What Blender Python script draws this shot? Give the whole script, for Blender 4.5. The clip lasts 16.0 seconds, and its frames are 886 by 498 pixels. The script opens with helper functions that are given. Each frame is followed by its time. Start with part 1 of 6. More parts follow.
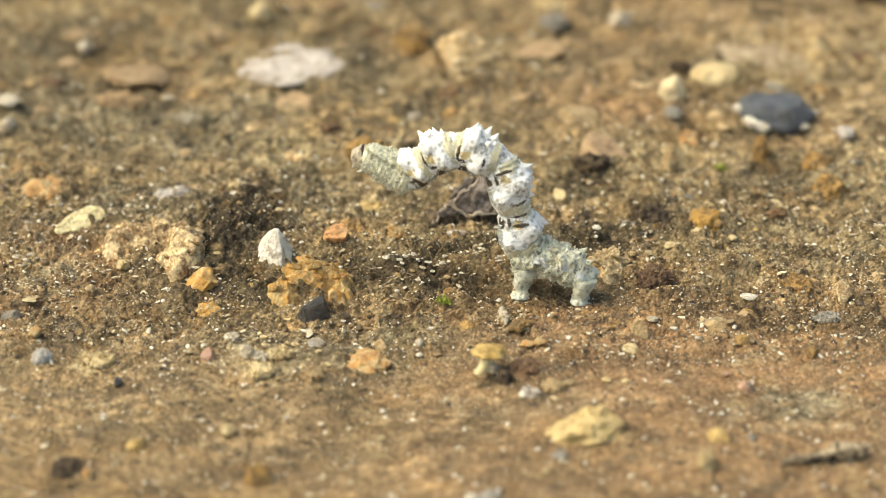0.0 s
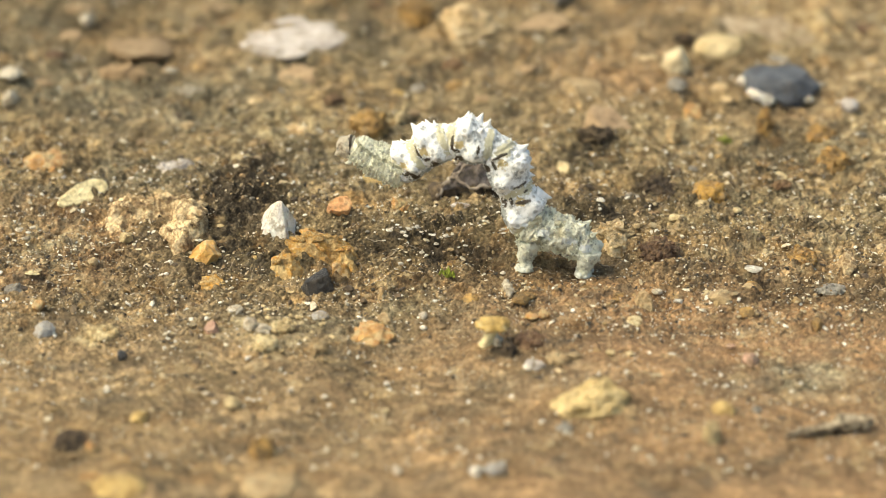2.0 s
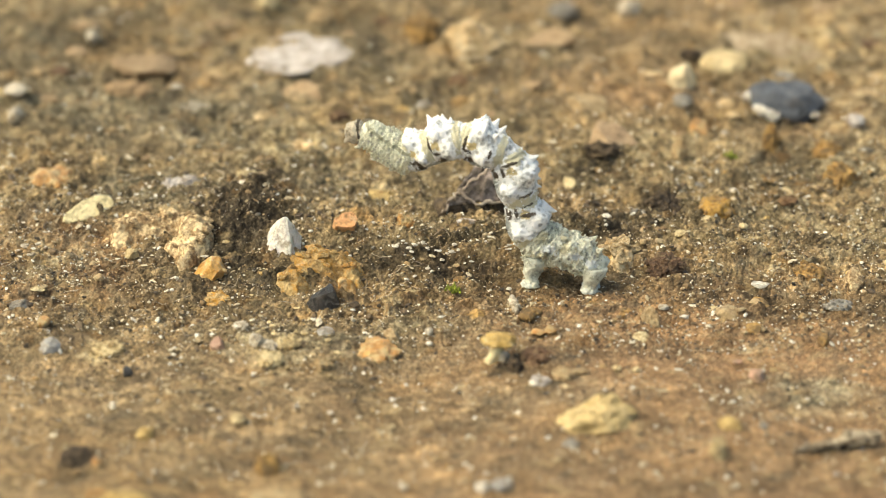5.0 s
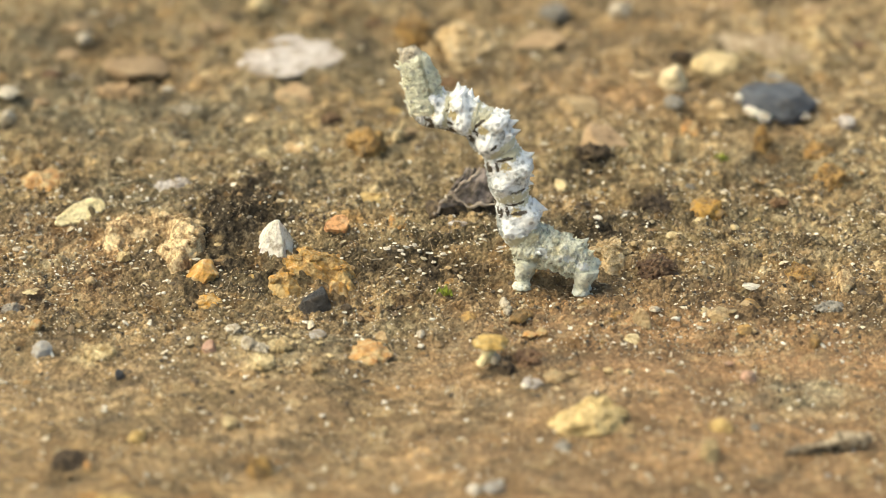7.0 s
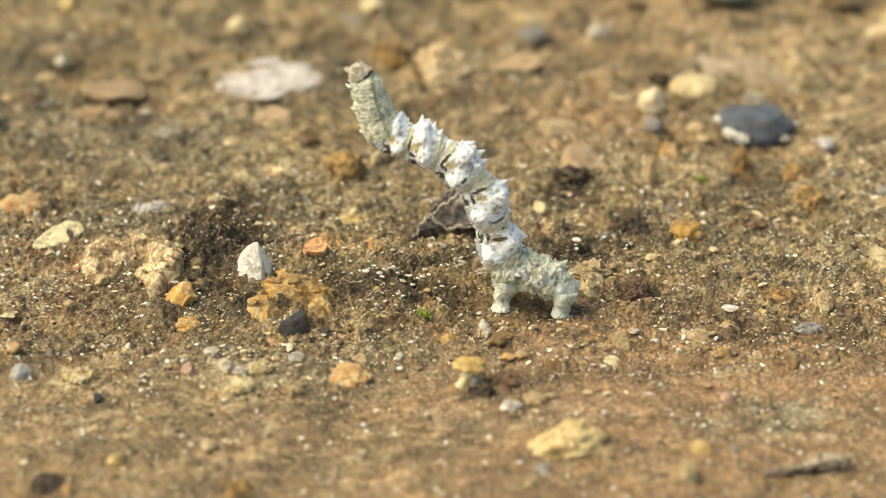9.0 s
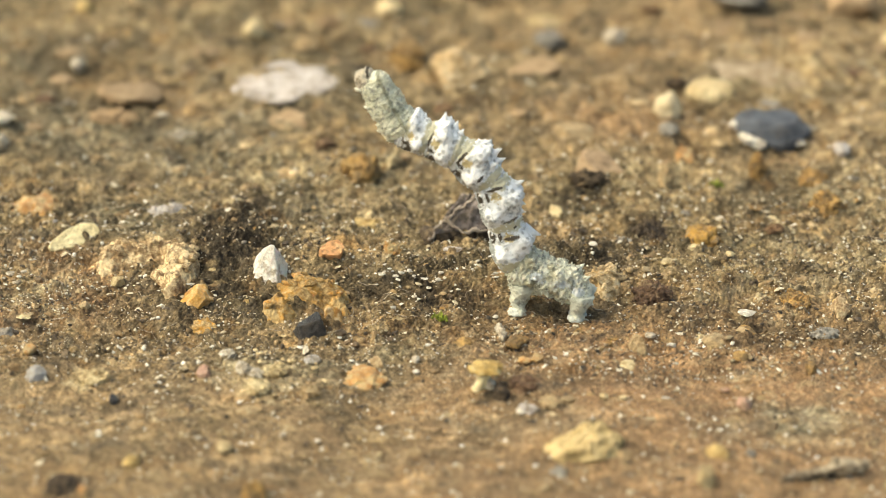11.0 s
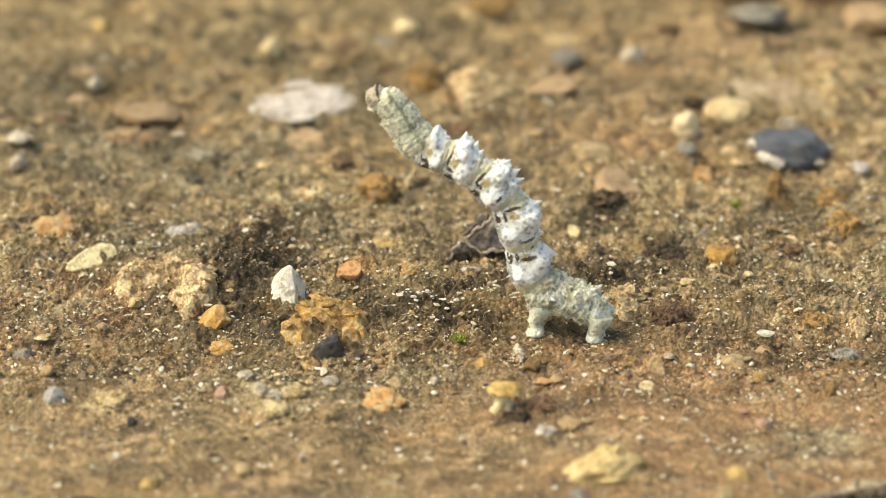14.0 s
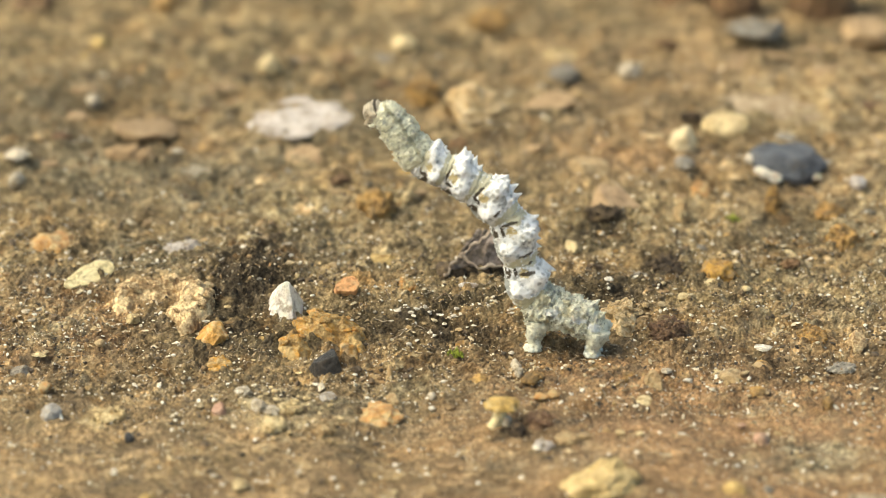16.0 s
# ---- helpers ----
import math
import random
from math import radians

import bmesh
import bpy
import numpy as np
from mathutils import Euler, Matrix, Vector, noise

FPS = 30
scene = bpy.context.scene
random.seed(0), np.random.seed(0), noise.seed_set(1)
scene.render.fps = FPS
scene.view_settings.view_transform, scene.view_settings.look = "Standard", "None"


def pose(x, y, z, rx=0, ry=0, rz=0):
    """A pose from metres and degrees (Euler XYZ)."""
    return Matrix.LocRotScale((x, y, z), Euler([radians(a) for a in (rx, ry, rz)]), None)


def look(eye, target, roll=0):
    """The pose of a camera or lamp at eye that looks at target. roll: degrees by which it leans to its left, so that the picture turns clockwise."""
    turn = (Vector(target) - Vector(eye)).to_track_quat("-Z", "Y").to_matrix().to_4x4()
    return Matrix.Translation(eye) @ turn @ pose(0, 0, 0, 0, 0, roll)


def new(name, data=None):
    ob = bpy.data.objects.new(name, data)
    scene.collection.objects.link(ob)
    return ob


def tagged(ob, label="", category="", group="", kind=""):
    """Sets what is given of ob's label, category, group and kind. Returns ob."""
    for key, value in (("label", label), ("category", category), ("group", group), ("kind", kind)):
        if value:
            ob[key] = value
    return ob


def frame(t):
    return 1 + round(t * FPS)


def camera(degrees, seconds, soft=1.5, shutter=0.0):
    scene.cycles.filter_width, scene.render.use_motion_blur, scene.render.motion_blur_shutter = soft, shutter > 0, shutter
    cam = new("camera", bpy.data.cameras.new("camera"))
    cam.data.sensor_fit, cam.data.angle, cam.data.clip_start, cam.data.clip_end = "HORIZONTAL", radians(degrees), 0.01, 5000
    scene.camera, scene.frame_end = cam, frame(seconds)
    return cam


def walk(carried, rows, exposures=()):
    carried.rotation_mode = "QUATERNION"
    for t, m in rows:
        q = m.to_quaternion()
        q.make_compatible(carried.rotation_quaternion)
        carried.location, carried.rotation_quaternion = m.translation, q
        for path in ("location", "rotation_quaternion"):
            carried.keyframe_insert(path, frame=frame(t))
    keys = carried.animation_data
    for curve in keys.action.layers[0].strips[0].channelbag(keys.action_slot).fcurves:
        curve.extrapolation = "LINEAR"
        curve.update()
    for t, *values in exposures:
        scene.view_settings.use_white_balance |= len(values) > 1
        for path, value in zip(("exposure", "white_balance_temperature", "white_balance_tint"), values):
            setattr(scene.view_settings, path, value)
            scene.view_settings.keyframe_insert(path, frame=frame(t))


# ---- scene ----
MM = 0.001

# camera: a macro lens held over the soil, about 14 cm from the caterpillar
cam = camera(18.0, 16.0, soft=0.5)
cam.data.dof.use_dof = True
cam.data.dof.focus_distance = 0.1350
cam.data.dof.aperture_fstop = 46.0
WAY = [
    (0.0, 0.166, -124.306, 60.695, 64.161, -0.17, 0.134),
    (0.5, 0.04, -124.214, 60.581, 64.062, -0.163, 0.15),
    (1.0, 0.187, -124.238, 60.519, 63.917, -0.074, 0.17),
    (1.5, -0.04, -124.135, 60.468, 63.736, -0.098, 0.146),
    (2.0, 0.022, -124.108, 60.444, 63.659, -0.12, 0.128),
    (2.5, -0.048, -124.057, 60.53, 63.664, -0.162, 0.154),
    (3.0, -0.206, -124.0, 60.391, 63.806, -0.16, 0.228),
    (3.5, -0.24, -123.832, 60.691, 63.89, -0.16, 0.181),
    (4.0, -0.132, -123.993, 60.346, 64.062, -0.031, 0.226),
    (6.5, -0.011, -123.968, 60.287, 63.931, -0.038, 0.083),
    (7.0, 0.011, -124.041, 60.504, 63.998, 0.003, 0.004),
    (7.5, 0.175, -123.979, 60.431, 63.978, -0.012, -0.026),
    (8.0, 0.069, -124.035, 60.59, 64.152, -0.008, -0.181),
    (8.5, 0.139, -123.847, 60.495, 64.216, -0.037, -0.306),
    (9.0, 0.036, -123.952, 60.376, 64.487, -0.083, -0.42),
    (11.5, -0.377, -123.857, 60.112, 64.643, -0.272, -0.103),
    (12.0, -0.394, -123.624, 60.116, 64.636, -0.223, -0.051),
    (12.5, -0.424, -123.639, 60.111, 64.619, -0.221, 0.021),
    (13.0, -0.506, -123.516, 60.257, 64.647, -0.251, 0.068),
    (13.5, -0.376, -123.424, 60.412, 64.802, -0.184, 0.088),
    (14.0, -0.5, -123.483, 60.334, 64.905, -0.057, 0.093),
    (14.5, -0.286, -123.631, 60.351, 64.945, 0.13, 0.024),
    (15.0, -0.17, -123.551, 60.275, 64.966, 0.105, 0.095),
    (15.5, -0.382, -123.649, 60.219, 65.118, 0.026, 0.051),
    (16.0, -0.183, -123.59, 60.317, 65.249, 0.144, 0.087),
]
walk(cam, [(t, pose(x * MM, y * MM, z * MM, rx, ry, rz)) for t, x, y, z, rx, ry, rz in WAY],
     exposures=[(0.0, 1.03, 8050, 0), (16.0, 1.03, 8050, 0)])

# light: bright overcast sky with a wide veiled sun
SUN_EL, SUN_ROT = radians(52), radians(-95)
world = bpy.data.worlds.new("sky")
scene.world = world
world.use_nodes = True
sky = world.node_tree.nodes.new("ShaderNodeTexSky")
sky.sky_type, sky.sun_disc, sky.sun_elevation, sky.sun_rotation = "NISHITA", False, SUN_EL, SUN_ROT
sky.air_density, sky.dust_density, sky.ozone_density = 1.0, 4.0, 1.0
world.node_tree.nodes["Background"].inputs["Strength"].default_value = 0.130
world.node_tree.links.new(sky.outputs[0], world.node_tree.nodes["Background"].inputs["Color"])
sun_data = bpy.data.lights.new("sun", "SUN")
sun_data.energy, sun_data.angle, sun_data.color = 1.35, radians(50), (1.0, 0.93, 0.82)
sun = new("sun", sun_data)
sun.matrix_world = look((math.sin(SUN_ROT) * math.cos(SUN_EL), math.cos(SUN_ROT) * math.cos(SUN_EL), math.sin(SUN_EL)), (0, 0, 0))


# ---- materials ----
def material(name):
    m = bpy.data.materials.new(name)
    m.use_nodes = True
    return m, m.node_tree.nodes, m.node_tree.links, m.node_tree.nodes["Principled BSDF"]


def node(nodes, kind, **values):
    n = nodes.new("ShaderNode" + kind)
    for key, value in values.items():
        n.inputs[key].default_value = value
    return n


def ramp(nodes, links, source, stops):
    r = nodes.new("ShaderNodeValToRGB")
    while len(r.color_ramp.elements) < len(stops):
        r.color_ramp.elements.new(0.5)
    for e, (p, col) in zip(r.color_ramp.elements, stops):
        e.position, e.color = p, (*col, 1)
    links.new(source, r.inputs[0])
    return r.outputs[0]


def noise_at(nodes, links, coords, scale, detail=6.0, rough=0.6):
    n = node(nodes, "TexNoise", Scale=scale, Detail=detail, Roughness=rough)
    links.new(coords, n.inputs["Vector"])
    return n.outputs["Fac"]


def mixed(nodes, links, fac, a, b, mode="MIX"):
    m = nodes.new("ShaderNodeMix")
    m.data_type, m.blend_type = "RGBA", mode
    for value, slot in ((fac, 0), (a, 6), (b, 7)):
        if isinstance(value, (int, float)):
            m.inputs[slot].default_value = value
        elif isinstance(value, tuple):
            m.inputs[slot].default_value = (*value, 1)
        else:
            links.new(value, m.inputs[slot])
    return m.outputs[2]


def calc(nodes, links, op, a, b=None, c=None, clamp=False):
    m = nodes.new("ShaderNodeMath")
    m.operation, m.use_clamp = op, clamp
    for k, value in enumerate((a, b, c)):
        if isinstance(value, (int, float)):
            m.inputs[k].default_value = value
        elif value is not None:
            links.new(value, m.inputs[k])
    return m.outputs[0]


def bumped(nodes, links, bsdf, height, strength, distance):
    b = node(nodes, "Bump", Strength=strength, Distance=distance)
    links.new(height, b.inputs["Height"])
    links.new(b.outputs[0], bsdf.inputs["Normal"])


def rock(name, light, dark, spot, spots=0.35, rough=0.75, glow=0.0, spec=0.4, dusty=0.72):
    """Weathered stone: two tones in broad patches, fine grain, dust specks and a stain colour."""
    m, nodes, links, bsdf = material(name)
    info = nodes.new("ShaderNodeObjectInfo")
    tex = nodes.new("ShaderNodeTexCoord")
    moved = nodes.new("ShaderNodeVectorMath")
    moved.operation = "ADD"
    links.new(tex.outputs["Object"], moved.inputs[0])
    shift = calc(nodes, links, "MULTIPLY", info.outputs["Random"], 0.37)
    links.new(shift, moved.inputs[1])
    at = moved.outputs[0]
    broad = noise_at(nodes, links, at, 900, 4, 0.55)
    fine = noise_at(nodes, links, at, 5200, 7, 0.7)
    stain = noise_at(nodes, links, at, 1900, 5, 0.65)
    both = calc(nodes, links, "ADD", calc(nodes, links, "MULTIPLY", broad, 0.45), calc(nodes, links, "MULTIPLY", fine, 0.55))
    deep = tuple(v * 0.55 for v in dark)
    col = ramp(nodes, links, both, [(0.36, deep), (0.45, dark), (0.55, light)])
    mask = ramp(nodes, links, stain, [(0.92 - spots - 0.06, (0, 0, 0)), (0.92 - spots + 0.08, (1, 1, 1))])
    col = mixed(nodes, links, mask, col, spot)
    dust = noise_at(nodes, links, at, 1400, 8, 0.75)
    col = mixed(nodes, links, ramp(nodes, links, dust, [(0.51, (0, 0, 0)), (0.62, (dusty, dusty, dusty))]), col, (0.25, 0.18, 0.10))
    geo = nodes.new("ShaderNodeNewGeometry")
    vary = calc(nodes, links, "MULTIPLY_ADD", info.outputs["Random"], 0.24, 0.74)
    vary = calc(nodes, links, "ADD", vary, calc(nodes, links, "MULTIPLY", geo.outputs["Random Per Island"], 0.34))
    hsv = node(nodes, "HueSaturation")
    links.new(col, hsv.inputs["Color"])
    links.new(vary, hsv.inputs["Value"])
    links.new(hsv.outputs[0], bsdf.inputs["Base Color"])
    bsdf.inputs["Roughness"].default_value = rough
    bsdf.inputs["Specular IOR Level"].default_value = spec
    if glow:
        bsdf.inputs["Subsurface Weight"].default_value = glow
        bsdf.inputs["Subsurface Radius"].default_value = (0.6, 0.35, 0.15)
        bsdf.inputs["Subsurface Scale"].default_value = 0.0004
    bumped(nodes, links, bsdf, calc(nodes, links, "ADD", fine, stain), 1.0, 0.00020)
    return m


WHITE_ROCK = rock("white_stone", (0.66, 0.62, 0.59), (0.50, 0.46, 0.43), (0.28, 0.22, 0.17), 0.36)
WHITE_QUARTZ = rock("quartz", (0.90, 0.87, 0.79), (0.78, 0.73, 0.64), (0.45, 0.37, 0.26), 0.30, 0.45, 0.1)
PALE_ROCK = rock("pale_stone", (0.66, 0.60, 0.49), (0.50, 0.44, 0.34), (0.28, 0.23, 0.17), 0.35)
WHITE_CHIP = rock("white_flake", (0.84, 0.80, 0.71), (0.62, 0.57, 0.48), (0.38, 0.32, 0.23), 0.32, 0.55, dusty=0.45)
ORANGE_CHIP = rock("smooth_orange_stone", (0.92, 0.52, 0.26), (0.80, 0.42, 0.19), (0.80, 0.54, 0.30), 0.28, 0.5, 0.1, dusty=0.1)
CREAM_ROCK = rock("cream_stone", (0.72, 0.60, 0.36), (0.56, 0.43, 0.23), (0.35, 0.23, 0.10), 0.34)
CREAM_PEBBLE = rock("cream_pebble", (0.84, 0.72, 0.48), (0.70, 0.57, 0.35), (0.44, 0.32, 0.17), 0.26, dusty=0.3)
YELLOW_ROCK = rock("yellow_stone", (0.70, 0.52, 0.23), (0.54, 0.37, 0.14), (0.30, 0.18, 0.06), 0.36)
TAN_ROCK = rock("tan_stone", (0.56, 0.41, 0.23), (0.38, 0.26, 0.135), (0.50, 0.40, 0.24), 0.36)
TANBROWN_ROCK = rock("tan_brown_stone", (0.48, 0.345, 0.205), (0.37, 0.25, 0.14), (0.22, 0.14, 0.075), 0.30, dusty=0.35)
ROSE_ROCK = rock("rose_brown_stone", (0.50, 0.36, 0.225), (0.40, 0.275, 0.165), (0.27, 0.175, 0.10), 0.30, dusty=0.3)
OCHRE_ROCK = rock("ochre_stone", (0.54, 0.34, 0.12), (0.36, 0.20, 0.07), (0.20, 0.13, 0.06), 0.40)
ORANGE_ROCK = rock("orange_stone", (0.60, 0.33, 0.12), (0.45, 0.225, 0.075), (0.56, 0.42, 0.22), 0.42, 0.5, 0.12)
AMBER_ROCK = rock("amber_stone", (0.46, 0.27, 0.065), (0.30, 0.16, 0.04), (0.12, 0.07, 0.03), 0.36, 0.5)
PINK_ROCK = rock("pink_stone", (0.60, 0.38, 0.28), (0.47, 0.27, 0.19), (0.50, 0.38, 0.28), 0.36, 0.6)
BLUE_ROCK = rock("blue_grey_stone", (0.50, 0.50, 0.49), (0.38, 0.37, 0.36), (0.40, 0.34, 0.26), 0.38, 0.6)
GREY_ROCK = rock("grey_stone", (0.36, 0.34, 0.30), (0.24, 0.22, 0.19), (0.15, 0.13, 0.10), 0.36)
SLATE_ROCK = rock("slate", (0.115, 0.130, 0.158), (0.075, 0.087, 0.108), (0.15, 0.16, 0.17), 0.26, 0.6, dusty=0.2)
BLACK_ROCK = rock("black_stone", (0.030, 0.031, 0.036), (0.014, 0.014, 0.017), (0.075, 0.075, 0.08), 0.28, 0.38, 0.0, 0.6, 0.12)
CRUST_CLOD = rock("crusted_clod", (0.80, 0.645, 0.40), (0.40, 0.265, 0.14), (0.20, 0.13, 0.075), 0.36, 0.9, dusty=0.25)
AMBER_QUARTZ = rock("amber_quartz", (0.74, 0.42, 0.12), (0.56, 0.28, 0.065), (0.80, 0.60, 0.34), 0.36, 0.38, 0.12, 0.5, 0.3)
CAP_SKIN = rock("ochre_cap", (0.80, 0.57, 0.21), (0.64, 0.42, 0.13), (0.82, 0.66, 0.36), 0.34, 0.7, dusty=0.3)
STRAW_CLOD = rock("straw_clod", (0.88, 0.70, 0.38), (0.66, 0.49, 0.23), (0.46, 0.31, 0.13), 0.28, 0.9, dusty=0.3)
SLAB_ROCK = rock("sandy_slab", (0.58, 0.47, 0.33), (0.45, 0.35, 0.235), (0.30, 0.215, 0.13), 0.42, 0.85, dusty=0.95)
SAND_CLOD = rock("sand_clod", (0.82, 0.66, 0.42), (0.62, 0.44, 0.23), (0.45, 0.28, 0.12), 0.34, 0.9)
OCHRE_CLOD = rock("ochre_clod", (0.64, 0.47, 0.23), (0.34, 0.215, 0.09), (0.56, 0.30, 0.07), 0.39, 0.9, dusty=0.45)
PALE_CHIP = rock("pale_yellow_stone", (0.92, 0.81, 0.50), (0.78, 0.66, 0.37), (0.50, 0.38, 0.19), 0.20, 0.6, dusty=0.3)
BROWN_CLOD = rock("brown_clod", (0.26, 0.155, 0.08), (0.16, 0.09, 0.05), (0.10, 0.06, 0.035), 0.38, 0.9)
RED_CLOD = rock("red_brown_clod", (0.18, 0.105, 0.062), (0.105, 0.062, 0.039), (0.28, 0.19, 0.11), 0.33, 0.9)
DARK_CLOD = rock("dark_clod", (0.085, 0.062, 0.042), (0.042, 0.031, 0.023), (0.15, 0.11, 0.075), 0.32, 0.9)


def soil_material():
    """Clay soil: grey-brown silt, red-brown clay, dark humus (which also paints some shade), orange rust and pale sand,
    by the shares kept on the ground.
    """
    m, nodes, links, bsdf = material("soil")
    tex = nodes.new("ShaderNodeTexCoord")
    at = tex.outputs["Object"]
    flat_map = node(nodes, "Mapping", Scale=(0.86, 1.0, 1.0))
    links.new(at, flat_map.inputs["Vector"])
    along = flat_map.outputs[0]

    def share(kind, gain, noise_out, spread):
        a = nodes.new("ShaderNodeAttribute")
        a.attribute_name = kind
        k = calc(nodes, links, "MULTIPLY_ADD", noise_out, spread, -spread * 0.5)
        k = calc(nodes, links, "ADD", calc(nodes, links, "MULTIPLY", a.outputs["Fac"], gain), k, clamp=True)
        return calc(nodes, links, "MULTIPLY", k, calc(nodes, links, "MULTIPLY", a.outputs["Fac"], 8.0, clamp=True))

    broad = noise_at(nodes, links, at, 260, 6, 0.62)
    mid = noise_at(nodes, links, along, 1300, 7, 0.66)
    fine = noise_at(nodes, links, along, 4600, 8, 0.72)
    grain = node(nodes, "TexVoronoi", Scale=6200.0, Randomness=1.0)
    links.new(at, grain.inputs["Vector"])
    tone = calc(nodes, links, "ADD", calc(nodes, links, "MULTIPLY", mid, 0.55), calc(nodes, links, "MULTIPLY", fine, 0.45))
    base = ramp(nodes, links, tone, [(0.40, (0.110, 0.084, 0.050)), (0.49, (0.270, 0.208, 0.122)), (0.58, (0.52, 0.415, 0.255))])
    silt = ramp(nodes, links, tone, [(0.40, (0.085, 0.073, 0.050)), (0.49, (0.215, 0.184, 0.124)), (0.58, (0.46, 0.395, 0.272))])
    clay = ramp(nodes, links, tone, [(0.35, (0.21, 0.125, 0.071)), (0.5, (0.350, 0.222, 0.126)), (0.65, (0.49, 0.345, 0.21))])
    rust = ramp(nodes, links, tone, [(0.41, (0.13, 0.068, 0.026)), (0.5, (0.32, 0.182, 0.070)), (0.59, (0.54, 0.36, 0.16))])
    sand = ramp(nodes, links, tone, [(0.36, (0.20, 0.145, 0.075)), (0.48, (0.42, 0.335, 0.19)), (0.60, (0.66, 0.57, 0.38))])
    humus = ramp(nodes, links, tone, [(0.40, (0.018, 0.014, 0.010)), (0.52, (0.070, 0.055, 0.038)), (0.64, (0.24, 0.195, 0.135))])
    col = mixed(nodes, links, ramp(nodes, links, broad, [(0.52, (0, 0, 0)), (0.68, (0.5, 0.5, 0.5))]), base, rust)
    great = noise_at(nodes, links, at, 270, 4, 0.55)
    col = mixed(nodes, links, ramp(nodes, links, great, [(0.54, (0, 0, 0)), (0.64, (0.5, 0.5, 0.5))]), col, (0.42, 0.325, 0.195))
    col = mixed(nodes, links, ramp(nodes, links, great, [(0.36, (0.55, 0.55, 0.55)), (0.45, (0, 0, 0))]), col, (0.135, 0.105, 0.070))
    col = mixed(nodes, links, share("clay", 1.0, mid, 1.5), col, clay)
    col = mixed(nodes, links, share("silt", 1.2, mid, 1.4), col, silt)
    col = mixed(nodes, links, share("rust", 1.0, mid, 1.8), col, rust)
    col = mixed(nodes, links, share("sand", 0.9, mid, 2.2), col, sand)
    col = mixed(nodes, links, share("humus", 1.2, mid, 1.8), col, humus)
    blotch = noise_at(nodes, links, along, 420, 7, 0.68)
    col = mixed(nodes, links, 1.0, col, ramp(nodes, links, blotch, [(0.36, (0.68, 0.69, 0.70)), (0.5, (1.0, 1.0, 1.0)), (0.64, (1.30, 1.28, 1.23))]), "MULTIPLY")
    wide = noise_at(nodes, links, at, 150, 5, 0.6)
    col = mixed(nodes, links, 1.0, col, ramp(nodes, links, wide, [(0.38, (0.74, 0.76, 0.76)), (0.5, (0.98, 0.98, 0.98)), (0.62, (1.2, 1.17, 1.12))]), "MULTIPLY")
    spot = noise_at(nodes, links, along, 950, 3, 0.5)
    col = mixed(nodes, links, ramp(nodes, links, spot, [(0.60, (0, 0, 0)), (0.68, (0.55, 0.55, 0.55))]), col, (0.46, 0.35, 0.20))
    other = noise_at(nodes, links, along, 620, 4, 0.55)
    col = mixed(nodes, links, ramp(nodes, links, other, [(0.57, (0, 0, 0)), (0.66, (0.35, 0.35, 0.35))]), col, (0.33, 0.190, 0.080))
    col = mixed(nodes, links, ramp(nodes, links, other, [(0.34, (0.6, 0.6, 0.6)), (0.42, (0, 0, 0))]), col, (0.15, 0.122, 0.088))
    tint = ramp(nodes, links, grain.outputs["Color"], [(0.0, (0.5, 0.5, 0.5)), (0.6, (1, 1, 1)), (1.0, (1.8, 1.74, 1.62))])
    col = mixed(nodes, links, 0.7, col, tint, "MULTIPLY")
    links.new(col, bsdf.inputs["Base Color"])
    bsdf.inputs["Roughness"].default_value = 0.9
    bsdf.inputs["Specular IOR Level"].default_value = 0.2
    height = calc(nodes, links, "ADD", fine, calc(nodes, links, "MULTIPLY", grain.outputs["Distance"], -0.7))
    bumped(nodes, links, bsdf, height, 1.0, 0.00026)
    return m


def grit_material(name, stops, grain):
    m, nodes, links, bsdf = material(name)
    geo = nodes.new("ShaderNodeNewGeometry")
    tex = nodes.new("ShaderNodeTexCoord")
    col = ramp(nodes, links, geo.outputs["Random Per Island"], stops)
    fine = noise_at(nodes, links, tex.outputs["Object"], grain, 6, 0.75)
    col = mixed(nodes, links, 0.8, col, ramp(nodes, links, fine, [(0.34, (0.5, 0.5, 0.5)), (0.66, (1.4, 1.38, 1.33))]), "MULTIPLY")
    links.new(col, bsdf.inputs["Base Color"])
    bsdf.inputs["Roughness"].default_value = 0.6
    bumped(nodes, links, bsdf, fine, 0.9, 0.00015)
    return m


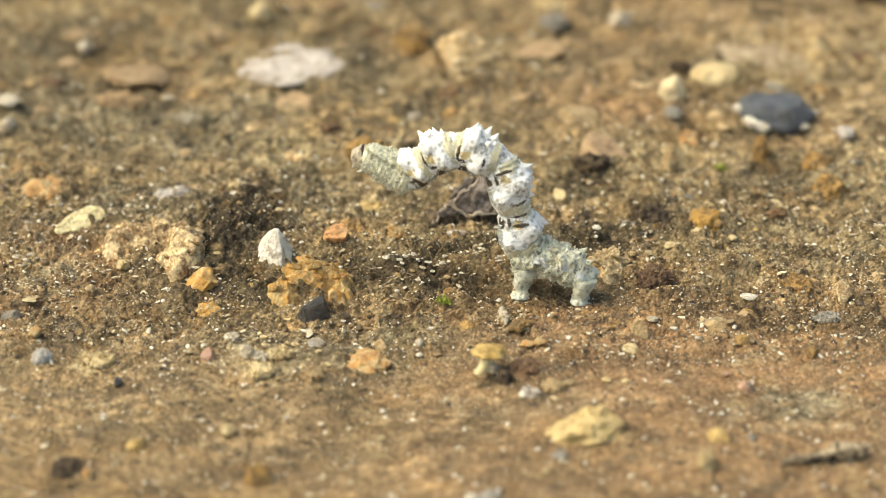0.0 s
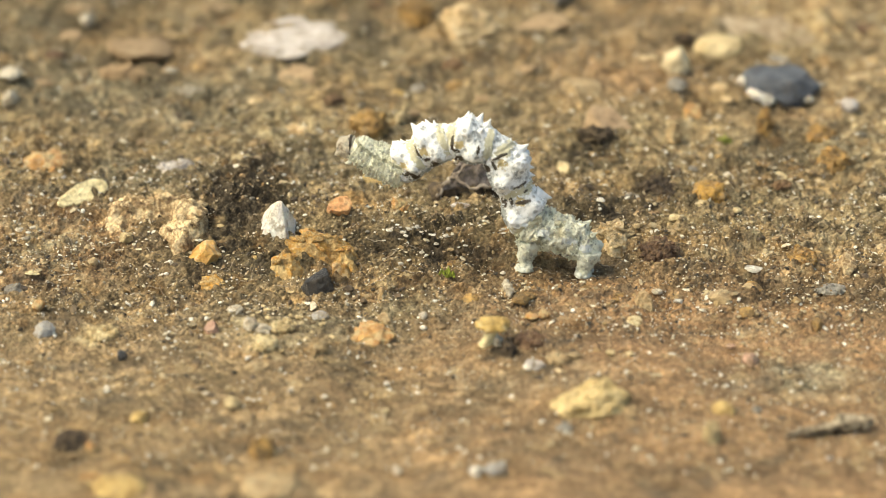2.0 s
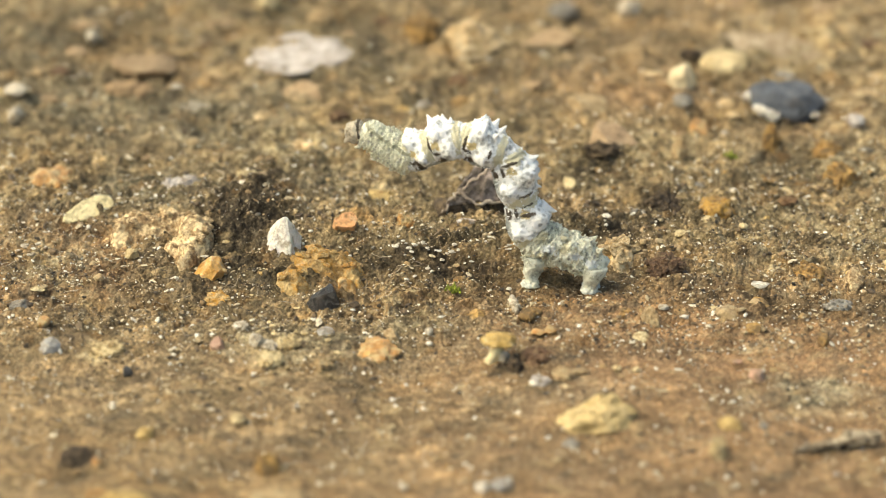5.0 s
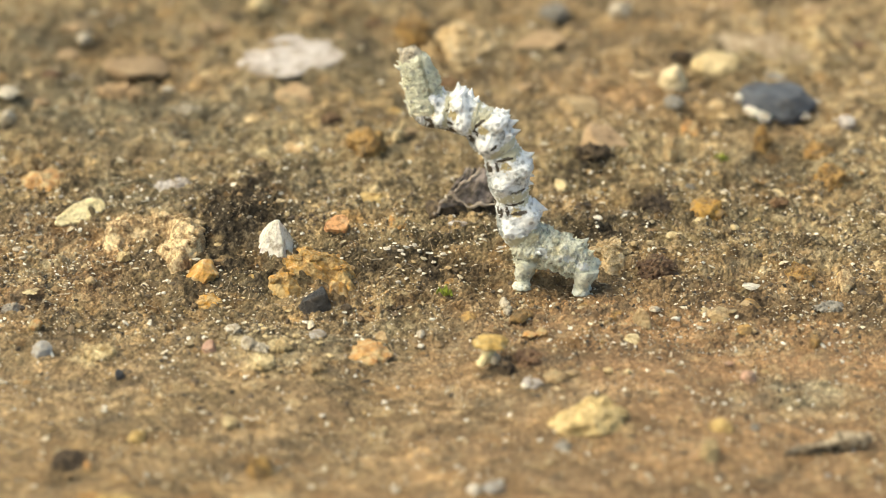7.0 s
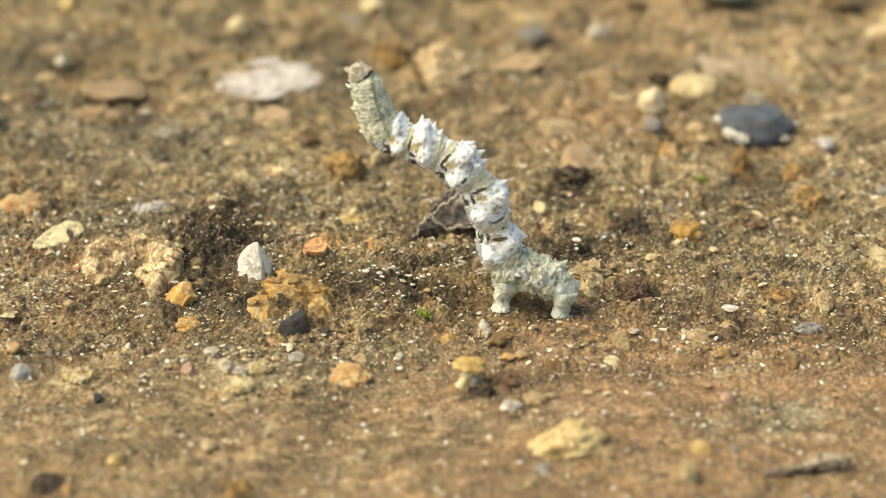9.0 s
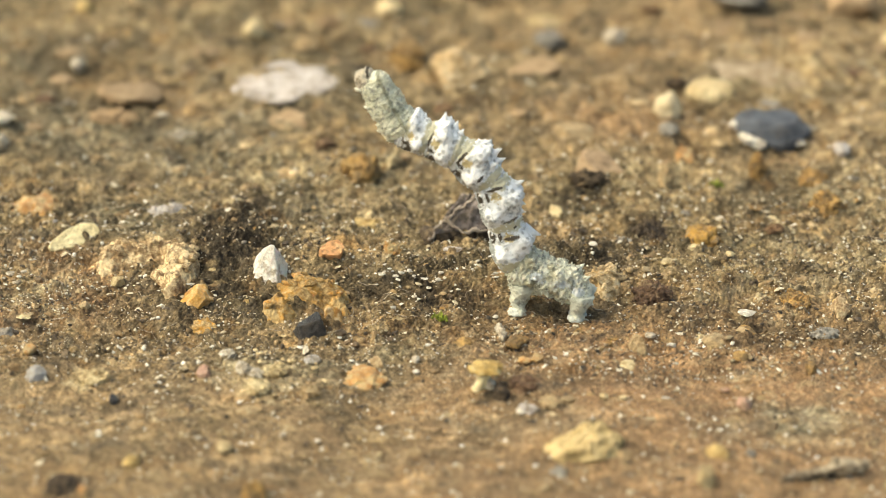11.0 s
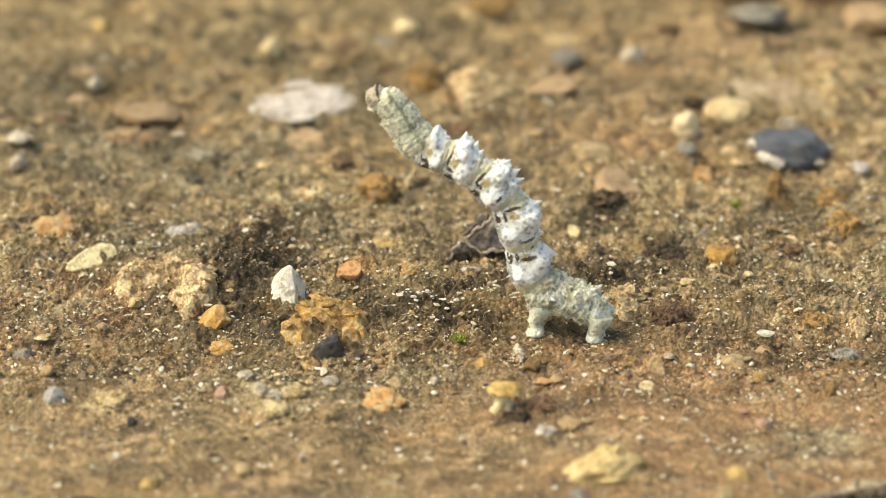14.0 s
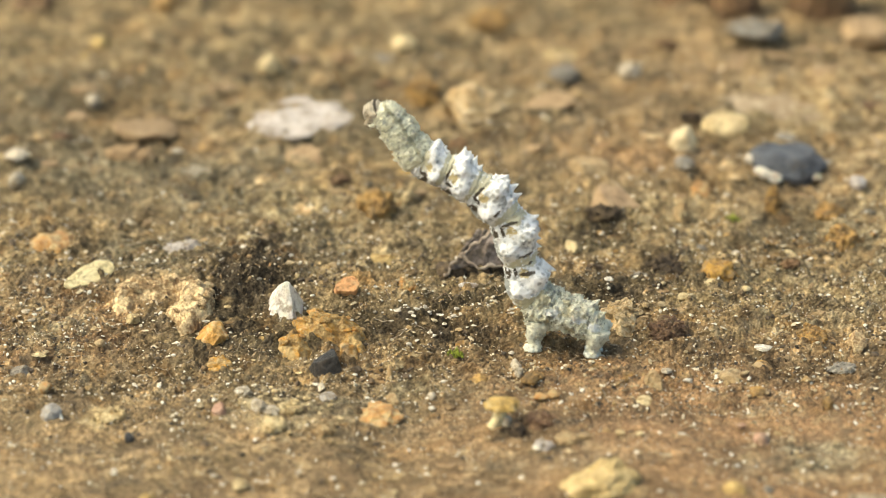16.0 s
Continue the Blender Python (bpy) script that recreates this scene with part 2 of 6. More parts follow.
def skin(name, pale, mid, relief, marks=(), dots=0.5):
    """Caterpillar skin: waxy bloom over duller hollows, small pits, and marks (colour, x, z, reach x, reach z in mm) on both flanks."""
    m, nodes, links, bsdf = material(name)
    tex = nodes.new("ShaderNodeTexCoord")
    info = nodes.new("ShaderNodeObjectInfo")
    moved = nodes.new("ShaderNodeVectorMath")
    moved.operation = "ADD"
    links.new(tex.outputs["Object"], moved.inputs[0])
    links.new(calc(nodes, links, "MULTIPLY", info.outputs["Random"], 0.11), moved.inputs[1])
    at = moved.outputs[0]
    broad = noise_at(nodes, links, at, 1700, 4, 0.6)
    fine = noise_at(nodes, links, at, 7500, 6, 0.72)
    pits = node(nodes, "TexVoronoi", Scale=2900.0)
    links.new(at, pits.inputs["Vector"])
    both = calc(nodes, links, "ADD", calc(nodes, links, "MULTIPLY", broad, 0.5), calc(nodes, links, "MULTIPLY", fine, 0.5))
    col = ramp(nodes, links, both, [(0.35, tuple(0.5 * v for v in mid)), (0.41, mid), (0.495, pale)])
    dot = ramp(nodes, links, pits.outputs["Distance"], [(0.20, (1, 1, 1)), (0.40, (0, 0, 0))])
    col = mixed(nodes, links, calc(nodes, links, "MULTIPLY", dot, dots), col, (0.24, 0.25, 0.24))
    split = nodes.new("ShaderNodeSeparateXYZ")
    links.new(tex.outputs["Object"], split.inputs[0])
    wave = noise_at(nodes, links, at, 3600, 7, 0.75)
    for colour, cx, cz, rx, rz in marks:
        dx = calc(nodes, links, "MULTIPLY", calc(nodes, links, "SUBTRACT", split.outputs["X"], cx * MM), 1 / (rx * MM))
        dz = calc(nodes, links, "MULTIPLY", calc(nodes, links, "SUBTRACT", split.outputs["Z"], cz * MM), 1 / (rz * MM))
        d = calc(nodes, links, "SQRT", calc(nodes, links, "ADD", calc(nodes, links, "MULTIPLY", dx, dx), calc(nodes, links, "MULTIPLY", dz, dz)))
        d = calc(nodes, links, "ADD", d, calc(nodes, links, "MULTIPLY_ADD", wave, 2.9, -1.42))
        col = mixed(nodes, links, ramp(nodes, links, d, [(0.66, (1, 1, 1)), (0.86, (0, 0, 0))]), col, colour)
    links.new(col, bsdf.inputs["Base Color"])
    bsdf.inputs["Roughness"].default_value = 0.6
    bsdf.inputs["Subsurface Weight"].default_value = 0.12
    bsdf.inputs["Subsurface Radius"].default_value = (0.5, 0.45, 0.35)
    bsdf.inputs["Subsurface Scale"].default_value = 0.00015
    h = calc(nodes, links, "ADD", fine, calc(nodes, links, "SUBTRACT", broad, calc(nodes, links, "MULTIPLY", dot, 0.5)))
    bumped(nodes, links, bsdf, h, relief, 0.00016)
    return m


SOIL = soil_material()
# whitest stops also paint sparkle on the soil, besides the pale grains
GRIT = grit_material("grit", [
    (0.0, (0.030, 0.024, 0.018)), (0.18, (0.11, 0.08, 0.052)), (0.38, (0.25, 0.175, 0.098)), (0.56, (0.40, 0.30, 0.17)),
    (0.70, (0.56, 0.47, 0.31)), (0.80, (0.78, 0.71, 0.55)), (0.88, (0.92, 0.89, 0.80))], 9000)
CRUMB = grit_material("crumb", [
    (0.0, (0.06, 0.045, 0.032)), (0.2, (0.13, 0.09, 0.055)), (0.45, (0.22, 0.15, 0.08)), (0.7, (0.32, 0.21, 0.10)),
    (0.86, (0.40, 0.28, 0.13)), (0.96, (0.50, 0.40, 0.25))], 4200)
FLAKE = grit_material("flake", [
    (0.0, (0.20, 0.14, 0.08)), (0.3, (0.40, 0.31, 0.18)), (0.55, (0.56, 0.48, 0.33)), (0.8, (0.70, 0.62, 0.47)), (0.97, (0.80, 0.75, 0.64))], 6000)
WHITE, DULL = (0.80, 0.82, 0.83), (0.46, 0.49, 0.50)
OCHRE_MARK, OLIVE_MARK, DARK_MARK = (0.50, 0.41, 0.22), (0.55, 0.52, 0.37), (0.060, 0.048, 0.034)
# the grey paints shade on the lower flanks
BELLY_SHADE, LIME_MARK, STRIPE_MARK = (0.33, 0.36, 0.36), (0.50, 0.48, 0.35), (0.46, 0.46, 0.33)
WHITE_SKIN = skin("white_skin", WHITE, (0.66, 0.69, 0.70), 0.4, dots=0.2)


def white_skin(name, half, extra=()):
    """White skin of a segment with the given half length: a ringed olive fold in front with dark streaks, a tan saddle
    patch, grey shade painted along the belly.
    """
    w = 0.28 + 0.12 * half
    marks = [(LIME_MARK, half + 0.10, 0.5, 0.9 * w, 0.7), (LIME_MARK, -half - 0.1, 0.2, 0.7 * w, 1.2), (BELLY_SHADE, 0.0, -0.80, 1.1, 0.30),
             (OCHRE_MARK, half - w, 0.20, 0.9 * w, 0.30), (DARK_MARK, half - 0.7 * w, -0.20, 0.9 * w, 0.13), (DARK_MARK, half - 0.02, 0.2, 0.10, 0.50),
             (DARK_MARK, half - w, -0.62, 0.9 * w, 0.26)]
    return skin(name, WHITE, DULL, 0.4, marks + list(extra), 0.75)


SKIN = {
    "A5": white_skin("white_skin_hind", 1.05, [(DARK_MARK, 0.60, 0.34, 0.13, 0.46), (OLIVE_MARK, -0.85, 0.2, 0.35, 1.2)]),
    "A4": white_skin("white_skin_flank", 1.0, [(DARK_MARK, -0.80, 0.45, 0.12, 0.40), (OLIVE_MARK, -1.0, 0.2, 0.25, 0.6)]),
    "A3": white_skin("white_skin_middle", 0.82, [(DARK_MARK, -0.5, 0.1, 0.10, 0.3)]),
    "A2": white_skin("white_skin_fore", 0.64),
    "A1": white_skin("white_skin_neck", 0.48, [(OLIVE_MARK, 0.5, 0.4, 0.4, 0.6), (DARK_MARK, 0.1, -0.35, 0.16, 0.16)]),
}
OLIVE_SKIN = skin("olive_skin", (0.88, 0.88, 0.71), (0.51, 0.51, 0.36), 1.0, ((STRIPE_MARK, 0.0, 0.46, 3.0, 0.10),), dots=0.55)
REAR_SKIN = skin("grey_green_skin", (0.87, 0.87, 0.72), (0.39, 0.395, 0.285), 1.0, ((OLIVE_MARK, 0.5, 0.55, 0.5, 0.5), ((0.80, 0.83, 0.81), -0.3, 0.25, 0.45, 0.25), (OLIVE_MARK, -0.1, -0.35, 0.5, 0.25)), dots=0.7)
PROLEG_SKIN = skin("grey_proleg_skin", (0.70, 0.71, 0.60), (0.40, 0.41, 0.33), 0.8, dots=0.3)
SOLE_SKIN = skin("pale_sole_skin", (0.60, 0.63, 0.58), (0.42, 0.45, 0.40), 0.5, dots=0.1)
HEAD_SKIN = skin("brown_head_skin", (0.58, 0.52, 0.41), (0.24, 0.195, 0.14), 1.0, ((DARK_MARK, -0.28, 0.0, 0.09, 1.2),))
LEAF_RIM = rock("dry_leaf_rim", (0.52, 0.44, 0.36), (0.28, 0.225, 0.18), (0.10, 0.075, 0.06), 0.34, 0.6, dusty=0.1)
LEAF_DRY = rock("dry_leaf", (0.36, 0.305, 0.285), (0.19, 0.155, 0.14), (0.05, 0.04, 0.03), 0.40, 0.5, dusty=0.1)
BARK = rock("bark", (0.50, 0.43, 0.33), (0.28, 0.225, 0.165), (0.09, 0.065, 0.045), 0.38, 0.9)
PALE_BARK = rock("bleached_bark", (0.54, 0.46, 0.34), (0.30, 0.24, 0.165), (0.11, 0.08, 0.05), 0.38, 0.9, dusty=0.4)
MOSS = rock("moss", (0.30, 0.36, 0.05), (0.16, 0.20, 0.03), (0.34, 0.36, 0.10), 0.33, 0.8, dusty=0.2)


# ---- the ground ----
TABLES = {}


def lattice(x, y, seed):
    """Gradient noise over arrays, about -0.7 to 0.7."""
    if seed not in TABLES:
        table = np.random.RandomState(seed)
        TABLES[seed] = (table.rand(256) * 2 * np.pi, table.permutation(256))
    turn, perm = TABLES[seed]
    x0, y0 = np.floor(x).astype(int), np.floor(y).astype(int)
    fx, fy = x - x0, y - y0
    total = 0
    for i in (0, 1):
        for j in (0, 1):
            a = turn[perm[(perm[(x0 + i) & 255] + y0 + j) & 255]]
            wx = fx if i else 1 - fx
            wy = fy if j else 1 - fy
            total = total + (np.cos(a) * (fx - i) + np.sin(a) * (fy - j)) * wx**3 * (wx * (6 * wx - 15) + 10) * wy**3 * (wy * (6 * wy - 15) + 10)
    return total


def hump(x, y, cx, cy, rx, ry):
    return np.exp(-(((x - cx) / rx) ** 2 + ((y - cy) / ry) ** 2))


PATCHES = {"humus": [], "silt": [], "clay": [], "rust": [], "sand": []}


def patch(kind, x, y, rx, ry, amount):
    """A stain of one kind of soil round x, y, with its reach in mm; some humus ones paint shade."""
    PATCHES[kind].append((x, y, rx, ry, amount))


patch("humus", -10.4, 2.1, 2.1, 4.3, 1.5)
patch("humus", -10.0, 6.9, 2.0, 2.1, 0.7)
patch("humus", -14.3, -3.2, 3.0, 2.7, 0.45)
patch("humus", -10.4, -4.2, 2.4, 2.4, 0.35)
patch("humus", -0.7, -1.4, 3.3, 2.2, 0.75)
patch("humus", -4.0, -2.3, 1.6, 1.9, 0.4)
patch("humus", 1.3, -3.6, 1.9, 1.5, 0.7)
patch("humus", 8.1, 2.1, 2.5, 1.8, 0.8)
patch("humus", 10.5, 4.8, 1.2, 2.0, 1)
patch("humus", 9.0, -3.1, 1.6, 1.1, 0.8)
patch("humus", 11.6, -0.5, 1.7, 1.6, 0.3)
patch("humus", 15.9, -6.2, 1.9, 1.2, 0.7)
patch("humus", 20.2, -5.9, 1.6, 1.5, 0.7)
patch("humus", 13.9, -4.8, 2.2, 0.7, 0.5)
patch("humus", 17.5, 11.5, 1.8, 1.8, 0.6)
patch("humus", 16.3, 8.1, 1.8, 1.4, 0.5)
patch("humus", -18.5, 2.0, 2.3, 0.7, 0.5)
patch("humus", -19.0, 8.8, 0.9, 1.1, 0.8)
patch("humus", -15.5, 12.3, 2.4, 1.1, 0.45)
patch("humus", -14.9, 16.4, 3.7, 2.0, 0.25)
patch("humus", -15.9, -21.3, 1.2, 1.2, 0.6)
patch("humus", -8.8, -20.3, 1.7, 1.2, 0.5)
# painted darkness of the hole beside the mushroom
patch("humus", 2.6, -13.0, 0.9, 0.7, 1.3)
patch("humus", 3.6, -11.7, 0.9, 0.8, 0.6)
patch("humus", -4.4, 25.9, 1.6, 2.6, 0.6)
# next two: shade below the large tan and flat brown stones, painted dark
patch("humus", 2.1, 21.7, 1.4, 1.0, 1)
patch("humus", 5.7, 25.9, 1.6, 0.9, 1)
# shade in the hollow below the blunt tan stone, put into the soil colour
patch("humus", 7.7, 9.9, 1.0, 1.1, 1.4)
patch("humus", -23.5, 15.9, 1.2, 0.9, 0.6)
patch("humus", -20.3, 15.3, 1.8, 1.2, 0.5)
patch("humus", -22.1, 24.6, 2.6, 2.6, 0.3)
patch("humus", 13.0, 3.3, 0.9, 1.0, 0.9)
# shade painted along the front foot of the slate stone
patch("humus", 18.5, 15.8, 1.5, 0.6, 0.9)
patch("humus", -7.2, -2.9, 2.2, 1.5, 0.35)
# next two: shadow lines at the flat brown lumps, painted as dark soil
patch("humus", -16.7, 25.3, 1.1, 0.6, 0.9)
patch("humus", -17.5, 20.4, 1.9, 0.8, 0.6)
patch("humus", 2.7, 3.8, 1.7, 1.3, 0.7)
patch("humus", 17.3, -10.0, 2.3, 0.8, 0.35)
# soil coloured dark for the belly's shade between the prolegs
patch("humus", 6.1, -4.5, 1.4, 0.7, 0.8)
patch("humus", -20.9, 28.1, 3.0, 2.2, 0.35)
patch("humus", -6.1, 30.4, 3.0, 2.3, 0.35)
patch("humus", -13.3, 28.1, 2.0, 1.8, 0.3)
patch("humus", -7.1, 20.4, 1.6, 1.2, 0.35)
patch("humus", 10.4, 28.1, 2.6, 1.8, 0.3)
patch("clay", -19.0, -0.4, 3.1, 2.9, 0.5)
patch("sand", -18.8, 0.2, 2.5, 1.9, 0.35)
patch("sand", -19.8, -2.9, 1.6, 1.5, 0.3)
patch("sand", -2.2, -7.7, 2.1, 1.2, 0.3)
patch("sand", -3.4, -0.4, 1.7, 2.9, 0.3)
patch("sand", -2.8, 11.9, 1.8, 2.6, 0.4)
patch("sand", 6.9, 7.6, 1.3, 2.8, 0.45)
patch("clay", 6.5, 5.5, 1.4, 2.1, 0.5)
patch("sand", -15.4, 5.5, 2.0, 1.0, 0.35)
patch("sand", -4.8, 6.2, 1.7, 1.4, 0.3)
patch("sand", -19.5, -2.9, 3.0, 3.7, 0.45)
patch("clay", -19.6, -4.2, 3.0, 3.6, 0.5)
patch("sand", -2.5, -4.2, 1.9, 2.4, 0.3)
patch("sand", 22.0, 28.1, 4.9, 4.5, 0.4)
patch("sand", 21.6, 12.6, 3.0, 5.2, 0.35)
patch("sand", 18.9, 2.8, 3.4, 3.0, 0.35)
patch("sand", 12.5, 12.6, 3.3, 3.4, 0.3)
patch("sand", 16.3, -2.9, 3.3, 1.8, 0.3)
patch("sand", -21.8, 12.6, 2.7, 3.7, 0.35)
patch("clay", -19.5, -1.1, 4.1, 4.7, 0.9)
patch("clay", 14.7, -2.3, 7.1, 3.7, 0.6)
patch("sand", 13.7, -1.1, 3.3, 2.2, 0.3)
patch("clay", -2.2, -6.5, 3.2, 1.8, 0.5)
patch("clay", -3.7, -3.2, 1.9, 3.1, 0.6)
patch("sand", -3.4, -4.2, 1.4, 2.4, 0.35)
patch("silt", -14.9, 16.4, 6.2, 4.7, 0.9)
patch("silt", -20.7, 18.0, 3.1, 4.8, 0.6)
patch("silt", -17.0, 6.9, 4.4, 2.8, 0.8)
patch("silt", -8.3, 6.9, 3.8, 2.8, 0.7)
patch("silt", -3.8, -8.3, 7.9, 2.3, 0.5)
patch("silt", 17.1, 9.7, 2.7, 2.9, 0.8)
patch("silt", 18.3, 0.2, 3.3, 2.6, 0.4)
patch("silt", 16.0, -14.8, 2.3, 1.7, 1.1)
patch("silt", -5.8, -10.0, 2.1, 1.4, 0.5)
patch("silt", 4.9, -15.3, 3.0, 1.5, 0.3)
patch("silt", 21.6, 8.3, 1.8, 3.5, 0.7)
patch("silt", -4.7, 25.5, 1.9, 3.5, 0.8)
patch("silt", 2.2, -15.3, 1.5, 1.5, 0.4)
patch("silt", -23.8, 27.3, 3.0, 4.4, 0.6)
patch("silt", -9.3, 20.4, 1.9, 3.3, 0.6)
patch("clay", -19.1, -1.7, 3.0, 3.1, 0.7)
patch("clay", 12.1, -10.0, 7.8, 3.3, 0.7)
patch("clay", 5.7, -8.3, 5.3, 2.3, 0.6)
patch("clay", -14.3, 19.6, 4.7, 3.2, 0.4)
patch("clay", 9.9, 19.6, 4.7, 3.2, 0.6)
patch("clay", 20.4, 15.7, 4.6, 4.7, 0.4)
patch("clay", 5.3, -5.1, 2.7, 1.1, 0.6)
patch("clay", 1.5, -2.3, 2.2, 1.2, 0.4)
patch("clay", -17.2, 23.8, 2.9, 2.1, 0.5)
patch("rust", -2.5, -5.4, 1.6, 1.3, 0.9)
patch("rust", -21.6, 11.1, 2.7, 3.3, 0.6)
patch("rust", -20.5, 7.2, 1.8, 1.5, 0.6)
patch("rust", 12.6, -1.1, 3.3, 1.9, 0.4)
patch("rust", 8.9, 6.2, 2.3, 1.7, 0.35)
patch("rust", -5.7, 16.4, 2.5, 2.3, 0.4)
patch("rust", -14.5, 22.1, 1.6, 1.5, 0.5)
patch("rust", -2.3, 28.6, 1.2, 2.0, 1)
patch("rust", 18.8, 6.9, 2.0, 1.7, 0.5)
patch("rust", 13.7, 16.1, 1.8, 1.9, 0.6)
patch("rust", -6.0, -6.8, 2.1, 0.9, 0.6)
patch("rust", -11.1, -5.7, 1.1, 0.9, 0.6)
patch("rust", -9.3, 9.7, 1.5, 1.4, 0.3)
patch("rust", -3.8, 2.8, 1.4, 1.0, 0.5)
patch("rust", 4.4, -5.9, 1.6, 1.1, 0.4)
patch("rust", -15.9, -19.3, 3.7, 1.5, 0.3)
patch("rust", -11.5, -22.7, 5.9, 1.2, 0.35)
patch("rust", -19.2, 27.3, 2.0, 3.5, 0.4)
patch("rust", 3.4, 9.0, 2.4, 1.8, 0.2)
patch("sand", -8.0, 13.4, 1.8, 2.3, 0.9)
patch("sand", -9.1, 10.8, 1.8, 1.5, 0.4)
patch("sand", -8.7, -10.2, 2.1, 1.6, 0.8)
patch("sand", -8.3, -12.2, 1.0, 0.8, 0.7)
patch("sand", -16.2, -10.8, 1.0, 0.4, 1)
patch("sand", 11.2, 2.1, 2.0, 1.6, 0.5)
patch("sand", 13.1, 0.8, 1.7, 1.0, 0.5)
patch("sand", 18.3, 25.1, 3.9, 3.0, 0.6)
patch("sand", 22.2, 19.6, 1.9, 1.6, 0.4)
patch("sand", 3.5, 29.0, 2.0, 1.8, 0.3)
patch("sand", -20.9, -0.4, 1.7, 1.6, 0.3)
patch("sand", 14.0, -10.0, 2.3, 1.1, 0.3)
patch("sand", 17.8, -1.4, 1.4, 0.9, 0.4)
patch("sand", -21.0, 6.2, 1.7, 1.4, 0.4)
patch("sand", 20.2, 2.1, 1.7, 1.3, 0.3)
patch("sand", -14.0, 5.8, 1.4, 0.5, 0.4)


def soil_share(kind, x, y):
    """Share of one kind of soil at x, y in mm, with ragged edges."""
    seed = 11 + 3 * list(PATCHES).index(kind)
    bent_x = x + 0.9 * lattice(x / 1.9, y / 1.9, seed) + 0.4 * lattice(x / 0.7, y / 0.7, seed + 1)
    bent_y = y + 1.3 * lattice(x / 2.1, y / 2.1, seed + 1) + 0.5 * lattice(x / 0.8, y / 0.8, seed)
    total = np.zeros(np.shape(x))
    for cx, cy, rx, ry, amount in PATCHES[kind]:
        box = np.ix_(np.abs(y[:, 0] - cy) < 3 * ry + 2, np.abs(x[0] - cx) < 3 * rx + 2)
        total[box] += amount * hump(bent_x[box], bent_y[box], cx, cy, rx, ry)
    return total * (0.85 + 0.6 * lattice(x / 1.3, y / 1.3, seed + 2))


def terraces(v):
    """Flat steps with short rounded risers."""
    low = np.floor(v)
    k = np.clip((v - low - 0.7) / 0.3, 0, 1)
    return low + k * k * (3 - 2 * k)


def height(x, y):
    """Height of the soil in mm at x, y in mm."""
    flat = 1 - 0.85 * hump(x, y, 5.3, -4.2, 4.5, 2.6)
    h = (0.75 * lattice(x / 11, y / 11, 3) + 0.42 * lattice(x / 4.3, y / 4.3, 4)) * flat
    h = h + 0.85 * hump(x, y, -10.5, 3.5, 4.2, 2.8) + 0.30 * hump(x, y, 0.5, 1.5, 5.0, 2.5) + 0.30 * hump(x, y, 10.5, 2.5, 4.0, 2.6) + 0.38 * hump(x, y, 3.7, -3.6, 1.3, 1.0)
    dark = np.clip(1.2 * hump(x, y, -10.3, 2.5, 3.2, 3.6) + 0.8 * hump(x, y, -0.4, -1.5, 4.0, 2.2) + 0.7 * hump(x, y, 9.5, 2.0, 4.0, 2.2), 0, 1)
    rough = (1 - 0.35 * np.clip((y - 6) / 8, 0, 1)) * (0.16 + 0.59 * np.clip((y + 13) / 7, 0, 1) + 0.4 * dark)
    clods = np.abs(lattice(x / 1.9, y / 1.5, 5))
    h = h + rough * (0.55 * clods + 0.40 * lattice(x / 0.95, y / 0.75, 6)) * (0.35 + 0.65 * flat)
    crust = 2.3 * lattice(x / 2.9, y / 1.7, 21) + 1.2 * lattice(x / 1.1, y / 0.7, 22) + 0.5 * lattice(x / 0.45, y / 0.3, 23)
    h = h + (0.04 + 0.96 * np.clip((y + 12) / 6, 0, 1)) * 0.19 * terraces(crust) * (0.4 + 0.6 * flat)
    grain = np.clip(lattice(x / 0.36, y / 0.30, 7) + 0.5 * lattice(x / 0.17, y / 0.15, 8), -0.25, 1)
    far = np.clip((y - 7) / 8, 0, 1)
    h = h - 0.08 + far * (0.95 * np.abs(lattice(x / 3.4, y / 3.0, 25)) + 0.4 * np.abs(lattice(x / 1.5, y / 1.5, 26)) - 0.25)
    h = h + rough * (0.36 * grain + 0.24 * np.abs(lattice(x / 0.62, y / 0.4, 9)))
    return h


def axis(lo, hi, step, reach):
    """Even steps from lo to hi, then ever longer ones out to the reach."""
    core = list(np.arange(lo, hi + step / 2, step))
    out, d = [], step
    while (out[-1] if out else 0) < reach:
        d *= 1.22
        out.append((out[-1] if out else 0) + d)
    return np.array([lo - o for o in reversed(out)] + core + [hi + o for o in out])


GRID = {}


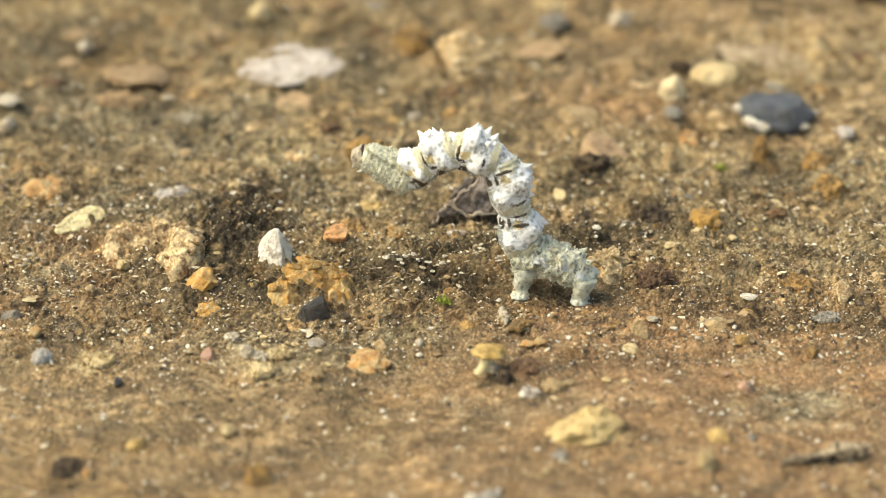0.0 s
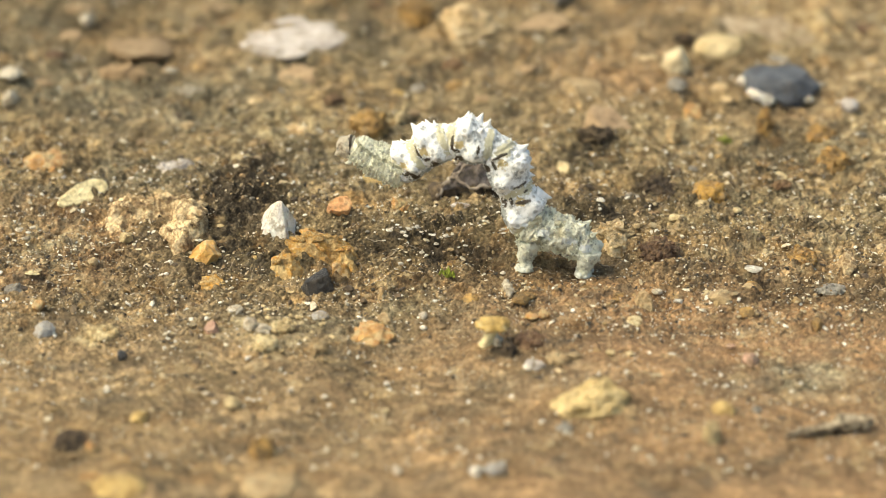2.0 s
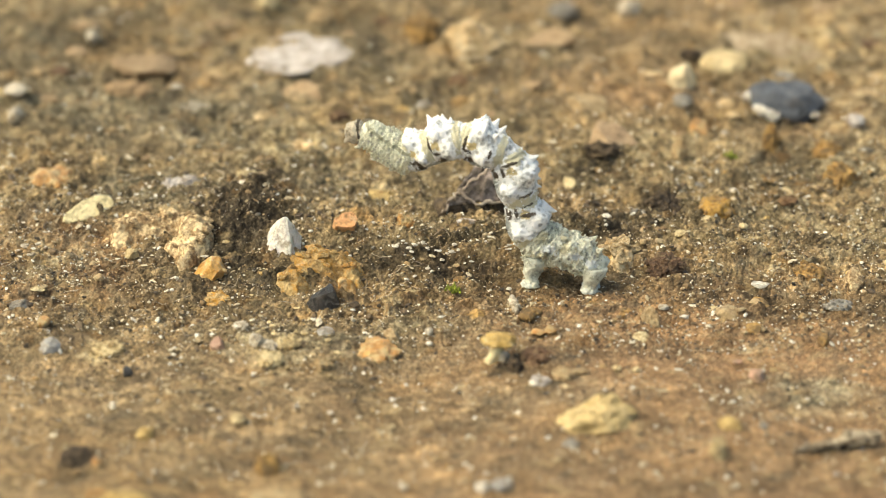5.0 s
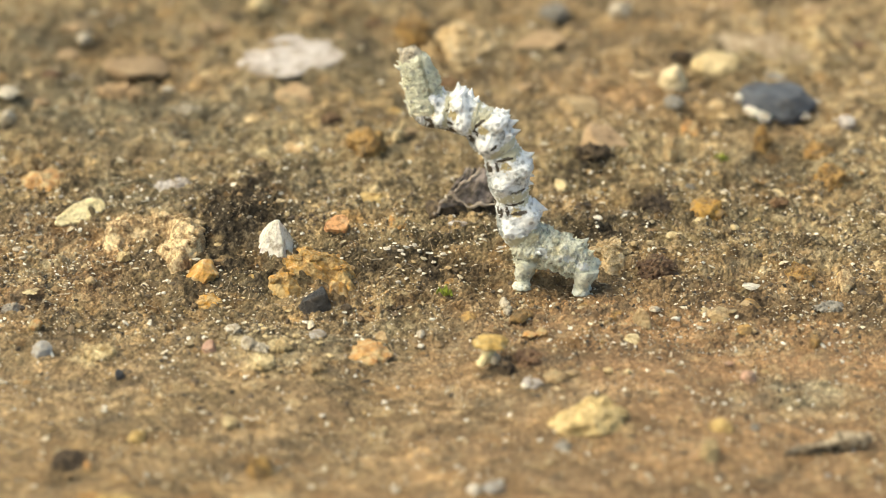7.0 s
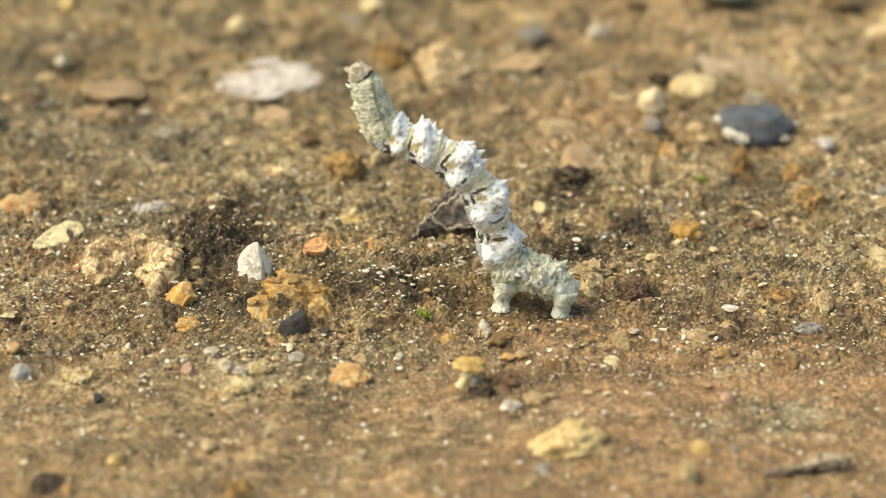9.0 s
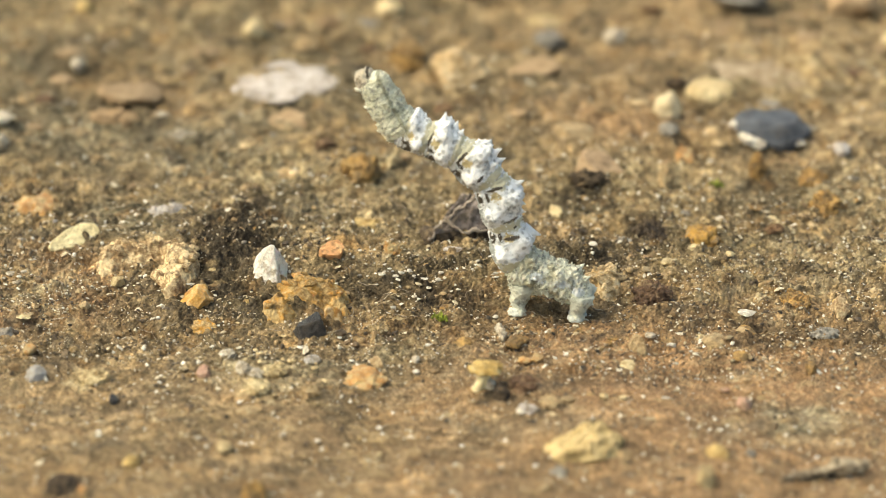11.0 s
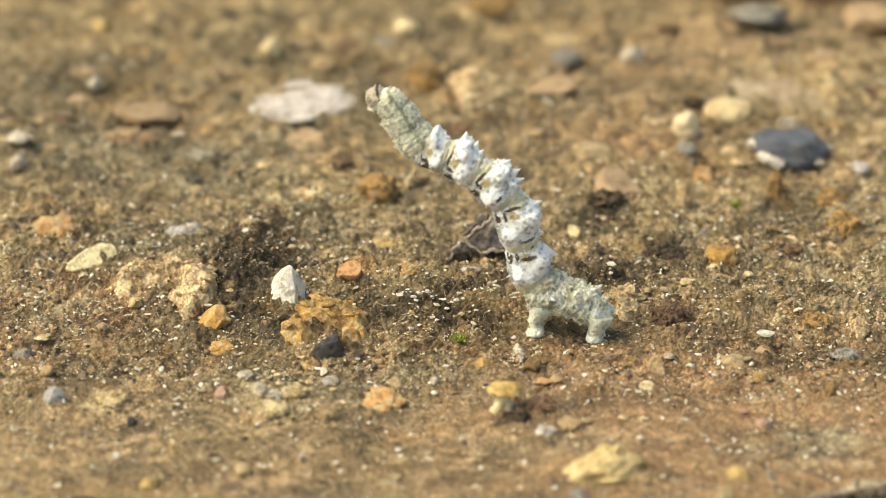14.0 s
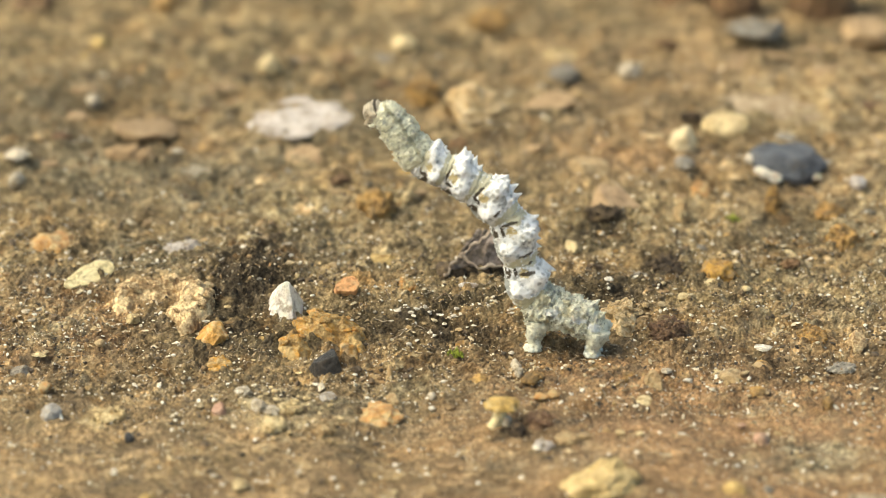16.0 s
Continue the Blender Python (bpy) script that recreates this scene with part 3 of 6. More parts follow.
def build_ground():
    xs = axis(-36, 36, 0.16, 30000)
    xs = np.concatenate([xs[xs < -22.5], np.arange(-22.5, 23.5, 0.075), xs[xs > 23.5]])
    ys = axis(-24, 56, 0.16, 30000)
    ys = np.concatenate([ys[ys < -9.5], np.arange(-9.5, 11.5, 0.075), ys[ys > 11.5]])
    gx, gy = np.meshgrid(xs, ys)
    GRID["x"], GRID["y"], GRID["bank"] = xs, ys, np.zeros(gx.shape)
    far = np.maximum(np.maximum(np.abs(gx) - 45, np.abs(gy) - 70), 0)
    gz = height(gx, gy) * np.exp(-far / 60)
    verts = np.stack([gx.ravel(), gy.ravel(), gz.ravel()], 1) * MM
    w, n = len(xs), len(ys)
    base = (np.arange(n - 1)[:, None] * w + np.arange(w - 1)[None, :]).ravel()
    quads = np.stack([base, base + 1, base + 1 + w, base + w], 1)
    me = bpy.data.meshes.new("ground")
    me.vertices.add(len(verts))
    me.vertices.foreach_set("co", verts.ravel())
    me.loops.add(quads.size)
    me.loops.foreach_set("vertex_index", quads.ravel())
    me.polygons.add(len(quads))
    me.polygons.foreach_set("loop_start", np.arange(0, quads.size, 4))
    me.update(calc_edges=True)
    me.polygons.foreach_set("use_smooth", np.ones(len(quads), dtype=bool))
    near = np.exp(-np.maximum(np.hypot(gx, gy) - 45, 0) / 40)
    for kind in PATCHES:
        share = soil_share(kind, gx, gy)
        if kind == "clay":
            front = np.clip(0.5 - (gy + 7) / 10, 0, 1) * 0.85 * (0.675 + 0.325 * np.tanh(gx / 8)) + 0.35 * hump(gx, gy, 16, 30, 16, 14)
            share = (0.4 + 0.5 * lattice(gx / 60, gy / 60, 40)) * (1 - near) + near * (share + front)
        GRID[kind] = share
        me.attributes.new(kind, "FLOAT", "POINT").data.foreach_set("value", share.ravel())
    me.materials.append(SOIL)
    return tagged(new("ground", me), "brown clay soil with fine grit, dark humus and painted shade patches", "soil", kind="structure")


ground = build_ground()


def ground_z(x, y):
    return float(height(np.array([x]), np.array([y]))[0])


# ---- helpers for things ----
def part(name, bm, mat, parent, label=""):
    me = bpy.data.meshes.new(name)
    bm.to_mesh(me)
    bm.free()
    me.materials.append(mat)
    me.polygons.foreach_set("use_smooth", [True] * len(me.polygons))
    ob = new(name, me)
    ob.parent = parent
    return tagged(ob, label)


def lumpy(bm, style, rng):
    """Shape a unit ball as a stone of the given style."""
    seed = Vector((rng.uniform(-50, 50), rng.uniform(-50, 50), rng.uniform(-50, 50)))
    planes = []
    for _ in range({"round": 0, "angular": 10, "pyramid": 5, "slab": 8, "crumbly": 0, "smooth": 6, "broken": 9, "facet": 9}[style]):
        n = Vector((rng.gauss(0, 1), rng.gauss(0, 1), rng.gauss(0, 1))).normalized()
        planes.append((n, rng.uniform(0.50, 0.72) if style == "facet" else rng.uniform(0.56, 0.82) if style in ("angular", "broken") else rng.uniform(0.72, 0.95) if style == "smooth" else rng.uniform(0.55, 0.85)))
    if style == "pyramid":
        planes = [(Vector(n).normalized(), d) for n, d in (((-0.80, -0.25, 0.55), 0.40), ((0.95, -0.15, 0.28), 0.58), ((0.05, -0.85, 0.42), 0.50), ((0.1, 0.85, 0.5), 0.45), ((0.2, 0.0, 1.0), 0.93))]
    if style == "slab":
        planes.append((Vector((0.05, -0.1, 1)).normalized(), 0.55))
    for v in bm.verts:
        p = v.co.normalized()
        r = 1 + 0.16 * noise.noise(p * 1.3 + seed) + (0.0 if style == "pyramid" else 0.10 * noise.noise(p * 2.7 + seed))
        q = p * r * ((1 + 0.20 * noise.noise(p * 2.2 + seed)) if style == "round" else 1.0)
        for n, d in planes:
            over = q.dot(n) - d
            if over > 0:
                q -= n * over * (0.99 if style == "facet" else 0.92)
        if style == "crumbly":
            q *= 1 + 0.26 * noise.noise(p * 2.6 + seed) + 0.16 * noise.noise(p * 5.0 + seed) + 0.05 * noise.noise(p * 11 + seed)
        elif style == "broken":
            q *= 1 + 0.20 * noise.noise(Vector((p.x * 1.6, p.y * 4, p.z * 5)) + seed) + 0.10 * abs(noise.noise(p * 6 + seed)) + 0.05 * noise.noise(p * 13 + seed)
        elif style in ("facet", "pyramid"):
            q *= 1 + 0.05 * noise.noise(q * 2.5 + seed) + 0.035 * noise.noise(q * 7 + seed) + 0.02 * noise.noise(q * 17 + seed)
        else:
            q *= 1 + 0.07 * noise.noise(p * 4 + seed) + 0.05 * noise.noise(p * 9 + seed) + 0.03 * noise.noise(p * 21 + seed)
        v.co = q


def crumbs(bm, rng, count, scale):
    """Lumps sticking out of a clod's upper side."""
    skin_points = [v.co.copy() for v in bm.verts if v.co.z > -0.1]
    for _ in range(count):
        at = rng.choice(skin_points)
        size = scale * (rng.uniform(0.09, 0.20) if rng.random() < 0.35 else rng.uniform(0.035, 0.10))
        made = bmesh.ops.create_icosphere(bm, subdivisions=2, radius=1)["verts"]
        seed = Vector((rng.uniform(-50, 50), rng.uniform(-50, 50), 0))
        sx, sy, sz = rng.uniform(0.7, 1.4), rng.uniform(0.7, 1.2), rng.uniform(0.5, 1.0)
        for v in made:
            p = v.co.copy()
            p *= 1 + 0.8 * noise.noise(p * 1.6 + seed) + 0.35 * noise.noise(p * 3.3 + seed)
            v.co = at * 0.96 + Vector((p.x * sx, p.y * sy, p.z * sz)) * size


CRUMB_SHAPES = {}
PLACED = []


def crumb_shape(mat, rng):
    """Four broken lumps of one material, about 1 mm in radius, to be shared by the crumbs of clods."""
    CRUMB_SHAPES[mat.name] = []
    for _ in range(4):
        bm = bmesh.new()
        bmesh.ops.create_icosphere(bm, subdivisions=3, radius=1)
        lumpy(bm, "angular", rng)
        for v in bm.verts:
            v.co *= MM
        me = bpy.data.meshes.new("crumb")
        bm.to_mesh(me)
        bm.free()
        me.materials.append(mat)
        CRUMB_SHAPES[mat.name].append(me)
    return CRUMB_SHAPES[mat.name][0]


def taken(x, y, size):
    """Whether a stone lies at x, y already."""
    return any(math.hypot(x - px, y - py) < max(a, b) + size for px, py, a, b in PLACED)


def pebble(name, label, mat, style, x, y, a, b, c, seed, turn=0.0):
    """A stone of half sizes a, b, c mm, a little sunk into the soil."""
    rng = random.Random(seed)
    PLACED.append((x, y, a, b))
    bm = bmesh.new()
    bmesh.ops.create_icosphere(bm, subdivisions=5 if a > 0.6 else 4 if a > 0.25 else 3, radius=1)
    lumpy(bm, style, rng)
    me = bpy.data.meshes.new(name)
    high = 1.6 if style == "broken" else 1.12 if style == "pyramid" else 1.3 if style in ("crumbly", "angular") else 1.0
    wide, deep, tall = (max(abs(v.co[k]) for v in bm.verts) for k in range(3))
    for v in bm.verts:
        v.co = Vector((v.co.x * a / wide, v.co.y * b / deep, v.co.z * c * high / tall))
    if style == "crumbly":
        crumbs(bm, rng, int(40 + 75 * min(a, 2.4)), a ** 0.6)
    if style == "broken":
        crumbs(bm, rng, int(20 + 25 * a), 0.7 * a ** 0.6)
    for v in bm.verts:
        v.co *= MM
    bm.to_mesh(me)
    bm.free()
    me.materials.append(mat)
    me.polygons.foreach_set("use_smooth", [style in ("smooth", "slab", "pyramid", "round") or style == "facet" and a > 0.3] * len(me.polygons))
    ob = new(name, me)
    ob.matrix_basis = pose(x * MM, y * MM, (ground_z(x, y) + {"slab": 0.45, "pyramid": 0.30, "smooth": 0.12, "round": 0.12, "broken": -0.30}.get(style, 0.0) * c + max(0.0, 0.3 - 0.6 * c) * 0.6 + (0.0 if style == "round" else 0.28 * min(1.0, max(0.0, (y - 8) / 8)))) * MM, rng.uniform(-4, 4), rng.uniform(-4, 4), turn or rng.uniform(-8, 8))
    if style in ("crumbly", "broken") and a > 0.8:
        for _ in range(9):
            v = rng.choice([w.co for w in me.vertices if w.co.z > 0.1 * c * MM])
            piece = new("crumb", rng.choice(CRUMB_SHAPES[mat.name]) if mat.name in CRUMB_SHAPES else crumb_shape(mat, rng))
            piece.parent = ob
            size = a ** 0.6 * rng.uniform(0.13, 0.24)
            piece.matrix_basis = pose(v.x * 0.96, v.y * 0.96, v.z * 0.96, rng.uniform(0, 360), rng.uniform(0, 360), rng.uniform(0, 360)) @ Matrix.Scale(size, 4)
    return tagged(ob, label, "clod" if name == "soil_clod" else "stone", group={"pebble": "pebbles on the soil", "soil_clod": "clods of soil"}.get(name, "stones on the soil"))


def tube(bm, points, radii, sides=10, rough=0.0, seed=0):
    """A closed tube along points, with a radius at each."""
    rings = []
    for k, p in enumerate(points):
        d = (points[min(k + 1, len(points) - 1)] - points[max(k - 1, 0)]).normalized()
        u = d.orthogonal().normalized() if k == 0 else (u - d * u.dot(d)).normalized()
        w = d.cross(u)
        ring = []
        for s in range(sides):
            a = 2 * math.pi * s / sides
            r = radii[k] * (1 + rough * noise.noise(p * 1800 + (u * math.cos(a) + w * math.sin(a)) * 1.2 + Vector((seed, 0, 0))))
            ring.append(bm.verts.new(p + (u * math.cos(a) + w * math.sin(a)) * r))
        rings.append(ring)
    for r0, r1 in zip(rings, rings[1:]):
        for s in range(sides):
            bm.faces.new((r0[s], r0[(s + 1) % sides], r1[(s + 1) % sides], r1[s]))
    bm.faces.new(rings[0][::-1])
    bm.faces.new(rings[-1])
    return bm


# ---- the caterpillar ----
BASE = (5.305, -4.222)
YAW = -10.0
caterpillar = new("caterpillar")
caterpillar.matrix_basis = pose(BASE[0] * MM, BASE[1] * MM, 0, 0, 0, YAW)
tagged(caterpillar, "white spiny looper caterpillar rearing up on brown soil", "caterpillar")


def body_pose(u, v, rise):
    """Pose of a segment in the body's plane: u along the soil and v up in mm, rise: degrees above level towards the head."""
    return pose(u * MM, 0, v * MM, 0, -rise, 180)


def segment(name, mat, length, r0, r1, r2, rings, label, warts=0.06, wide=0.95, plates=False):
    """A body ring along x, head end at +x, back at +z: radii in mm at the rear, the middle and the front.
    plates: swollen flanks towards the rear and a raised plate on the back towards the front."""
    bm = bmesh.new()
    n, sides = 64, 72
    seed = Vector((len(name) * 1.7, length * 9.1, r1 * 13.3))
    loops = []
    for k in range(n + 1):
        s = k / n
        x = (s - 0.5) * length
        end = math.sqrt(max(0.0, 1 - abs(2 * s - 1) ** 3.3))
        r = r0 * (1 - s) ** 2 + 2 * r1 * s * (1 - s) + r2 * s**2
        loop = []
        for j in range(sides):
            a = 2 * math.pi * j / sides
            up, out = math.sin(a), abs(math.cos(a))
            swell = 0.0
            rib = (0.011 if rings > 5 else 0.03) * math.cos(2 * math.pi * rings * s + (0.5 if rings > 5 else 0.8) * noise.noise(Vector((up * 2, x, 3)) + seed))
            if plates:
                flank = math.exp(-(((s - 0.40) / 0.14) ** 2)) * math.exp(-(((up + 0.25) / 0.48) ** 2))
                back = math.exp(-(((s - 0.56) / 0.135) ** 2)) * math.exp(-(((up - 0.85) / 0.36) ** 2))
                fine = math.exp(-(((s - 0.80) / 0.16) ** 2)) + math.exp(-(((s - 0.12) / 0.12) ** 2))
                swell = -0.05 + 0.32 * flank + 0.44 * back - 0.05 * math.exp(-(((s - 0.62) / 0.10) ** 2)) * math.exp(-(((up + 0.1) / 0.4) ** 2))
                rib = 0.030 * fine * math.cos(2 * math.pi * 13 * s)
            rr = r * end * (1 + rib + swell)
            p = Vector((x, math.cos(a) * rr * wide, up * rr))
            q = p * 2.2 + seed
            lump = 1 + warts * (0.9 * noise.noise(q * 0.6) + 1.0 * noise.noise(q) + 1.0 * noise.noise(q * 2.3) + 0.9 * (0.3 - abs(noise.noise(q * 3.6))) + 0.45 * noise.noise(q * 9))
            loop.append(bm.verts.new(Vector((x, p.y * lump, p.z * lump)) * MM))
        loops.append(loop)
    for l0, l1 in zip(loops, loops[1:]):
        for j in range(sides):
            bm.faces.new((l0[j], l0[(j + 1) % sides], l1[(j + 1) % sides], l1[j]))
    bm.faces.new(loops[0][::-1])
    bm.faces.new(loops[-1])
    bmesh.ops.recalc_face_normals(bm, faces=bm.faces)
    return part(name, bm, mat, caterpillar, label)


def spine(parent, mat, x, angle, r, size, lean=0.0, fat=0.52):
    """A thorn on a segment: angle in degrees from the back towards the near side, base at radius r, all in mm."""
    bm = bmesh.new()
    a = radians(angle)
    up = Vector((0, math.sin(a), math.cos(a)))
    tip = (up + Vector((lean, 0, 0))).normalized()
    base = Vector((x, 0, 0)) + up * (r * 0.82)
    pts = [(base + tip * size * s + Vector((lean * 0.2 * s * s * size, 0, 0))) * MM for s in (0, 0.25, 0.5, 0.78, 1.0)]
    tube(bm, pts, [size * fat * w * MM for w in (1.25, 0.85, 0.5, 0.26, 0.06)], 9, 0.25, x * 7 + angle)
    return part("spine", bm, mat, parent)


def bristles(parent, mat, count, seed, size, rings=0, length=1.0):
    """Small pointed granules standing on a segment's skin, in rows along its rings where it has them."""
    rng = random.Random(seed)
    bm = bmesh.new()
    reach = max(v.co.x for v in parent.data.vertices) * 0.72
    skin_points = [(v.co.copy(), v.normal.copy()) for v in parent.data.vertices if abs(v.co.x) < reach]
    if rings:
        skin_points = [(p, n) for p, n in skin_points if math.cos(2 * math.pi * rings * (p.x / MM / length + 0.5)) > 0.6]
    for _ in range(count):
        at, up = rng.choice(skin_points)
        s = size * rng.uniform(0.5, 1.3) * MM
        at = at - up * s * 0.2
        tube(bm, [at, at + up * s * 0.6, at + up * s * 1.2], [s * 0.55, s * 0.38, s * 0.08], 5)
    return part("grain_cover", bm, mat, parent)


SEG = {}
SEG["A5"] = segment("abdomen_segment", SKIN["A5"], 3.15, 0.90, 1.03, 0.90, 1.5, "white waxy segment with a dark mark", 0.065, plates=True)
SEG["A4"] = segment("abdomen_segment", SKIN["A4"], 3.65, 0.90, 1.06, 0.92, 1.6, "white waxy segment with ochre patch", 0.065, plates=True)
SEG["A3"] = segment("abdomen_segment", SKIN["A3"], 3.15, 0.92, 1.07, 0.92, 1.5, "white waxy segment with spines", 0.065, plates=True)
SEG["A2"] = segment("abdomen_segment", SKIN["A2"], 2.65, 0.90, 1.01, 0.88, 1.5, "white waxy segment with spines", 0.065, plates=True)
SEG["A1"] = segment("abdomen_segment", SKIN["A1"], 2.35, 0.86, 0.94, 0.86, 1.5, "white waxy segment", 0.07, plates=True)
SEG["T3"] = segment("thorax_segment", OLIVE_SKIN, 1.75, 0.88, 0.98, 0.80, 8, "cream olive ringed segment", 0.075)
SEG["T2"] = segment("thorax_segment", OLIVE_SKIN, 1.60, 0.85, 0.90, 0.74, 8, "cream olive ringed segment", 0.075)
SEG["T1"] = segment("thorax_segment", OLIVE_SKIN, 1.45, 0.80, 0.78, 0.60, 8, "cream olive ringed segment", 0.075)
SEG["head"] = segment("head", HEAD_SKIN, 1.02, 0.58, 0.60, 0.40, 1, "small brown grainy head", 0.11)

for key, r, spikes in (("A5", 1.0, ((0.45, 10, 0.75, -0.35), (0.25, -25, 0.55, -0.4), (0.55, 38, 0.4, -0.1), (0.15, 32, 0.35, -0.3), (-0.3, 95, 0.26, 0), (-0.1, 128, 0.26, 0), (-0.45, 70, 0.24, 0), (0.15, 105, 0.2, 0))),
                       ("A4", 1.06, ((0.62, 8, 0.62, 0.15), (0.38, -24, 0.55, 0), (0.42, 34, 0.5, -0.1), (0.1, 14, 0.42, -0.3), (-0.25, 10, 0.42, -0.5), (-0.7, 6, 0.3, -0.4), (-0.5, 100, 0.28, 0), (-0.2, 125, 0.28, 0), (-0.1, 80, 0.22, 0), (0.3, 112, 0.2, 0))),
                       ("A3", 1.07, ((-0.65, 8, 0.42, -0.3), (-0.2, 12, 0.62, -0.25), (0.15, -22, 0.55, -0.2), (0.35, 10, 0.62, -0.1), (0.1, 38, 0.42, 0), (-0.45, -30, 0.42, -0.3), (0.65, 0, 0.32, 0.2), (-0.4, 118, 0.32, 0), (0.05, 132, 0.3, 0), (0.2, 95, 0.26, 0), (-0.3, 80, 0.22, 0))),
                       ("A2", 1.01, ((0.32, 8, 0.68, 0.2), (0.15, -26, 0.55, 0.1), (-0.2, 14, 0.50, 0), (0.1, 38, 0.4, 0), (-0.55, 5, 0.3, -0.2), (-0.25, 115, 0.3, 0), (0.1, 132, 0.3, 0), (-0.4, 85, 0.22, 0), (0.2, 95, 0.22, 0))),
                       ("A1", 0.94, ((0.15, 8, 0.42, 0.2), (-0.25, 16, 0.36, 0), (0.25, -22, 0.34, 0.2), (0.45, 10, 0.26, 0.2), (0.1, 125, 0.34, 0), (-0.3, 138, 0.30, 0), (-0.3, 100, 0.24, 0)))):
    for x, angle, size, lean in spikes:
        spine(SEG[key], WHITE_SKIN, x, -angle, r, size, lean)
for key, count, seed in (("A5", 110, 1), ("A4", 120, 2), ("A3", 110, 3), ("A2", 90, 4), ("A1", 70, 5)):
    bristles(SEG[key], WHITE_SKIN, count, seed, 0.07)
for key, count, seed, length in (("T3", 420, 6, 1.75), ("T2", 380, 7, 1.60), ("T1", 320, 8, 1.45)):
    bristles(SEG[key], OLIVE_SKIN, count, seed, 0.062, 8, length)
    bristles(SEG[key], OLIVE_SKIN, 230, seed + 30, 0.08)
bristles(SEG["head"], HEAD_SKIN, 110, 9, 0.06)

# three pairs of true legs under the thorax
for key, x, size in (("T3", 0.0, 0.34), ("T2", 0.1, 0.30), ("T1", 0.2, 0.24)):
    for side in (-1, 1):
        bm = bmesh.new()
        pts = [Vector((x, side * 0.30, -0.62)), Vector((x + 0.08, side * 0.34, -0.62 - size * 0.45)), Vector((x + 0.12, side * 0.30, -0.62 - size * 0.75)), Vector((x + 0.18, side * 0.26, -0.62 - size * 0.95)), Vector((x + 0.22, side * 0.24, -0.62 - size * 1.05))]
        tube(bm, [p * MM for p in pts], [w * MM for w in (0.15, 0.10, 0.07, 0.045, 0.015)], 8, 0.2, size)
        part("leg", bm, PROLEG_SKIN, SEG[key], "small hooked pale leg")
for side in (-1, 1):
    bm = bmesh.new()
    tube(bm, [Vector((0.30, side * 0.14, -0.22)) * MM, Vector((0.52, side * 0.10, -0.34)) * MM, Vector((0.62, side * 0.03, -0.42)) * MM], [w * MM for w in (0.13, 0.10, 0.03)], 8)
    part("mandible", bm, HEAD_SKIN, SEG["head"], "dark brown jaw")

# hind end: it stays on the soil
REAR = {}
REAR["A6"] = segment("hind_segment", REAR_SKIN, 2.55, 0.88, 1.04, 0.93, 4, "grey green wrinkled segment bearing prolegs", 0.17)
REAR["A6"].matrix_basis = body_pose(-0.84, 2.20, 29)
REAR["A8"] = segment("hind_segment", REAR_SKIN, 2.50, 0.82, 0.93, 0.90, 4, "grey green wrinkled segment", 0.17)
REAR["A8"].matrix_basis = body_pose(0.36, 1.80, 16)
REAR["A10"] = segment("tail_segment", REAR_SKIN, 1.95, 0.60, 0.82, 0.82, 3, "grey green tail end with claspers", 0.12)
REAR["A10"].matrix_basis = body_pose(1.10, 1.42, 16)
for key, seed in (("A6", 21), ("A8", 22), ("A10", 23)):
    bristles(REAR[key], REAR_SKIN, 240, seed, 0.085)
    bristles(REAR[key], REAR_SKIN, 9, seed + 40, 0.2)
    for k in range(7):
        spine(REAR[key], REAR_SKIN, -0.75 + 0.25 * k, -108 - 9 * (k % 3), 0.98, 0.22 + 0.06 * (k % 2), 0.1)
for key, x, angle, size in (("A10", -0.1, -40, 0.30), ("A8", -0.05, -38, 0.34), ("A8", 0.5, 28, 0.34), ("A6", 0.05, -42, 0.30), ("A6", -0.4, 8, 0.28), ("A6", -0.1, 25, 0.24), ("A8", -0.6, 8, 0.42), ("A8", -0.25, 20, 0.3), ("A8", 0.3, -10, 0.28), ("A8", -0.75, -22, 0.42), ("A10", -0.45, 12, 0.30), ("A10", 0.2, 20, 0.42), ("A10", 0.3, -15, 0.42), ("A8", 0.1, 35, 0.3), ("A6", 0.3, 12, 0.26), ("A6", -0.7, -15, 0.3)):
    spine(REAR[key], REAR_SKIN, x, angle, 0.98, size, -0.5)


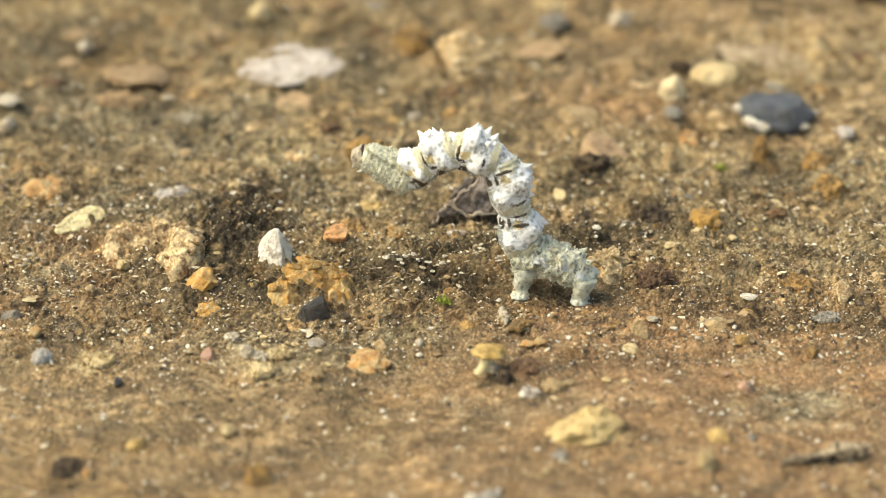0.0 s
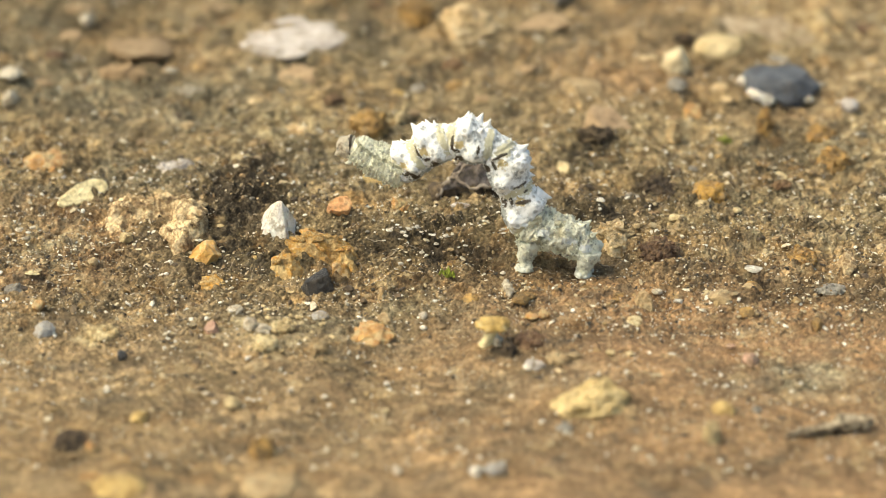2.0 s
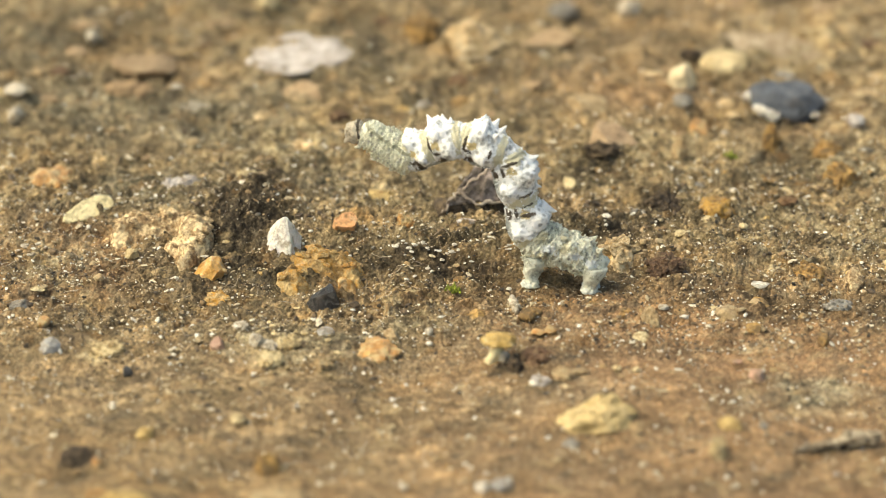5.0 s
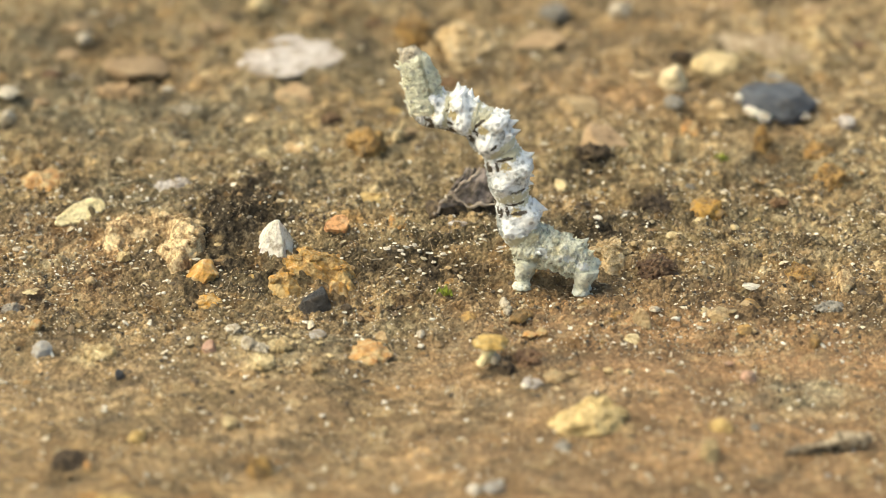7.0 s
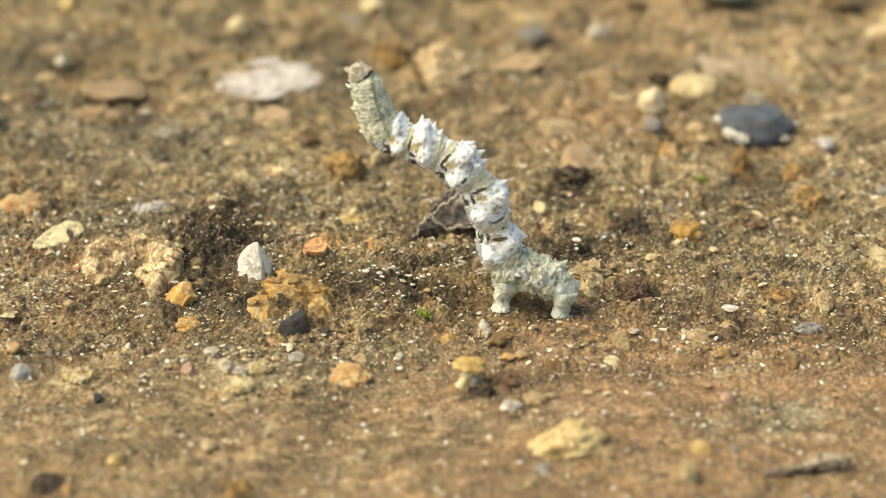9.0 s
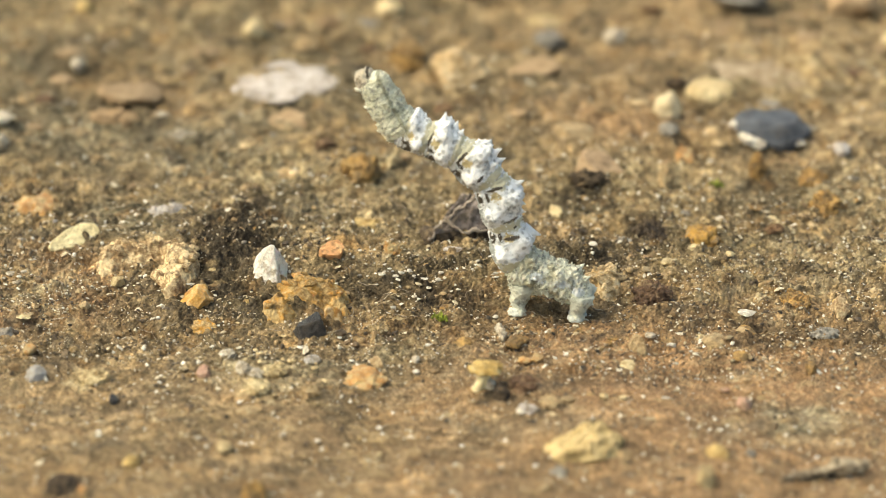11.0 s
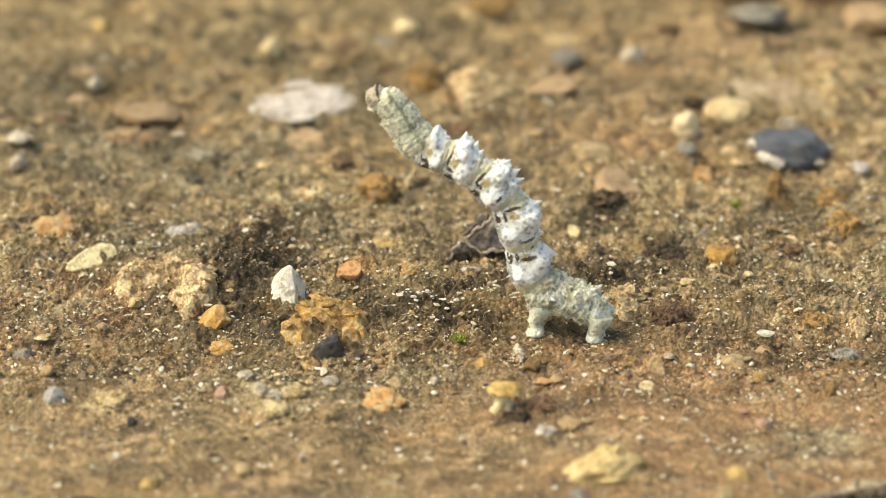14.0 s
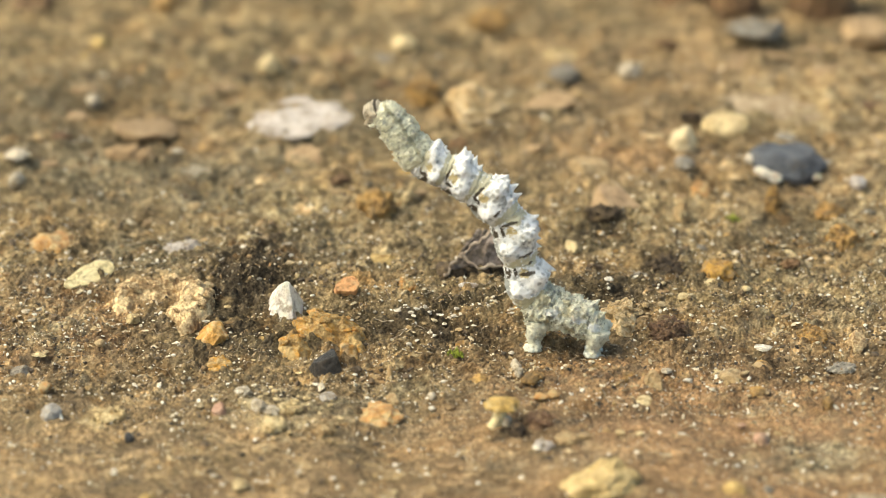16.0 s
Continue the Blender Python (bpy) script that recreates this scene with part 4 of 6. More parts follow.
def proleg(u, v, foot_u, side, label):
    """A stumpy clasping leg from the body down to a flared sole on the soil, in the body's space."""
    bm = bmesh.new()
    y = side * 0.48
    wx, wy = foot_u * math.cos(radians(YAW)) - side * 0.52 * -math.sin(radians(YAW)), 0
    gx = BASE[0] + foot_u * math.cos(radians(YAW)) - side * 0.52 * math.sin(radians(YAW))
    gy = BASE[1] + foot_u * math.sin(radians(YAW)) + side * 0.52 * math.cos(radians(YAW))
    z = ground_z(gx, gy) - 0.03
    top, foot = Vector((u, y * 0.7, v)), Vector((foot_u, y, z))
    pts = [top.lerp(foot, s) + Vector((0.05 * math.sin(9 * s), 0, 0)) for s in (0, 0.2, 0.4, 0.55, 0.68, 0.78, 0.86, 0.93, 1.0)]
    tube(bm, [p * MM for p in pts], [w * MM for w in (0.66, 0.56, 0.44, 0.40, 0.31, 0.29, 0.36, 0.43, 0.36)], 28, 0.34, u * 3 + side)
    seed = Vector((u * 5, side * 3, 1))
    for w in bm.verts:
        p = w.co / MM
        k = noise.noise(p * 3.2 + seed) + 0.6 * noise.noise(p * 7.5 + seed)
        w.co += (w.co - Vector((foot_u * MM, y * MM, w.co.z))).normalized() * 0.07 * k * MM
    leg = part("proleg", bm, PROLEG_SKIN, caterpillar, label)
    bm = bmesh.new()
    tube(bm, [Vector((foot_u - 0.04, y, z + h)) * MM for h in (0.0, 0.05, 0.12, 0.2, 0.25)], [w * MM for w in (0.36, 0.44, 0.44, 0.37, 0.27)], 26, 0.3, u + side)
    part("sole", bm, SOLE_SKIN, leg, "pale flared sole")
    rng = random.Random(int(u * 10) + side)
    bm = bmesh.new()
    for _ in range(60):
        w = rng.choice(leg.data.vertices)
        size = rng.uniform(0.04, 0.10) * MM
        tube(bm, [w.co - w.normal * size * 0.3, w.co + w.normal * size * 0.5, w.co + w.normal * size], [size * 0.6, size * 0.4, size * 0.08], 5)
    part("grain_cover", bm, PROLEG_SKIN, leg)
    return leg


for side in (-1, 1):
    proleg(1.55, 1.25, 1.36, side, "grey green clasper gripping the soil")
    proleg(-1.30, 1.60, -1.45, side, "grey green stumpy proleg gripping the soil")

# ---- stones, pebbles and clods ----
pebble("flat_stone", "flat whitish pitted stone lying in the brown soil", WHITE_ROCK, "round", -8.63, 24.83, 3.06, 3.44, 0.37, 924, -16.0)
pebble("pebble", "cream yellow rounded pebble on the soil", CREAM_ROCK, "smooth", -10.83, 32.00, 0.80, 1.08, 0.69, 864)
pebble("pebble", "pale grey rounded pebble on brown soil", PALE_ROCK, "smooth", -20.82, 27.26, 0.44, 0.60, 0.44, 310)
pebble("pebble", "dull tan pebble half sunk in soil", TAN_ROCK, "crumbly", -7.82, 29.74, 0.84, 1.03, 0.33, 987)
pebble("soil_clod", "brown lumpy clod of dried soil", TANBROWN_ROCK, "slab", -17.58, 23.90, 1.93, 2.29, 0.55, 294)
pebble("soil_clod", "orange brown crumbly soil lump", OCHRE_ROCK, "crumbly", -1.79, 27.52, 1.00, 1.34, 0.69, 68)
pebble("stone", "large tan weathered stone with rough top", SAND_CLOD, "broken", 1.33, 25.60, 2.1, 2.3, 1.15, 541)
pebble("pebble", "pale flat pebble on grey brown soil", PALE_ROCK, "smooth", -24.07, 18.68, 0.64, 0.75, 0.26, 353)
pebble("pebble", "small pale angular pebble on soil", PALE_ROCK, "angular", -23.61, 15.59, 0.49, 0.67, 0.47, 533)
pebble("stone", "orange weathered flat stone sunk in soil", ORANGE_ROCK, "round", -20.85, 8.04, 1.43, 1.93, 0.8, 287)
pebble("stone_chip", "thin pale grey flaky stone on dark soil", WHITE_ROCK, "crumbly", -13.91, 6.86, 1.20, 0.93, 0.36, 709)
pebble("stone_chip", "golden yellow angular stone chip", YELLOW_ROCK, "facet", -3.59, 5.69, 0.83, 0.98, 0.36, 225)
pebble("pebble", "small orange pebble with rough surface", ORANGE_ROCK, "crumbly", -2.29, 1.80, 0.60, 0.81, 0.58, 88)
pebble("stone", "white pointed quartz stone standing on dark soil", WHITE_QUARTZ, "pyramid", -8.35, -0.39, 0.96, 1.29, 1.15, 419)
pebble("stone", "orange translucent angular stone beside a clod", AMBER_QUARTZ, "facet", -11.8, -2.7, 1.0, 1.2, 1.05, 310)
pebble("soil_clod", "small ochre crumb below an orange stone", OCHRE_CLOD, "crumbly", -11.12, -5.50, 0.69, 0.92, 0.28, 387)
pebble("pebble", "orange angular pebble next to a black stone", AMBER_QUARTZ, "facet", -5.07, -4.69, 0.53, 0.71, 0.75, 886)
pebble("stone", "black glossy angular stone in front of ochre clod", BLACK_ROCK, "facet", -6.09, -6.4, 1.02, 1.0, 1.5, 21)
pebble("stone", "orange oval stone half sunk in soil", ORANGE_ROCK, "round", -3.45, -10.57, 1.2, 1.41, 0.42, 185)
pebble("pebble", "small blue grey rounded pebble", BLUE_ROCK, "smooth", -18.37, -10.90, 0.49, 0.67, 0.50, 857)
pebble("pebble", "grey green angular pebble with dark side", GREY_ROCK, "angular", -20.30, -6.48, 0.62, 0.83, 0.48, 953)
pebble("pebble", "tiny orange pebble beside a grey one", ORANGE_ROCK, "angular", -18.93, -8.70, 0.33, 0.42, 0.17, 428)
pebble("pebble", "small pink angular pebble", PINK_ROCK, "angular", -10.72, -10.86, 0.36, 0.49, 0.27, 260)
pebble("pebble", "pale grey blue pebble among cream bits", PALE_ROCK, "angular", -8.94, -10.47, 0.51, 0.69, 0.43, 972)
pebble("stone_chip", "cream flaky chip on the soil", CREAM_ROCK, "crumbly", -7.51, -10.48, 0.59, 0.64, 0.18, 429)
pebble("stone_chip", "cream flaky chip among small bits", CREAM_ROCK, "crumbly", -8.19, -12.09, 0.71, 0.83, 0.18, 835)
pebble("stone_chip", "tan elongated stone chip", TAN_ROCK, "angular", -8.51, -14.13, 0.64, 0.45, 0.19, 863)
pebble("pebble", "small bluish white flat pebble", BLUE_ROCK, "smooth", -5.81, -9.22, 0.42, 0.41, 0.17, 388)
pebble("pebble", "tiny black round pebble on soil", BLACK_ROCK, "smooth", -14.67, -12.68, 0.26, 0.35, 0.28, 586)
pebble("stone", "dark grey rough stone in soft brown soil", DARK_CLOD, "crumbly", -16.00, -20.60, 0.80, 1.08, 0.39, 860)
pebble("pebble", "ochre yellow pebble on brown soil", YELLOW_ROCK, "smooth", -13.31, -18.25, 0.39, 0.53, 0.37, 967)
pebble("pebble", "small orange pebble beside dark stone", ORANGE_ROCK, "smooth", -15.06, -21.13, 0.29, 0.39, 0.31, 424)
pebble("stone", "smooth pale yellow stone near the front", YELLOW_ROCK, "smooth", -13.42, -24.75, 1.26, 1.14, 0.50, 158)
pebble("stone", "tan weathered flat stone near the front", TAN_ROCK, "smooth", -7.38, -24.76, 1.37, 1.30, 0.41, 481)
pebble("pebble", "small ochre orange pebble", ORANGE_ROCK, "crumbly", -14.69, -23.87, 0.56, 0.61, 0.17, 437)
pebble("pebble", "cream round pebble beside a yellow stone", CREAM_PEBBLE, "smooth", 12.8, 20.32, 0.85, 0.9, 1.15, 473)
pebble("stone", "pale yellow flat rough stone", CREAM_ROCK, "smooth", 15.47, 22.91, 1.5, 1.3, 0.62, 114)
pebble("pebble", "small dark grey pebble", GREY_ROCK, "smooth", 12.71, 17.97, 0.6, 0.8, 0.33, 274)
pebble("stone", "tan brown blunt stone with dark hollow below", ROSE_ROCK, "facet", 8.4, 12.11, 1.65, 1.5, 1.5, 922, -20.0)
# dark lump added to support the stone and fill its hollow with shade
pebble("soil_clod", "dark lump standing in for shade beneath a tan stone", DARK_CLOD, "crumbly", 8.05, 10.88, 1.15, 0.8, 0.35, 598)
pebble("stone", "tan lumpy stone on soil", TAN_ROCK, "facet", 7.37, 17.73, 1.31, 1.43, 0.6, 960)
pebble("stone", "flat tan brown stone lying in soil", TANBROWN_ROCK, "slab", 5.64, 26.49, 1.70, 1.59, 0.55, 25)
pebble("pebble", "pale grey pebble far back on soil", PALE_ROCK, "smooth", 10.48, 31.39, 0.71, 0.96, 0.61, 639)
pebble("pebble", "grey pebble far back on soil", GREY_ROCK, "smooth", 6.60, 32.03, 0.95, 1.26, 0.47, 393)
pebble("flat_stone", "wide flat tan slab sunk in the soil", SLAB_ROCK, "round", 18.73, 26.49, 3.48, 3.02, 0.35, 445)
pebble("pebble", "golden orange angular pebble", ORANGE_ROCK, "facet", 13.34, 14.42, 0.67, 0.91, 0.87, 243)
pebble("pebble", "small pinkish white pebble on soil", WHITE_ROCK, "smooth", 21.82, 15.03, 0.52, 0.71, 0.33, 934)
pebble("soil_clod", "ochre crumbly soil lump", OCHRE_ROCK, "crumbly", 20.20, 8.16, 0.97, 1.31, 0.80, 669)
pebble("soil_clod", "orange brown small soil lump", OCHRE_ROCK, "crumbly", 19.93, 11.93, 0.81, 1.10, 0.35, 92)
pebble("stone", "amber brown rounded stone in dark soil", AMBER_ROCK, "round", 13.35, 3.74, 1.0, 1.42, 0.95, 255)
pebble("soil_clod", "nearly black crumbly soil clod", DARK_CLOD, "crumbly", 10.92, 5.33, 1.15, 1.34, 0.35, 203)
pebble("stone_chip", "small cream yellow angular chip", CREAM_ROCK, "angular", 6.17, 7.78, 0.47, 0.63, 0.26, 739)
pebble("soil_clod", "reddish brown crumbly soil clod", RED_CLOD, "crumbly", 10.28, -2.71, 1.06, 1.43, 0.68, 702)
pebble("stone", "ochre rough stone behind the caterpillar", OCHRE_ROCK, "broken", -4.06, 11.79, 1.3, 1.5, 1.0, 813)
pebble("soil_clod", "ochre crumbly lump on dark soil", OCHRE_ROCK, "crumbly", 17.18, -3.20, 0.88, 1.02, 0.40, 722)
pebble("pebble", "tan angular pebble at edge of dark soil", CRUST_CLOD, "angular", 19.35, -3.95, 0.53, 0.72, 0.62, 837)
pebble("stone_chip", "thin pale grey stone chip", GREY_ROCK, "crumbly", 18.27, -6.19, 0.77, 0.70, 0.09, 960)
pebble("stone_chip", "thin white stone chip on dark soil", WHITE_ROCK, "angular", 0.70, 1.45, 0.54, 0.31, 0.11, 687)
pebble("pebble", "tiny ochre oval pebble", AMBER_ROCK, "smooth", 0.40, -3.75, 0.34, 0.36, 0.21, 111)
pebble("pebble", "small ochre orange pebble on soil", OCHRE_ROCK, "smooth", 1.21, -7.75, 0.40, 0.46, 0.20, 275)
pebble("pebble", "small tan orange pebble beside a pale bit", OCHRE_ROCK, "angular", 3.50, -8.15, 0.49, 0.49, 0.20, 765)
pebble("pebble", "small orange flat pebble", ORANGE_ROCK, "smooth", 4.57, -9.54, 0.30, 0.41, 0.20, 885)
pebble("stone_chip", "small orange stone chip", ORANGE_ROCK, "angular", 4.00, -9.77, 0.37, 0.33, 0.11, 169)
pebble("pebble", "pale grey bit below an ochre stone", PALE_ROCK, "smooth", 2.37, -12.21, 0.28, 0.38, 0.49, 155)
pebble("soil_clod", "dark brown crumb beside the mushroom", DARK_CLOD, "crumbly", 2.87, -12.98, 0.44, 0.59, 0.48, 756)
pebble("soil_clod", "reddish brown crumb of soil", RED_CLOD, "crumbly", 3.84, -12.12, 0.78, 0.87, 0.31, 223)
pebble("soil_clod", "pale ochre yellow crumbly clod", STRAW_CLOD, "broken", 6.29, -17.67, 1.75, 1.69, 0.95, 698)
pebble("pebble", "pale yellow rounded pebble", YELLOW_ROCK, "smooth", 12.09, -18.12, 0.54, 0.66, 0.33, 308)
pebble("pebble", "pale yellow small upright pebble", CREAM_ROCK, "crumbly", 11.41, -20.44, 0.41, 0.56, 0.66, 621)
pebble("pebble", "bright orange pink pebble on soil", PINK_ROCK, "angular", 13.77, -13.23, 0.41, 0.55, 0.34, 937)
pebble("stone_chip", "tan flat chip on soil", TAN_ROCK, "angular", 12.97, -7.15, 0.63, 0.74, 0.19, 964)
pebble("stone_chip", "small ochre chip on soil", OCHRE_ROCK, "angular", 14.69, -5.70, 0.47, 0.55, 0.14, 502)
pebble("pebble", "small grey tan pebble", TAN_ROCK, "angular", 9.30, -7.97, 0.47, 0.63, 0.63, 161)
pebble("soil_clod", "small tan clod of soil", TAN_ROCK, "crumbly", 5.05, -13.61, 0.54, 0.71, 0.16, 824)
pebble("stone_chip", "small whitish flake on soil", WHITE_ROCK, "crumbly", 4.01, -14.22, 0.48, 0.43, 0.15, 179)
pebble("soil_clod", "small beige crumb of soil", TAN_ROCK, "crumbly", -5.73, -12.39, 0.45, 0.61, 0.36, 280)
pebble("stone_chip", "flat cream flake on soil", CREAM_ROCK, "crumbly", -15.74, -10.80, 0.78, 0.67, 0.12, 773)
pebble("pebble", "small cream pebble on dark mound", CREAM_ROCK, "angular", -15.64, -0.94, 0.38, 0.51, 0.23, 469)
pebble("pebble", "tiny pale round pebble on the soil", PALE_ROCK, "smooth", -1.04, -9.02, 0.22, 0.30, 0.20, 684)
pebble("pebble", "small cream pebble on soil", CREAM_ROCK, "smooth", -9.31, -17.26, 0.37, 0.46, 0.22, 376)
pebble("pebble", "pale flaky bit on soil", PALE_ROCK, "crumbly", -8.40, -10.81, 0.46, 0.48, 0.18, 662)
pebble("pebble", "small bluish pebble near the front", BLUE_ROCK, "smooth", 2.14, -23.36, 0.48, 0.48, 0.24, 878)
pebble("soil_clod", "ochre soil crumb near the front", OCHRE_ROCK, "crumbly", -7.80, -21.45, 0.60, 0.81, 0.64, 263)
pebble("stone", "dark brown rounded stone far back", BROWN_CLOD, "smooth", 14.72, 46.02, 2.47, 3.33, 1.68, 905)
pebble("stone", "brown rounded stone far back", BROWN_CLOD, "smooth", 17.64, 42.61, 1.72, 2.32, 2.33, 321)
pebble("stone", "large brown stone far back", BROWN_CLOD, "smooth", 23.17, 43.34, 2.21, 2.99, 3.51, 338)
pebble("stone", "tan brown blunt stone far back", TANBROWN_ROCK, "slab", 25.37, 37.46, 1.60, 2.17, 1.04, 216)
pebble("stone", "flat grey brown stone far back", GREY_ROCK, "slab", 18.64, 36.58, 2.00, 1.51, 0.50, 316)
pebble("pebble", "cream pebble far back", CREAM_ROCK, "smooth", -2.99, 36.82, 0.83, 1.12, 0.70, 780)
pebble("stone", "reddish brown stone far back", BROWN_CLOD, "smooth", -26.75, 45.15, 1.41, 1.90, 0.71, 28)
pebble("pebble", "ochre pebble far back", OCHRE_ROCK, "smooth", -18.03, 43.51, 0.93, 1.26, 0.65, 790)
pebble("soil_clod", "orange brown lump far back", OCHRE_ROCK, "crumbly", 2.38, 41.01, 1.41, 1.83, 0.42, 662)
pebble("pebble", "dull yellow pebble far back", YELLOW_ROCK, "smooth", -21.56, 37.21, 0.61, 0.82, 0.52, 443)
pebble("stone", "cream pointed stone at the edge of dark soil", CREAM_ROCK, "angular", 22.66, 0.48, 0.63, 0.85, 0.87, 277)
pebble("soil_clod", "dark crumb behind a cream pebble", DARK_CLOD, "crumbly", 13.60, 24.52, 0.65, 0.36, 0.32, 596)
pebble("pebble", "small white grey pebble", PALE_ROCK, "angular", -9.76, -8.95, 0.40, 0.48, 0.20, 615)
pebble("pebble", "small tan pebble by orange stone", TAN_ROCK, "angular", -2.79, -9.27, 0.39, 0.53, 0.30, 824)
pebble("soil_clod", "small pale soil crumb", TAN_ROCK, "crumbly", 12.02, 10.86, 0.45, 0.61, 0.75, 857)
pebble("soil_clod", "tan soil crumb on dark ground", OCHRE_ROCK, "crumbly", 17.11, 13.10, 0.53, 0.72, 0.96, 142)
pebble("pebble", "small cream bit in soil", CREAM_ROCK, "smooth", 8.74, -9.64, 0.39, 0.53, 0.12, 761)
pebble("pebble", "small ochre bit on soil", OCHRE_ROCK, "angular", 14.07, -8.67, 0.40, 0.53, 0.22, 12)
pebble("pebble", "small ochre pebble on soil", OCHRE_ROCK, "angular", 17.13, -10.09, 0.33, 0.44, 0.29, 0)

pebble("stone_chip", "small cream pebble on dark humus", CREAM_ROCK, "facet", -11.06, -0.05, 0.22, 0.18, 0.08, 1500)
pebble("pebble", "tiny white bit on grey soil", WHITE_CHIP, "angular", -13.29, -3.48, 0.11, 0.11, 0.07, 1501)
pebble("pebble", "tiny white bit on grey soil", WHITE_CHIP, "smooth", -13.32, -5.04, 0.11, 0.11, 0.07, 1502)
pebble("pebble", "tiny white bit on dark humus", WHITE_CHIP, "facet", -8.25, 4.87, 0.14, 0.14, 0.09, 1503)
pebble("pebble", "tiny cream bit on dark humus", CREAM_ROCK, "angular", -7.85, 3.13, 0.14, 0.14, 0.09, 1504)
pebble("stone_chip", "tiny white flake on dark soil", WHITE_CHIP, "smooth", -6.97, 0.71, 0.14, 0.11, 0.07, 1505)
pebble("stone_chip", "small white flake on dark soil", WHITE_CHIP, "facet", -2.61, -0.37, 0.19, 0.16, 0.07, 1506)
pebble("pebble", "small white round bit on dark soil", WHITE_CHIP, "angular", -2.18, -3.17, 0.16, 0.16, 0.10, 1507)
pebble("stone_chip", "small white flake on dark soil", WHITE_CHIP, "smooth", 0.03, -1.19, 0.19, 0.15, 0.07, 1508)
pebble("stone_chip", "small tan flake on dark soil", TAN_ROCK, "facet", 0.30, -2.25, 0.19, 0.15, 0.08, 1509)
pebble("stone_chip", "small white bit before the caterpillar", WHITE_CHIP, "angular", 2.73, -4.74, 0.16, 0.13, 0.07, 1510)
pebble("stone_chip", "white flat flake on dark humus", WHITE_CHIP, "smooth", 7.75, 2.27, 0.25, 0.20, 0.08, 1511)
pebble("stone_chip", "long thin white flake on the soil", WHITE_CHIP, "facet", 14.77, -4.44, 0.46, 0.37, 0.08, 1512)
pebble("pebble", "cream leaning chip by dark soil", CREAM_ROCK, "angular", 19.33, -4.14, 0.22, 0.22, 0.24, 1513)
pebble("pebble", "small yellow pebble on tan soil", YELLOW_ROCK, "smooth", 19.28, -2.62, 0.22, 0.22, 0.12, 1514)
pebble("stone_chip", "cream flat chip in clay soil", CREAM_ROCK, "facet", 12.43, -6.52, 0.48, 0.38, 0.14, 1515)
pebble("stone_chip", "tan flat chip in clay soil", TAN_ROCK, "angular", 14.29, -6.05, 0.37, 0.30, 0.16, 1516)
pebble("pebble", "small pale bit in clay", PALE_ROCK, "smooth", 10.02, -6.63, 0.29, 0.29, 0.14, 1517)
pebble("pebble", "small greyish white bit in clay", WHITE_CHIP, "facet", 10.91, -7.62, 0.24, 0.24, 0.12, 1518)
pebble("stone_chip", "small white bit among cream flakes", WHITE_CHIP, "angular", -9.94, -9.04, 0.18, 0.15, 0.08, 1519)
pebble("pebble", "small white bit on the soil", WHITE_CHIP, "smooth", -1.02, -10.05, 0.16, 0.16, 0.10, 1520)
pebble("stone_chip", "small ochre bit in clay", OCHRE_ROCK, "facet", 8.11, -7.50, 0.27, 0.21, 0.12, 1521)
pebble("stone_chip", "small pale chip on clay", PALE_ROCK, "angular", -20.98, -0.24, 0.25, 0.20, 0.10, 1522)
pebble("pebble", "tan flaky bit on clay", TAN_ROCK, "smooth", -17.00, -3.48, 0.27, 0.27, 0.20, 1523)
pebble("stone_chip", "thin cream flake on clay", CREAM_ROCK, "facet", -19.74, -4.98, 0.38, 0.30, 0.08, 1524)
pebble("stone_chip", "ochre flat bit in clay", OCHRE_ROCK, "angular", 6.56, -6.63, 0.37, 0.30, 0.12, 1525)
pebble("stone_chip", "ochre orange bit before the caterpillar", OCHRE_ROCK, "smooth", 3.74, -7.50, 0.53, 0.42, 0.18, 1526)
pebble("stone_chip", "ochre flat bit on soil", OCHRE_ROCK, "facet", 0.96, -7.27, 0.37, 0.30, 0.16, 1527)
pebble("pebble", "small cream bit on tan soil", CREAM_ROCK, "angular", 14.54, 1.68, 0.23, 0.23, 0.11, 1528)
pebble("pebble", "cream crumbly bit on tan soil", CREAM_ROCK, "smooth", 11.39, 1.04, 0.39, 0.39, 0.19, 1529)
pebble("pebble", "tan crumb on dark humus", TAN_ROCK, "facet", 10.18, -0.24, 0.25, 0.25, 0.13, 1530)
pebble("pebble", "cream bit on tan soil", CREAM_ROCK, "angular", 12.90, 2.34, 0.34, 0.34, 0.17, 1531)
pebble("stone_chip", "tan flake on the ochre clod", TAN_ROCK, "smooth", -4.52, -1.82, 0.28, 0.22, 0.10, 1532)
pebble("stone_chip", "cream flake on dark soil", CREAM_ROCK, "facet", -3.58, -0.56, 0.19, 0.16, 0.08, 1533)
pebble("stone_chip", "cream flat bit on clay", CREAM_ROCK, "angular", 7.42, -13.05, 0.25, 0.20, 0.11, 1534)
pebble("stone_chip", "pinkish flat bit on clay", PINK_ROCK, "smooth", 13.00, -11.97, 0.23, 0.18, 0.10, 1535)
pebble("stone_chip", "tan flat chip on clay", TAN_ROCK, "facet", 5.75, -13.31, 0.41, 0.33, 0.15, 1536)
pebble("pebble", "small cream pebble on clay", CREAM_ROCK, "angular", 8.30, -13.31, 0.18, 0.18, 0.11, 1537)
pebble("pebble", "small white bit on clay", WHITE_CHIP, "smooth", 3.69, -14.37, 0.23, 0.23, 0.11, 1538)
pebble("pebble", "tiny white bit on clay", WHITE_CHIP, "facet", -2.61, -15.15, 0.15, 0.15, 0.09, 1539)
pebble("stone_chip", "tiny pale bit on clay", PALE_ROCK, "angular", -6.83, -16.28, 0.17, 0.14, 0.07, 1540)
